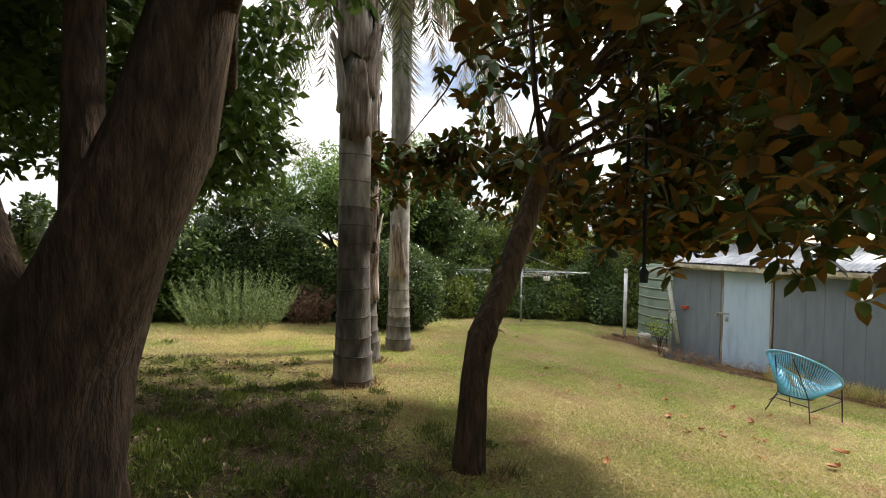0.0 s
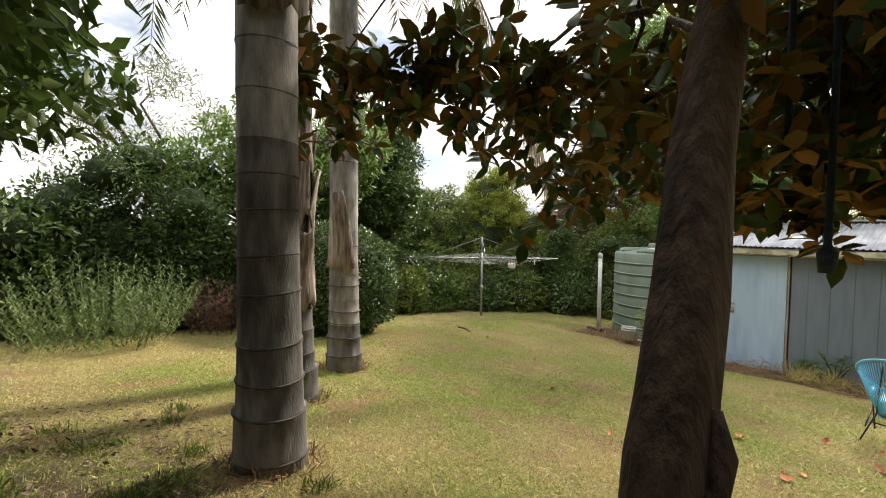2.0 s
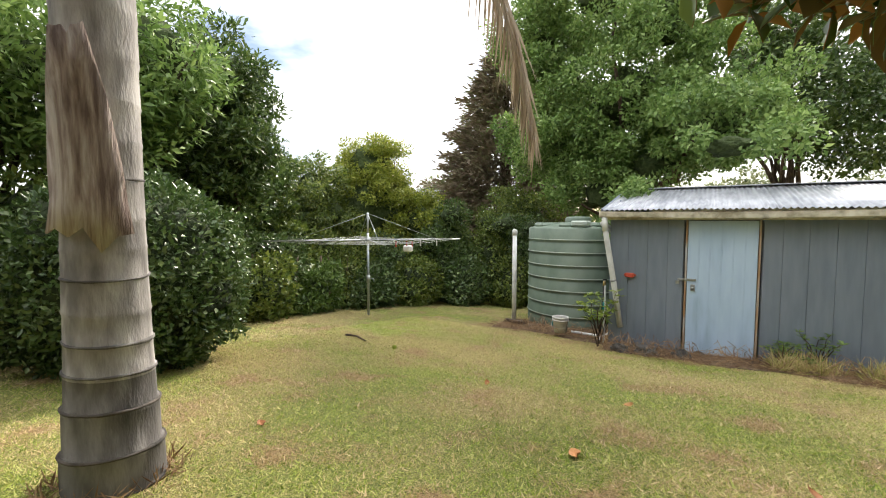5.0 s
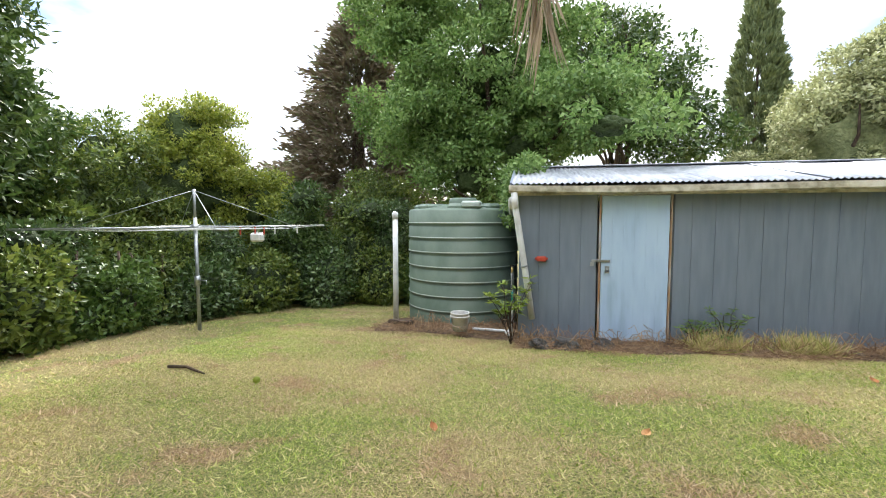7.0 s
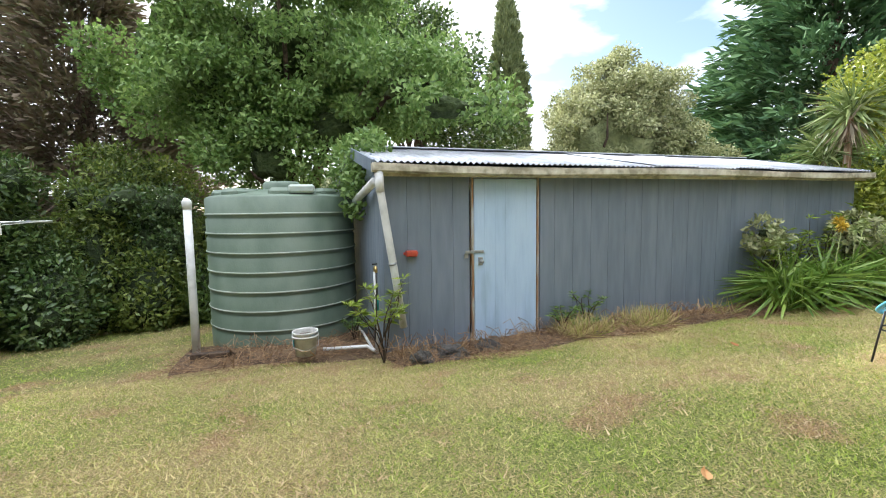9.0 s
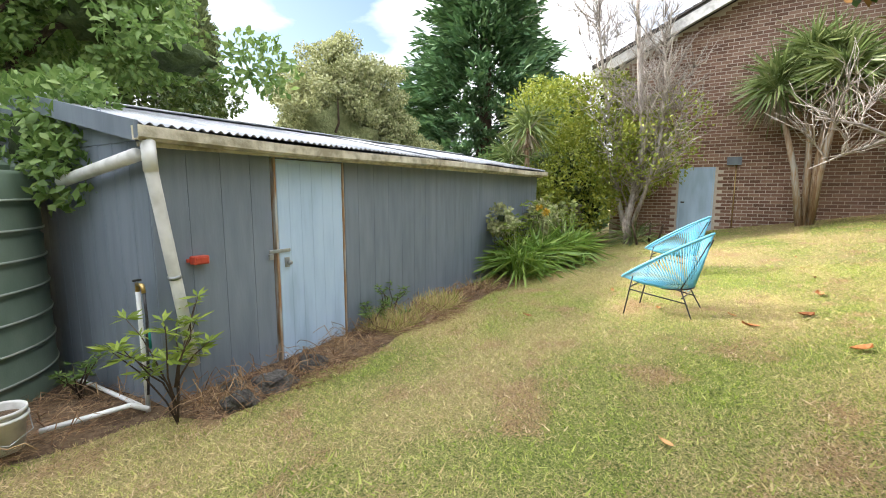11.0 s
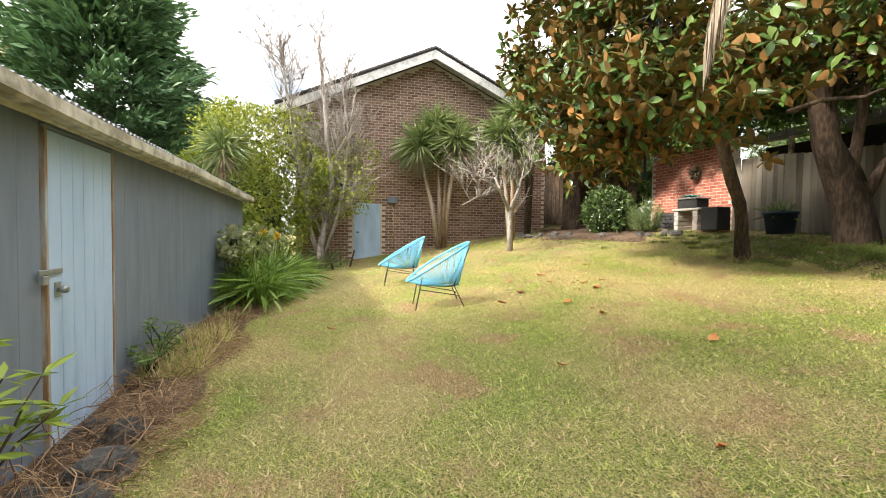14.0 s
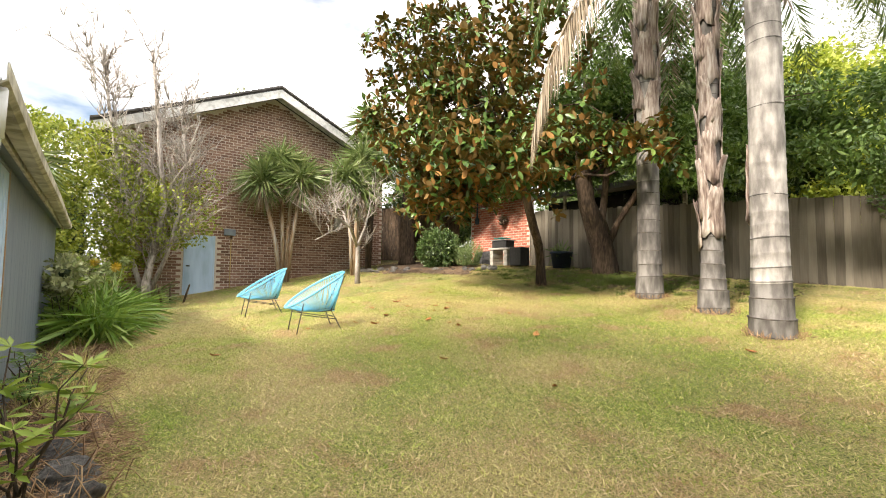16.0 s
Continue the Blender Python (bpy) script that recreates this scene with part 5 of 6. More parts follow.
tree("bushy_tree", -14.6, 9.6, 2.0, 0.11, [(-14.6, 9.6, 1.7, 1.3, 1.3, 1.6), (-14.9, 9.0, 3.0, 1.1, 1.1, 1.2), (-14.3, 8.3, 2.3, 1.0, 1.0, 1.1)], 170, 0.33, 24000, 0.13, 0.055, M_hedge, "dark leafy tree rising behind the hedge", group=G_FAR, core_size=0.6)
tree("bushy_tree", -12.2, 16.9, 1.8, 0.10, [(-12.4, 16.6, -0.2, 1.3, 1.0, 1.1), (-10.2, 17.8, 0.7, 1.4, 1.2, 1.5)], 170, 0.32, 22000, 0.12, 0.055, M_shrubleaf, "loose green bushes behind the tank corner", group=G_FAR, core_size=0.6)
tree("gum_tree", -24, 13, 4.0, 0.2, [(-24, 13, 5.2, 3, 3, 1.2), (-22.5, 10.5, 4.5, 2, 2, 1.0), (-25, 16, 4.4, 2.5, 2.5, 1.0)], 50, 0.7, 5000, 0.22, 0.05, M_euc, "thin grey-green gum tree in the distance", core=False, group=G_FAR)
tree("gum_tree", -17.5, 3.2, 3.5, 0.14, [(-17.5, 3.0, 4.9, 2.0, 2.4, 1.2), (-16.8, 0.8, 4.0, 1.6, 1.6, 1.0)], 45, 0.5, 4200, 0.16, 0.035, M_euc, "thin grey-green gum tree behind the hedge", core=False, group=G_FAR)
tree("shade_tree", -6.4, 17.6, 2.6, 0.22, [(-6.6, 17.5, 4.6, 2.9, 2.4, 2.3), (-4.2, 16.9, 3.9, 1.9, 1.8, 1.5), (-8.2, 17.2, 3.2, 1.6, 1.8, 1.7), (-5.6, 16.0, 2.4, 1.3, 0.9, 0.9), (-5.8, 17.6, 6.8, 2.4, 2.0, 1.8), (-7.4, 17.8, 8.0, 2.0, 2.0, 1.6), (-7.0, 16.2, 1.6, 1.3, 0.9, 1.0), (-9.2, 17.8, 4.6, 1.8, 1.6, 2.0), (-9.6, 18.0, 6.9, 1.5, 1.5, 1.6), (-4.0, 12.9, 2.3, 1.0, 0.8, 0.5), (-4.2, 14.6, 3.0, 1.3, 1.2, 0.8)], 430, 0.46, 105000, 0.13, 0.075, M_green, "large fresh green broadleaf tree behind tank and shed", group=G_FAR, n_limbs=12, core_size=0.36)
tree("shade_tree", -2.0, 21.5, 3.0, 0.2, [(-2.0, 21.5, 5.2, 2.3, 2.2, 2.0), (-0.2, 21.0, 3.6, 1.8, 1.6, 1.2), (-2.6, 21.5, 7.0, 1.5, 1.5, 1.2)], 150, 0.55, 17000, 0.19, 0.10, M_hedge, "darker broadleaf tree behind the shed", group=G_FAR, n_limbs=9, core=False)


def conifer(name, x, y, h, r, material, label, n=16000, leaf=0.3, columnar=False):
    z = gz(x, y)
    root = empty(name, x, y, z, 0, label, "tree", G_FAR)
    tube("trunk", [(0, 0, -0.2), (0, 0, h * 0.5), (0, 0, h * 0.97)], [r * 0.09, r * 0.06, 0.02], M_bark, root, 8)
    C = []
    tiers = 26
    for i in range(tiers):
        t = i / (tiers - 1)
        hh = h * (0.06 + 0.92 * t)
        rad = r * ((1 - t) ** 0.75 * (1.0 if not columnar else 1) + 0.02) if not columnar else r * min(1, 2.2 * (1 - t) + 0.05) * (0.55 + 0.45 * min(1, t * 4))
        arms_n = max(4, int(13 * (rad / r)) + 3)
        for k_ in range(arms_n):
            a = k_ * 6.283 / arms_n + i * 1.1 + random.uniform(-0.2, 0.2)
            rr = rad * random.uniform(0.7, 1.08)
            if not columnar:
                tube("bough", [(0, 0, hh), (math.cos(a) * rr * 0.5, math.sin(a) * rr * 0.5, hh + 0.05), (math.cos(a) * rr, math.sin(a) * rr, hh - 0.1 * rr)], [0.03, 0.02, 0.008], M_bark, root, 4) if k_ % 4 == 0 else None
            for s in ((0.55, 0.8, 1.0) if not columnar else (0.85, 1.0)):
                C.append((math.cos(a) * rr * s, math.sin(a) * rr * s, hh - 0.12 * rr * s + random.uniform(-0.1, 0.1), (0.13 if not columnar else 0.16) * r * (0.6 + 0.6 * random.random()) + 0.05))
    P, d = clump_points(C, n, 0.45 if not columnar else 1.3, 0.3)
    out_d = P.copy()
    out_d[:, 2] = 0.15 if not columnar else 2.2
    leaves("foliage", P, unit(out_d) + 0.5 * random_dirs(n), leaf * (0.6 + 0.7 * RNG.random(n)), leaf * 0.28, material, root)
    return root


conifer("brown_conifer", -12.6, 22.0, 11.0, 4.6, M_browncon, "dark brownish layered conifer behind the hedge", n=46000, leaf=0.34)


random.seed(77)
conifer("cypress_tree", 8.9, 36, 20, 1.55, M_cypress, "tall narrow columnar cypress beyond the shed", 52000, 0.36, True)
conifer("fir_tree", 13.8, 17.5, 16, 6.2, M_conifer, "large dark green conifer beyond the house corner", 46000, 0.55)
conifer("fir_tree", 9.5, 13.2, 4.4, 1.3, M_yellow, "small yellow-green conifer behind the shrubs", 9000, 0.28)
tree("pale_tree", 2.9, 17.6, 1.2, 0.2, [(3.1, 17.6, 2.2, 2.8, 2.2, 2.1), (5.2, 17.2, 1.5, 2.1, 1.8, 1.9), (3.8, 17.4, 3.9, 2.1, 1.6, 1.5)], 300, 0.34, 85000, 0.11, 0.06, M_pale, "rounded pale cream-green variegated tree behind the shed", group=G_FAR, inner=M_inner_pale, core_size=0.6)
tree("far_tree", 20, 40, 3.0, 0.3, [(20, 40, 2.5, 4.5, 3, 2.5), (10, 44, 2.0, 6, 3, 2.2), (-2, 44, 2.2, 6, 3, 2.4)], 90, 0.9, 9000, 0.4, 0.2, M_euc, "hazy grey-green trees far beyond the shed", group=G_FAR)
tree("far_tree", -22, 34, 3.0, 0.3, [(-22, 34, 1.5, 6, 3, 2.5), (-30, 24, 1.5, 5, 5, 2.5)], 60, 0.9, 6000, 0.4, 0.2, M_euc, "hazy grey-green trees far beyond the hedge", group=G_FAR)
tree("gum_tree", 16, 3.5, 6.5, 0.2, [(16, 3.8, 8.3, 1.8, 1.8, 1.1), (16.4, 4.8, 7.6, 1.1, 1.1, 0.7)], 28, 0.5, 2600, 0.2, 0.05, M_euc, "thin gum tree rising behind the house roof", core=False, group=G_FAR)
# trees over the fence
tree("golden_tree", -6.6, -4.5, 1.8, 0.14, [(-6.9, -4.4, 3.0, 2.0, 1.5, 2.2), (-5.6, -4.6, 3.3, 1.4, 1.4, 2.0), (-6.4, -4.8, 4.8, 1.6, 1.4, 1.2), (-9.2, -4.4, 2.6, 1.8, 1.4, 1.6)], 220, 0.4, 32000, 0.14, 0.075, M_gold, "bright yellow-green tree over the fence", group=G_FAR)
tree("gum_tree", -6.0, -10.5, 5.0, 0.2, [(-6.0, -10.5, 7.6, 3.2, 2.4, 2.4), (-9.5, -9.5, 6.6, 2.8, 2.2, 2.0), (-3.5, -10.5, 8.0, 2.2, 2.2, 2.0)], 110, 0.6, 14000, 0.17, 0.04, M_euc, "tall grey-green gum tree behind the fence", core=False, group=G_FAR)
tree("dark_tree", -3.6, -3.8, 2.2, 0.14, [(-3.0, -3.4, 5.6, 1.9, 1.2, 1.6), (-4.9, -3.6, 4.9, 1.2, 1.0, 1.2), (-1.4, -3.6, 4.6, 1.4, 1.0, 1.2), (-3.6, -3.6, 3.8, 1.7, 1.3, 1.7), (-5.3, -3.5, 3.2, 1.1, 0.9, 1.4)], 240, 0.34, 30000, 0.12, 0.055, M_hedge, "dark evergreen tree behind the fence", group=G_FAR)
tree("dark_tree", 1.2, -9.5, 2.4, 0.2, [(1.2, -9.5, 3.6, 2.6, 1.6, 2.2), (-1.6, -9.0, 3.6, 1.9, 1.5, 2.0), (4.0, -8.6, 3.6, 2.0, 1.5, 2.2)], 140, 0.45, 16000, 0.17, 0.09, M_hedge, "dark evergreen tree behind the carport", group=G_FAR, core_size=0.75)
# lobes beside the house are added to darken the shaded recess there
tree("dark_tree", 7.6, -3.2, 2.4, 0.2, [(7.4, -0.7, 1.6, 1.2, 1.2, 1.9), (7.3, -0.8, 3.6, 1.1, 1.1, 1.3), (7.2, -3.2, 2.4, 1.8, 1.5, 2.2), (5.6, -3.6, 3.0, 1.6, 1.4, 1.6), (7.4, -2.6, 4.2, 1.5, 1.5, 1.2)], 200, 0.4, 22000, 0.15, 0.08, M_hedge, "dark evergreen tree added behind the passage screen to fill the shaded gap", group=G_FAR)
tree("corner_tree", 5.0, 0.75, 2.8, 0.30, [(4.0, -0.2, 3.9, 1.3, 1.2, 1.0), (2.4, -0.3, 4.0, 1.4, 1.2, 1.1), (0.9, -0.5, 4.4, 1.5, 1.2, 1.1), (0.2, -1.0, 3.6, 1.3, 0.8, 0.8), (-1.0, -1.2, 3.4, 1.2, 0.7, 0.8), (1.8, -0.9, 3.4, 1.2, 0.8, 0.7)], 230, 0.34, 28000, 0.15, 0.07, M_mag, "dark glossy tree by the house corner", bark=M_bark, group="trees in the yard")


# neighbour's white house and blue-grey lean-to roof beyond the far hedge
nh = empty("neighbour_house", -18.5, 25.5, gz(-18.5, 25.5), 28, "white neighbouring house with a pale roof beyond the hedge", "house")
v, f = prism([(-2.5, 0.0), (2.5, 0.0), (2.5, 3.0), (0.0, 4.4), (-2.5, 3.0)], -2.2, 5.0)
mesh_ob("wall", v, f, M_white, nh)
for s in (-1, 1):
    v, f = prism([(s * 2.9, 2.86), (0.0, 4.48), (0.0, 4.6), (s * 2.9, 2.98)], -2.6, 5.4)
    mesh_ob("roof", v, f, M_zinc, nh)
v, f = prism([(-4.6, 1.75), (-2.4, 2.4), (-2.4, 2.46), (-4.6, 1.81)], -2.6, 5.2)
mesh_ob("lean_to_roof", v, f, M_shed, nh)
for px_ in (-2.3, 1.3, 4.9):
    part("post", box(px_ - 0.05, -4.5, 0, px_ + 0.05, -4.4, 1.78), M_white, nh)

# ---- cordylines, agapanthus and garden by the house ----
def sword_head(parent, c, n, L, w, material=None, skirt=0):
    P = np.tile(np.array(c, float), (n, 1)) + random_dirs(n) * 0.05
    d = random_dirs(n, 0.55)
    # each blade is two lengths, the outer one bending down
    leaves("leaf_head", P, d, L * (0.5 + 0.1 * RNG.random(n)), w, material or M_sword, parent, fold=0.15, wide=0.75)
    mid = P + d * L * 0.38
    d2 = d.copy()
    d2[:, 2] -= 0.7
    leaves("leaf_tip", mid, d2, L * (0.5 + 0.25 * RNG.random(n)), w, material or M_sword, parent, fold=0.15, wide=0.2)
    if skirt:
        ds = random_dirs(skirt, -2.2)
        leaves("dead_leaf_skirt", np.tile(np.array(c, float) - [0, 0, 0.08], (skirt, 1)), ds, L * 0.75, w * 0.8, M_deadfrond, parent, fold=0.1, wide=0.4)


def cordyline(x, y, heads, label, r=0.07, skirt=60, n=190, L=0.92):
    z = gz(x, y)
    root = empty("cordyline", x, y, z, 0, label, "cordyline", "cordylines by the house wall")
    for (dx, dy, h) in heads:
        tube("trunk", [(dx * 0.15, dy * 0.15, -0.1), (dx * 0.4, dy * 0.4, h * 0.4), (dx, dy, h)], [r * 1.2, r, r * 0.8], M_barewood if r < 0.075 else M_bark, root, 9, 0.2)
        sword_head(root, (dx, dy, h), n, L, 0.055, None, skirt)
    return root


random.seed(12)
cordyline(5.55, 5.05, [(0.1, 0.75, 3.1), (0.3, 0.15, 3.75), (-0.3, -0.35, 3.2), (0.25, -0.25, 3.6)], "clump of cordylines with sword leaves against the brick wall", 0.065, 150, 250, 1.12)
cordyline(4.6, 3.1, [(0.1, 0.35, 3.1), (0.2, -0.3, 3.8), (-0.1, 0.0, 2.7)], "tall cordyline with drooping dry leaves by the house", 0.065, 190, 250, 1.12)
cordyline(5.2, 2.3, [(0.0, -0.1, 5.1), (0.3, -0.5, 4.3)], "tall cordyline with a feathery yellow-green head", 0.08, 60, 260, 1.35)
cordyline(3.4, 10.95, [(0.0, 0.0, 3.3), (0.2, 0.5, 2.5)], "cordyline with arching leaves behind the shed end", 0.07, 50, 130, 0.95)
low = empty("flax_clump", 4.9, 8.55, gz(4.9, 8.55), 0, "low clump of green sword leaves by the tree", "flax")
sword_head(low, (0, 0, 0.05), 80, 1.0, 0.04)


def bare_tree(x, y, stems, label, n_twigs, material, tops):
    z = gz(x, y)
    root = empty("bare_tree", x, y, z, 0, label, "tree")
    tw = []
    for pts, r in stems:
        n = len(pts)
        tube("trunk", pts, [r * (1 - 0.7 * i / (n - 1)) for i in range(n)], material, root, 9, 0.2)
        for _ in range(n_twigs):
            i = random.randint(1, n - 2)
            a = Vector(pts[i]).lerp(Vector(pts[i + 1]), random.random())
            d = Vector((random.gauss(0, 1), random.gauss(0, 1), random.uniform(0.6, 2.8))).normalized() * random.uniform(0.5, tops)
            path = limb_path(a, a + d, 5, 0.03, 0.35)
            tw.append(tube_data(path, [0.019, 0.015, 0.011, 0.008, 0.004], 5))
            for _ in range(16):
                b = path[random.randint(1, 4)]
                d3 = (d.normalized() + Vector((random.gauss(0, 0.7), random.gauss(0, 0.7), random.gauss(0.35, 0.45)))).normalized() * random.uniform(0.25, 0.95)
                tw.append(tube_data(limb_path(b, b + d3, 4, 0.02, 0.4), [0.009, 0.007, 0.005, 0.002], 4))
    mesh_ob("branchwork", *joined(tw), material, root, smooth=True)
    return root


random.seed(44)
bare_tree(4.9, 8.7, [([(0, 0, -0.1), (-0.1, 0.05, 0.6), (0.1, -0.1, 1.5), (-0.1, -0.25, 2.6), (-0.2, -0.1, 3.9), (-0.1, 0.0, 5.2), (0.0, 0.15, 6.6)], 0.11), ([(0.05, 0.05, 0.2), (0.2, 0.35, 1.2), (0.3, 0.5, 2.4), (0.25, 0.8, 3.9), (0.3, 1.0, 5.2), (0.3, 1.1, 6.2)], 0.07), ([(-0.05, -0.05, 0.4), (-0.2, -0.35, 1.3), (-0.1, -0.6, 2.5), (-0.2, -0.7, 3.8), (-0.1, -0.5, 5.2)], 0.06)], "nearly bare tree with pale grey branching trunks", 34, M_palebark, 2.1)
bare_tree(2.55, 4.05, [([(0, 0, -0.1), (0.03, 0.0, 0.5), (-0.05, 0.05, 1.0), (0.15, 0.15, 1.4), (0.25, 0.35, 1.9)], 0.085), ([(-0.02, 0.05, 1.0), (-0.3, 0.4, 1.5), (-0.5, 0.9, 1.75), (-0.7, 1.5, 1.9)], 0.045), ([(0, 0, 1.1), (0.2, -0.3, 1.6), (0.3, -0.5, 2.2)], 0.05), ([(-0.3, 0.5, 1.55), (-0.5, 1.0, 1.35), (-0.6, 1.5, 1.1)], 0.03)], "small pale bare tree with crooked spreading branches", 3, M_palebark, 0.75)
shrub("yellow_shrub", [(4.9, 10.1, gz(4.9, 10.1) + 1.6, 1.3, 1.1, 1.2), (5.6, 8.9, gz(5.6, 8.9) + 2.3, 0.9, 1.0, 1.2), (3.7, 11.0, gz(3.7, 11.0) + 1.3, 1.1, 0.9, 1.1), (5.8, 10.5, 2.8, 1.2, 1.2, 1.0), (4.6, 10.8, 2.6, 1.2, 1.0, 0.9), (5.4, 9.6, 3.1, 0.8, 0.8, 0.7)], 17000, 0.11, 0.06, M_yellow, "loose yellow-green shrub between shed and house", core=0.1, n_clumps=260, clump=0.3)
shrub("yellow_shrub", [(4.6, 8.2, gz(4.6, 8.2) + 2.3, 0.75, 0.9, 0.9), (5.2, 7.9, gz(5.2, 7.9) + 3.1, 0.6, 0.8, 0.6), (4.5, 9.3, gz(4.5, 9.3) + 2.7, 0.7, 0.7, 0.8)], 2400, 0.10, 0.055, M_yellow, "sparse yellow-green foliage among the bare branches", core=0.05, n_clumps=70, clump=0.3, stems=3)
shrub("boundary_shrub", [(6.4, 11.6, gz(6.4, 11.6) + 1.6, 1.5, 1.1, 1.9), (7.8, 11.0, gz(7.8, 11) + 2.0, 1.5, 1.2, 2.2), (5.0, 12.4, gz(5, 12.4) + 1.5, 1.5, 1.0, 1.8)], 12000, 0.11, 0.06, M_green, "dense green shrubs filling the gap behind the shed", core=0.8, n_clumps=110, clump=0.3)
shrub("laurel_bush", [(3.1, 0.75, gz(3.1, 0.75) + 0.6, 0.75, 0.65, 0.7)], 4200, 0.10, 0.05, M_gloss, "rounded glossy green bush in the garden bed", "bush", 0.75, 60, 0.16)
spiky("tuft_grass", 2.15, 0.35, 110, 0.5, 0.95, M_rosemary, "arching tuft of grey-green grass in the garden bed", "plant")


def strap_clump(x, y, n, L, label, heads, flowers=0):
    z = gz(x, y)
    root = empty("agapanthus", x, y, z, 0, label, "plant", "agapanthus beside the shed")
    base = np.c_[RNG.normal(0, 0.10, (n, 2)), np.zeros(n)]
    d = random_dirs(n, 1.3)
    d[:, 2] = np.abs(d[:, 2]) + 0.4
    d = unit(d)
    leaves("leaves_lower", base, d, L * 0.55, 0.045, M_strap, root, fold=0.15, wide=0.8)
    d2 = d.copy()
    d2[:, 2] -= 0.9
    leaves("leaves_upper", base + d * L * 0.42, unit(d2), L * (0.4 + 0.25 * RNG.random(n)), 0.045, M_strap, root, fold=0.15, wide=0.2)
    for i in range(heads):
        a, r = random.uniform(0, 6.28), random.uniform(0.1, 0.35)
        top = Vector((math.cos(a) * r, math.sin(a) * r, random.uniform(0.95, 1.4)))
        stalk = tube("flower_stalk", [(0, 0, 0), top * 0.5 + Vector((0, 0, 0.05)), top], [0.009, 0.008, 0.006], M_seed, root, 5)
        nn = 70
        dd = random_dirs(nn)
        leaves("seed_head", np.tile(np.array(top), (nn, 1)), dd, 0.10, 0.025, M_seed if i >= flowers else M_flower, stalk)
    return root


random.seed(9)
for i, (ax, ay) in enumerate(((0.1, 9.75), (0.75, 9.6), (1.4, 9.7), (2.1, 9.55), (0.5, 10.05), (1.2, 10.0), (2.6, 9.7), (1.8, 9.35))):
    strap_clump(ax, ay, 140, 1.2, "agapanthus clump with strap leaves beside the shed", (1, 1, 2, 1, 2, 1, 2, 1)[i], 1 if i in (1, 5) else 0)
shrub("hydrangea", [(2.0, 10.0, gz(2.0, 10.0) + 1.05, 0.4, 0.3, 0.35), (0.15, 10.15, gz(0.15, 10.15) + 1.15, 0.28, 0.22, 0.25)], 1100, 0.10, 0.06, M_pale, "pale leafy shrub rising behind the agapanthus", core=0.3, n_clumps=20, clump=0.14, stems=4)


def leafy_sapling(x, y, h, n_st, leaf_l, material, label, spread=0.35):
    z = gz(x, y)
    root = empty("sapling", x, y, z, 0, label, "plant")
    P, D = [], []
    for i in range(n_st):
        a = i * 2.4 + random.uniform(-0.3, 0.3)
        tip = Vector((math.cos(a) * spread * random.uniform(0.5, 1.1), math.sin(a) * spread * random.uniform(0.5, 1.1), h * random.uniform(0.65, 1.05)))
        path = limb_path((0, 0, h * 0.32 * (i % 3) / 2), tip, 5, 0.1, 0.2)
        tube("stem", path, [0.008, 0.007, 0.006, 0.004, 0.003], M_bark, root, 5)
        for p in path[2:]:
            for _ in range(10):
                P.append(p)
                b = random.uniform(0, 6.28)
                D.append(Vector((math.cos(b), math.sin(b), random.uniform(-0.3, 0.6))))
    n = len(P)
    leaves("foliage", np.array(P), np.array(D), leaf_l * (0.7 + 0.6 * RNG.random(n)), leaf_l * 0.24, material, root, N=random_dirs(n, 1.5), fold=0.2)
    return root


leafy_sapling(-5.74, 10.06, 0.92, 10, 0.115, M_sap, "young leafy plant with long yellow-green leaves by the downpipe", 0.42)
for (wx, wy, wh) in ((-3.35, 10.2, 0.42), (-2.95, 10.25, 0.5), (-3.1, 10.1, 0.25), (-7.2, 10.9, 0.0), (-5.9, 11.4, 0.45)):
    if wh:
        leafy_sapling(wx, wy, wh, 7, 0.075, M_green, "small green weed at the foot of the wall", 0.22)

for (wx, wy, wh) in ((0.2, 10.12, 1.25), (0.75, 10.15, 1.1), (1.3, 10.1, 1.35), (1.9, 10.05, 1.45), (2.4, 9.95, 1.3), (2.7, 9.6, 1.1)):
    leafy_sapling(wx, wy, wh, 9, 0.12, M_sap, "leafy yellow-green shrub stems among the agapanthus", 0.32)
shrub("fence_creeper", [(-7.9, -1.32, 1.55, 0.7, 0.16, 0.45), (-8.6, -1.3, 1.0, 0.6, 0.18, 0.6), (-9.6, -1.3, 1.1, 0.7, 0.2, 0.7)], 3200, 0.09, 0.05, M_hedge, "dark creeper hanging over the paling fence", core=0.7, n_clumps=40, clump=0.15)

# creeper over the shed gable and roof corner
shrub("creeper", [(-5.55, 12.1, 1.25, 0.22, 0.6, 0.45), (-5.75, 11.75, 0.75, 0.18, 0.35, 0.3), (-5.7, 12.8, 1.1, 0.3, 0.6, 0.6)], 1900, 0.11, 0.06, M_green, "green creeper climbing over the end of the shed", core=0.4, n_clumps=30, clump=0.2)


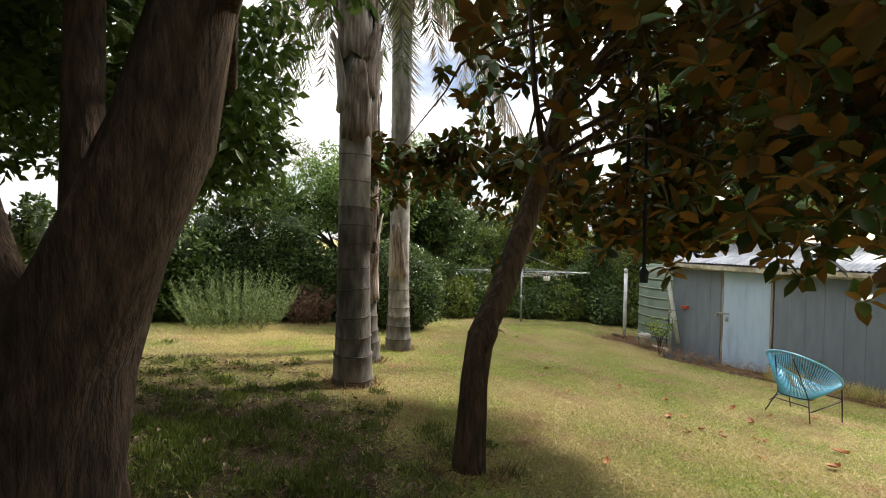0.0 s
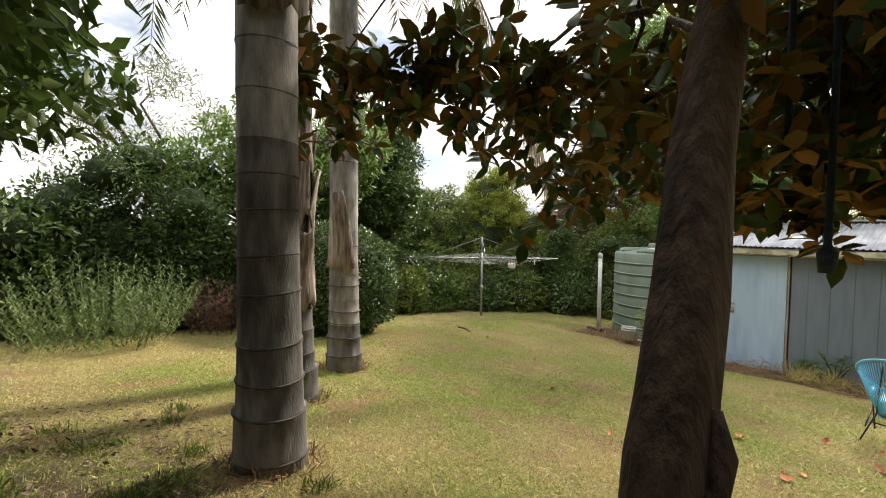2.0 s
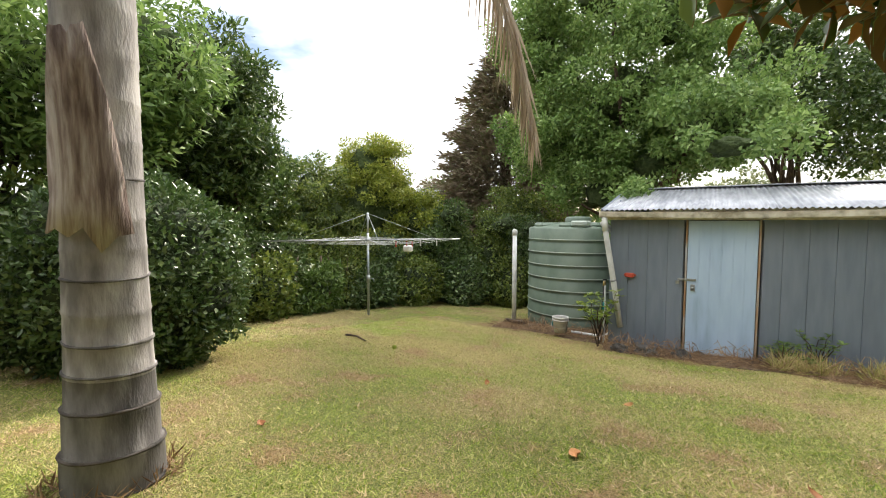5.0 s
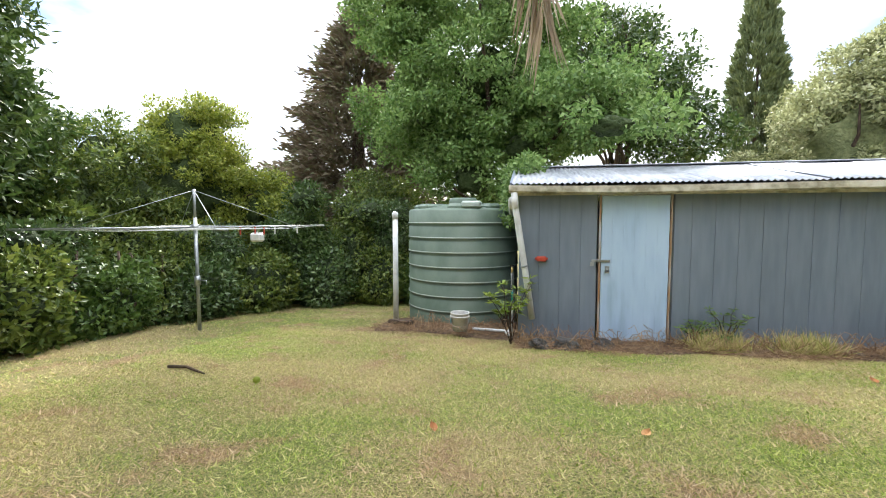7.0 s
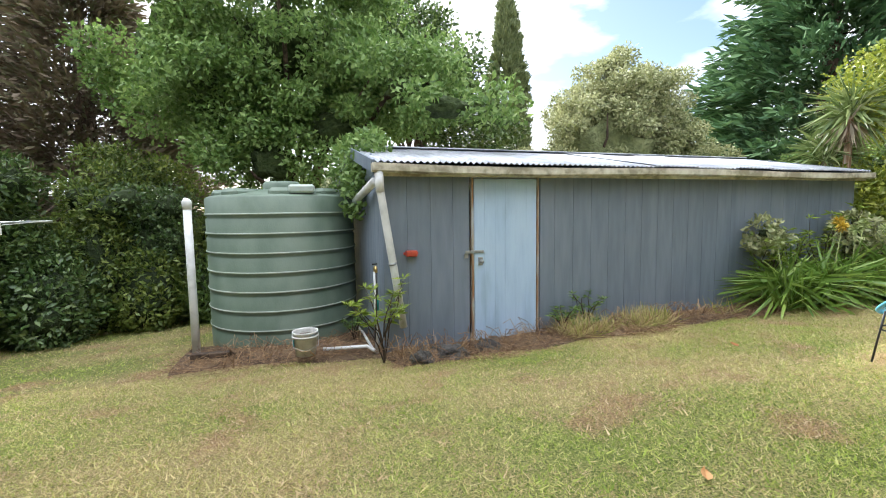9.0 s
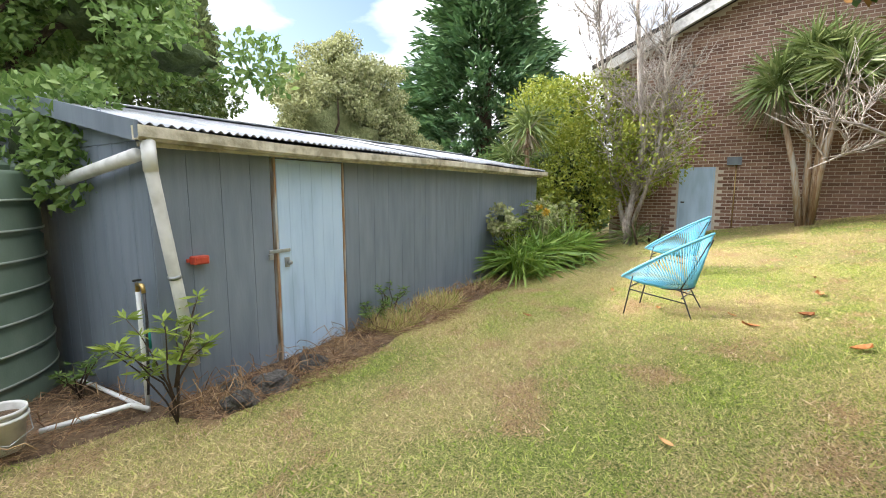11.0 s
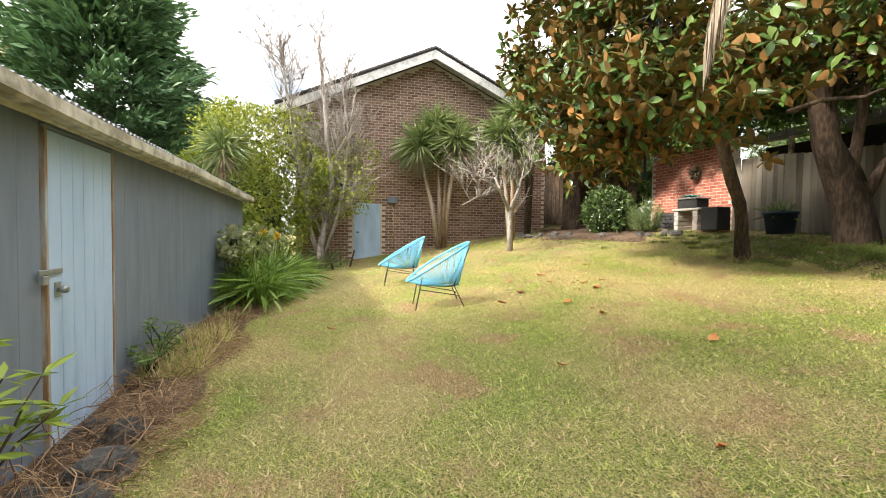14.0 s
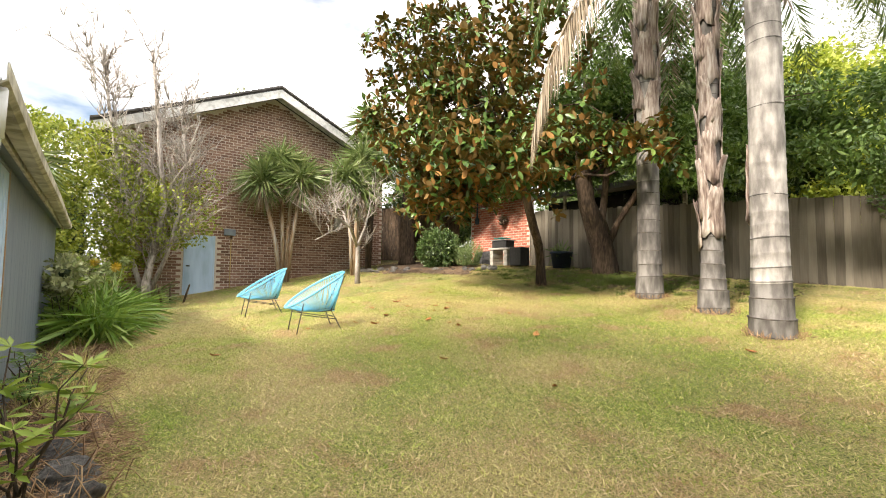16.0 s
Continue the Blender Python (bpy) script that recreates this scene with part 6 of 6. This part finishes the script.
# ---- basket chairs ----
def basket_chair(x, y, turn, label):
    """A string basket chair: egg-shaped rim and base ring, cords between them, on thin black legs. It faces +y before the turn."""
    root = empty("basket_chair", x, y, gz(x, y), turn, label, "chair", "blue basket chairs on the lawn")
    n = 44
    rim, seat = [], []
    for i in range(n):
        a = 2 * math.pi * i / n
        s = math.sin(a)  # +1 front, -1 back
        wide_ = 0.37 * (1 + 0.05 * s)
        yy = 0.43 * s
        rim.append(Vector((wide_ * math.cos(a), yy + 0.02, 0.63 - 0.27 * s + 0.01 * math.cos(2 * a))))
        seat.append(Vector((0.17 * math.cos(a), 0.16 * s - 0.11, 0.30 - 0.015 * s)))
    tube("rim", rim + [rim[0]], 0.014, M_cord, root, 8, label="turquoise cord-wrapped rim")
    tube("seat_ring", seat + [seat[0]], 0.009, M_black, root, 6)
    cords = []
    for i in range(2 * n):
        a = rim[(i // 2) % n].lerp(rim[(i // 2 + 1) % n], 0.5 * (i % 2))
        b = seat[(i // 2) % n].lerp(seat[(i // 2 + 1) % n], 0.5 * (i % 2))
        mid = a.lerp(b, 0.55) + Vector((0, 0, -0.02))
        cords.append(tube_data([a, mid, b], [0.0042] * 3, 5))
    for i in range(9):
        t = i / 8 * 2 - 1
        cords.append(tube_data([Vector((-0.15, -0.11 + 0.13 * t, 0.295)), Vector((0.15, -0.11 + 0.13 * t, 0.295))], [0.0042] * 2, 5))
    for cv, cf in cords:
        mesh_ob("cord", cv, cf, M_cord, root, smooth=True)
    feet = [(-0.29, 0.34), (0.29, 0.34), (0.27, -0.33), (-0.27, -0.33)]
    tops = [(-0.31, 0.26, 0.42), (0.31, 0.26, 0.42), (0.17, -0.18, 0.31), (-0.17, -0.18, 0.31)]
    for (fx_, fy_), tp in zip(feet, tops):
        tube("leg", [(fx_, fy_, -0.01), tp], 0.0075, M_black, root, 7)
    for s in (-1, 1):
        tube("side_rail", [(s * 0.30, 0.30, 0.27), (s * 0.23, -0.25, 0.18)], 0.007, M_black, root, 6)
        tube("back_strut", [(s * 0.17, -0.18, 0.31), (s * 0.10, -0.40, 0.82)], 0.007, M_black, root, 6)
    tube("cross_rail", [(-0.30, 0.28, 0.30), (0.30, 0.28, 0.30)], 0.007, M_black, root, 6)
    tube("cross_rail", [(-0.2, -0.2, 0.22), (0.2, -0.2, 0.22)], 0.007, M_black, root, 6)
    return root


chair = basket_chair(-2.04, 7.16, -8, "turquoise string basket chair on thin black legs")
tagged(copy_thing(chair, pose(0.32, 7.24, gz(0.32, 7.24), 0, 0, -8)), "turquoise string basket chair standing nearer the house")

# ---- barbecue corner ----
bbq = empty("barbecue", 1.35, -0.45, gz(1.35, -0.45), 0, "brick barbecue with pale slab, black firebox and teal cover", "barbecue")
for (a, b) in ((-0.45, -0.30), (0.16, 0.30)):
    for i in range(4):
        part("pier_block", box(a + 0.008 * (i % 2), -0.25, i * 0.125, b + 0.008 * (i % 2), 0.25, i * 0.125 + 0.118, 0.01), M_concrete, bbq)
part("slab", box(-0.52, -0.28, 0.50, 0.36, 0.28, 0.56, 0.012), M_concrete, bbq)
part("firebox", box(-0.36, -0.2, 0.56, 0.26, 0.2, 0.80, 0.02), M_black, bbq)
part("grill_rim", box(-0.39, -0.23, 0.795, 0.29, 0.23, 0.825, 0.008), M_steel, bbq)
bm = bmesh.new()
bmesh.ops.create_grid(bm, x_segments=14, y_segments=10, size=0.5)
for v in bm.verts:
    v.co = Vector((v.co.x * 0.44 - 0.05, v.co.y * 0.40, 0.875 + 0.035 * noise.noise(Vector((v.co.x * 6, v.co.y * 6, 1))) + 0.05 * (0.25 - v.co.x ** 2)))
cover = part("cover", bm, M_teal, bbq, "crumpled teal cover", smooth=True)
cover.modifiers.new("thickness", "SOLIDIFY").thickness = 0.006
for r_ in range(5):
    for k_ in range(4):
        part("side_brick", box(0.38 + k_ * 0.20 + 0.1 * (r_ % 2), -0.26, r_ * 0.1, 0.57 + k_ * 0.20 + 0.1 * (r_ % 2), 0.0, r_ * 0.1 + 0.092, 0.008), M_blackbrick, bbq)
part("firewood_box", box(-0.98, -0.2, 0.0, -0.52, 0.22, 0.56, 0.02), M_black, bbq)
planter = empty("wall_planter", 2.05, -1.24, gz(2.05, -1.3) + 1.35, 0, "dried brown planter hanging on the red brick wall", "planter")
mesh_ob("pot", *lathe([(0.0, 0.0), (0.10, 0.0), (0.15, 0.2), (0.13, 0.2), (0.0, 0.16)], 18), M_bark, planter, smooth=True)
leaves("dry_plant", np.tile([0, 0.02, 0.2], (110, 1)), random_dirs(110, -0.2), 0.26, 0.03, M_deadfrond, planter, fold=0.1)
tub = empty("garden_pot", -0.72, -0.75, gz(-0.72, -0.75), 0, "round blue-black garden pot with a spreading plant", "plant pot")
mesh_ob("pot", *lathe([(0.0, 0.0), (0.24, 0.0), (0.30, 0.42), (0.33, 0.42), (0.33, 0.48), (0.28, 0.48), (0.27, 0.42), (0.0, 0.42)], 24), M_rope, tub, smooth=True)
n = 90
leaves("plant", np.tile([0, 0, 0.45], (n, 1)) + RNG.normal(0, 0.08, (n, 3)) * [1, 1, 0.2], random_dirs(n, 0.3), 0.42 * (0.6 + 0.5 * RNG.random(n)), 0.035, M_rosemary, tub, fold=0.1)

# garden bed edge of rocks below the house corner
random.seed(64)


def rock_mesh(seed):
    bm = bmesh.new()
    bmesh.ops.create_icosphere(bm, subdivisions=4, radius=1)
    for v in bm.verts:
        w = v.co + Vector((seed * 7.1, 0, 0))
        v.co *= 1 + 0.42 * noise.noise(w * 1.3) + 0.16 * noise.noise(w * 3.4) + 0.05 * noise.noise(w * 9.0)
    me = bpy.data.meshes.new("rock")
    bm.to_mesh(me)
    bm.free()
    me.materials.append(M_stone)
    return me


ROCKS = [rock_mesh(i) for i in range(5)]


def rock(x, y, s, label="grey garden rock half sunk in the soil", group="rocks edging the garden beds", flat=0.6):
    ob = new("rock", random.choice(ROCKS))
    ob.matrix_world = pose(x, y, gz(x, y) + s * 0.22, random.uniform(-15, 15), random.uniform(-15, 15), random.uniform(0, 360)) @ Matrix.Diagonal((s, s * random.uniform(0.65, 0.95), s * flat * random.uniform(0.9, 1.2), 1))
    return tagged(ob, label, "rock", group)


for i in range(44):
    t = i / 43
    rock(5.4 - 4.4 * t + random.uniform(-0.15, 0.15), 2.2 - 1.5 * t + 0.4 * math.sin(t * 5) + random.uniform(-0.35, 0.35), random.uniform(0.05, 0.14))
for (rx_, ry_, s) in ((-3.05, 9.88, 0.11), (-5.0, 9.92, 0.24), (-4.55, 9.98, 0.21), (-5.35, 9.86, 0.19), (-4.3, 10.25, 0.14), (-5.2, 10.2, 0.16), (-2.5, 10.15, 0.14), (-1.9, 10.2, 0.13), (-2.2, 10.0, 0.12), (-2.0, 10.05, 0.09), (-1.6, 9.95, 0.10), (-4.9, 9.85, 0.09), (-2.75, 10.0, 0.08), (-1.2, 10.0, 0.09)):
    rock(rx_, ry_, s * 0.72, "grey stone on the mulch at the shed wall", "stones at the foot of the shed")
# stone retaining blocks beside the shed end
wall = empty("retaining_wall", 4.6, 10.9, gz(4.6, 10.9), 0, "low rough stone retaining wall beyond the shed", "wall", kind="structure")
for row in range(5):
    xx = -1.7 + 0.2 * (row % 2)
    while xx < 1.8:
        w = random.uniform(0.35, 0.6)
        b = part("stone_block", box(0, -0.12, 0, w - 0.02, 0.14, 0.26, 0.03), M_stone, wall)
        b.matrix_basis = pose(xx, random.uniform(-0.03, 0.03) - 0.5, row * 0.275 - 0.05, 0, random.uniform(-1.5, 1.5), random.uniform(-2, 2))
        xx += w

# added dark board screen, house corner to brick wall, standing in for passage shade
screen = empty("side_gate", 4.2, -1.1, gz(4.2, -1.1), 42.5, "dark board screen added for the shaded passage by the house corner", "gate")
for i in range(22):
    part("board", box(i * 0.14, -0.012, 0, i * 0.14 + 0.134, 0.012, 2.05, 0.003), M_bark, screen)
for h in (0.3, 1.7):
    part("rail", box(0, -0.05, h, 3.08, -0.014, h + 0.09, 0.004), M_bark, screen)

# soil of the bed below the house corner
bv2, bf2 = [(3.5, 1.0, gz(3.5, 1.0) + 0.06)], []
for ring in range(1, 7):
    for k_ in range(40):
        a = 2 * math.pi * k_ / 40
        t = ring / 6
        wob = 1 + 0.10 * math.sin(a * 5) + 0.06 * math.sin(a * 9 + 1)
        x, y = 3.5 + math.cos(a) * 2.5 * t * wob, 1.0 + math.sin(a) * 1.35 * t * wob
        bv2.append((x, y, gz(x, y) + 0.06 * (1 - t ** 3) + (0.02 * noise.noise(Vector((x * 5, y * 5, 0))) if ring < 6 else -0.02)))
for k_ in range(40):
    bf2.append((0, 1 + k_, 1 + (k_ + 1) % 40))
    for ring in range(5):
        a, b = 1 + ring * 40 + k_, 1 + ring * 40 + (k_ + 1) % 40
        bf2.append((a, a + 40, b + 40, b))
tagged(mesh_ob("garden_bed", bv2, bf2, M_mulch, smooth=True), "sloping bed of brown soil and leaf litter by the house", "garden bed", kind="structure")
nl = 4700
lx = np.concatenate([RNG.normal(3.4, 1.4, 2600), RNG.uniform(-6.5, -0.6, 2100)])
ly = np.concatenate([RNG.normal(1.5, 0.8, 2600), RNG.uniform(-1.2, 1.9, 2100)])
ld = random_dirs(nl)
ld[:, 2] *= 0.15
leaves("leaf_litter", np.c_[lx, ly, gz_np(lx, ly) + 0.02 + 0.02 * RNG.random(nl)], ld, 0.035 + 0.045 * RNG.random(nl), 0.024, M_litter, None, N=random_dirs(nl, 2.5), label="brown leaf litter under the trees and on the bed", kind="stuff")

# ---- mulch bed, straw and weeds along the shed ----
mv, mf = [], []
nx_, ny_ = 90, 10
for i in range(nx_ + 1):
    x = -8.05 + 11.15 * i / nx_
    front = 9.72 + 0.10 * math.sin(x * 2.2) + 0.08 * math.sin(x * 5.1) if x > -5.6 else 9.95 + 0.85 * min(1, (-5.6 - x) / 1.2) + 0.1 * math.sin(x * 3)
    back = 10.39 if x > -5.66 else 12.2
    for j in range(ny_ + 1):
        t = j / ny_
        y = front + (back - front) * t
        bump_h = 0.055 * math.sin(math.pi * min(1, t * 1.6) / 2) if 0 < j else -0.02
        mv.append((x, y, gz(x, y) + bump_h + (0.02 * noise.noise(Vector((x * 4, y * 4, 0))) if j else 0)))
for i in range(nx_):
    for j in range(ny_):
        a = i * (ny_ + 1) + j
        mf.append((a, a + ny_ + 1, a + ny_ + 2, a + 1))
tagged(mesh_ob("mulch_bed", mv, mf, M_mulch, smooth=True), "rough brown mulch and dead litter along the shed foot", "garden bed", kind="structure")
ns = 21000
sx = RNG.uniform(-8.0, 3.0, ns)
sy = np.where(sx > -5.66, 9.60 + 0.74 * RNG.random(ns) ** 0.8 + 0.12 * np.sin(sx * 3.1), 10.5 + 1.4 * RNG.random(ns))
sP = np.c_[sx, sy, gz_np(sx, sy) + 0.03 + 0.07 * RNG.random(ns) * np.clip((sy - 9.75) * 3, 0.1, 1)]
sD = random_dirs(ns)
sD[:, 2] *= 0.35
leaves("straw_litter", sP, sD, 0.05 + 0.14 * RNG.random(ns), 0.0048, M_straw, None, label="dry straw and dead stalks on the mulch", kind="stuff")

random.seed(52)
stalks = []
for _ in range(170):  # long dead stalks curling over the mulch
    x, y = random.uniform(-7.6, -1.2), 0.0
    y = random.uniform(9.75, 10.3) if x > -5.7 else random.uniform(10.4, 11.6)
    a, length = random.uniform(0, 6.28), random.uniform(0.15, 0.42)
    pts = []
    for k_ in range(6):
        t = k_ / 5
        pts.append((x + math.cos(a) * length * t, y + math.sin(a) * length * t, gz(x, y) + 0.10 + random.uniform(0.06, 0.2) * math.sin(math.pi * t)))
        a += random.uniform(-0.5, 0.5)
    stalks.append(tube_data(pts, [0.004, 0.004, 0.0035, 0.003, 0.0025, 0.002], 4))
tagged(mesh_ob("dead_stalks", *joined(stalks), M_straw, smooth=True), "long curling dead stalks on the mulch", kind="stuff")
nw = 6500
wx, wy = RNG.uniform(-3.5, 0.2, nw), 9.8 + 0.5 * RNG.random(nw)
lumps = np.clip(np.sin(wx * 5.3) + np.sin(wx * 2.1 + 1), 0, 2)
kp = RNG.random(nw) < lumps
wx, wy = wx[kp], wy[kp]
leaves("weed_grass", np.c_[wx, wy, gz_np(wx, wy) + 0.03], random_dirs(len(wx), 0.9), 0.14 + 0.2 * RNG.random(len(wx)), 0.010, M_blade, None, label="ragged yellow-green weeds at the shed foot", kind="stuff")

# ---- grass ----
def blades(name, count, x0, x1, y0, y1, h, w, label):
    """Short blades, one upright sliver each, leaning all ways."""
    x, y = RNG.uniform(x0, x1, count), RNG.uniform(y0, y1, count)
    keep = (x < 6.4) & (y > -1.4) & ~((x > -5.7) & (x < 2.7) & (y > 9.78)) & ~((x > -8.0) & (x <= -5.7) & (y > 10.75)) & (x > -12.4)
    thick = np.sin(x * 1.1 + 0.7 * np.sin(y * 0.9)) * np.sin(y * 1.3 + np.sin(x * 0.7)) * 0.25 + 0.8
    keep &= RNG.random(count) < thick
    under = np.hypot((x + 2.9) / 2.9, (y - 0.55) / 1.4) + 0.25 * np.sin(x * 7.1 + 2 * np.sin(y * 5)) * np.sin(y * 8.3 + 2 * np.sin(x * 6))
    keep &= RNG.random(count) < np.clip((under - 0.55) * 2.2, 0.12, 1)
    x, y = x[keep], y[keep]
    n_ = len(x)
    a = RNG.uniform(0, 6.283, n_)
    lean_ = h * RNG.normal(0, 0.85, (n_, 2))
    z_ = gz_np(x, y) + 0.012 * np.sin(x * 2.3 + y) * np.sin(y * 1.9 - x * 0.7) - 0.003
    hw = w * (0.5 + RNG.random(n_)) / 2
    A = np.c_[x - np.cos(a) * hw, y - np.sin(a) * hw, z_]
    B = np.c_[x + np.cos(a) * hw, y + np.sin(a) * hw, z_]
    T = np.c_[x + lean_[:, 0], y + lean_[:, 1], z_ + h * (0.25 + 0.65 * RNG.random(n_))]
    V = np.stack([A, B, T], 1).reshape(-1, 3)
    me = bpy.data.meshes.new(name)
    me.vertices.add(len(V))
    me.vertices.foreach_set("co", V.astype(np.float32).ravel())
    me.loops.add(len(V))
    me.loops.foreach_set("vertex_index", np.arange(len(V), dtype=np.int32))
    me.polygons.add(n_)
    me.polygons.foreach_set("loop_start", np.arange(0, len(V), 3, dtype=np.int32))
    me.materials.append(M_blade)
    me.update(calc_edges=True)
    tagged(new(name, me), label, kind="stuff")


blades("grass", 300000, -12.4, 6.4, -1.4, 16, 0.040, 0.012, "short mown grass blades, green and straw-coloured")
blades("grass", 1050000, -10.0, 0.6, 0.6, 10.8, 0.023, 0.0066, "short mown grass blades, green and straw-coloured")
nc = 260  # ragged tufts left between the bare patches under the old tree
tuft = np.c_[RNG.normal(-2.9, 1.5, nc), RNG.normal(0.55, 0.75, nc)]
pick = RNG.integers(0, nc, 26000)
cx_, cy_ = tuft[pick, 0] + RNG.normal(0, 0.055, 26000), tuft[pick, 1] + RNG.normal(0, 0.055, 26000)
ok = (cy_ > -1.3) & (np.hypot(cx_ + 2.17, cy_ - 1.985) > 0.2)
cx_, cy_ = cx_[ok], cy_[ok]
leaves("grass_tufts", np.c_[cx_, cy_, gz_np(cx_, cy_)], random_dirs(len(cx_), 1.1), 0.04 + 0.06 * RNG.random(len(cx_)), 0.009, M_shrubleaf, None, label="ragged dark green grass tufts under the old tree", kind="stuff")
na = 1500  # taller weeds round the palms and along the fence
ang = RNG.uniform(0, 6.28, na)
base = np.array([(-4.66, 2.08), (-5.93, 2.77), (-6.89, 3.78), (-2.16, 1.98), (-2.1, -0.12)])[RNG.integers(0, 5, na)]
rad = 0.2 + 0.14 * RNG.random(na)
tx, ty = base[:, 0] + rad * np.cos(ang), base[:, 1] + rad * np.sin(ang)
leaves("straw_ring", np.c_[tx, ty, gz_np(tx, ty)], random_dirs(na, 0.8), 0.11, 0.008, M_straw, None, label="dry brown grass ringing the palm trunks", kind="stuff")

# fallen magnolia leaves, twigs
random.seed(88)


def curled_leaf():
    v, f = [], []
    for i in range(5):
        t = i / 4
        wdt = 0.045 * math.sin(math.pi * (0.08 + 0.88 * t))
        v += [(t * 0.17 - 0.085, -wdt, 0.022 + 0.03 * (t - 0.5) ** 2), (t * 0.17 - 0.085, 0, 0.004 + 0.07 * (t - 0.5) ** 2), (t * 0.17 - 0.085, wdt, 0.024 + 0.03 * t * t)]
    for i in range(4):
        for j in range(2):
            a = i * 3 + j
            f.append((a, a + 3, a + 4, a + 1))
    me = bpy.data.meshes.new("fallen_leaf")
    me.from_pydata(v, [], f)
    me.materials.append(M_fallen)
    return me


CURL = curled_leaf()


def fallen(x, y, s=1.0, label="curled orange-brown magnolia leaf on the grass"):
    ob = new("fallen_leaf", CURL)
    ob.matrix_world = pose(x, y, gz(x, y) + 0.012, random.uniform(-12, 12), random.uniform(-12, 12), random.uniform(0, 360)) @ Matrix.Scale(s, 4)
    tagged(ob, label, "leaf", "fallen leaves on the lawn")


for _ in range(30):
    fallen(random.gauss(-1.2, 1.8), random.gauss(4.4, 1.4), random.uniform(0.3, 0.6))
for (x, y, s) in ((-2.51, 6.41, 0.8), (-2.11, 5.97, 0.9), (-3.02, 5.76, 0.9), (-3.69, 5.73, 0.7), (-4.90, 5.50, 0.9), (-6.14, 6.78, 0.6), (-2.40, 8.60, 0.7), (-0.97, 7.91, 0.6), (-6.95, 4.71, 0.7), (-2.52, 5.00, 0.9), (-1.26, 5.75, 0.9), (-1.11, 5.10, 0.9)):
    fallen(x, y, s)
bm = bmesh.new()
bmesh.ops.create_uvsphere(bm, u_segments=20, v_segments=12, radius=0.034)
ball = part("ball", bm, M_gold, None, smooth=True)
ball.matrix_world = pose(-8.01, 7.63, gz(-8.01, 7.63) + 0.04)
tagged(ball, "faded yellow-green tennis ball lying on the lawn", "ball")
st = tube("stick", [(-9.35, 8.05, gz(-9.35, 8.05) + 0.02), (-9.1, 8.02, gz(-9.1, 8) + 0.03), (-8.75, 7.85, gz(-8.75, 7.85) + 0.015)], [0.018, 0.016, 0.01], M_bark)
tagged(st, "dark curved stick lying on the lawn", "stick")

# ---- pieces of walls: bricks, last ----
def brick_mesh(name, x, y, z, m):
    me = bpy.data.meshes.new(name)
    bm = box(0, 0, 0, x, y, z, 0.004)
    bm.to_mesh(me)
    bm.free()
    me.materials.append(m)
    return me


BRICK = brick_mesh("brick", 0.11, 0.218, 0.071, M_brick)
far_bricks = []
count = 0
row = 0
z = -0.75
while z < HAPEX - 0.05:
    half = (HAPEX - z - 0.10) / 0.45 if z > HEAVE else (HY1 - HAPEX_Y)
    lo, hi = max(HY0, HAPEX_Y - half), min(HY1, HAPEX_Y + half)
    y = HY0 + (0.117 if row % 2 else 0)
    while y + 0.222 < hi:
        if y >= lo and not (y + 0.222 > HD0 - 0.04 and y < HD1 + 0.04 and z < HDZ1 + 0.04):
            if 4.9 < y < 8.3 and -0.3 < z < 1.75 and count < 300:
                ob = new("brick", BRICK)
                ob.parent = house
                ob.matrix_basis = pose(-0.002 - random.uniform(0, 0.004), y - ho.y, z - ho.z)
                count += 1
            else:
                far_bricks.append((y, z))
        y += 0.234
    z += 0.086
    row += 1
bv, bf = [], []
for y, z in far_bricks:
    o = len(bv)
    j = random.uniform(0, 0.004)
    for xx in (HWX - j, HWX + 0.05):
        for yy, zz in ((y, z), (y + 0.218, z), (y + 0.218, z + 0.071), (y, z + 0.071)):
            bv.append((xx - ho.x, yy - ho.y, zz - ho.z))
    bf += [(o + 3, o + 2, o + 1, o), (o, o + 1, o + 5, o + 4), (o + 1, o + 2, o + 6, o + 5), (o + 2, o + 3, o + 7, o + 6), (o + 3, o, o + 4, o + 7)]
tagged(mesh_ob("brickwork", bv, bf, M_brick_join, house), kind="stuff")

# red brick wall behind the barbecue
rw = empty("brick_wall", 2.2, -1.35, gz(2.2, -1.35), 0, "red brick wall behind the barbecue, lit by the sun", "wall", kind="structure")
part("core", box(-1.25, -0.2, -0.1, 1.6, 0.006, 2.5, 0.002), M_mortar, rw)
RBRICK = brick_mesh("brick", 0.222, 0.06, 0.074, M_redbrick)
for r_ in range(29):
    x = -1.24 + (0.117 if r_ % 2 else 0)
    while x + 0.222 < 1.6:
        if r_ * 0.086 < 2.45:
            ob = new("brick", RBRICK)
            ob.parent = rw
            ob.matrix_basis = pose(x, -0.05 + random.uniform(0, 0.004), r_ * 0.086)
        x += 0.234
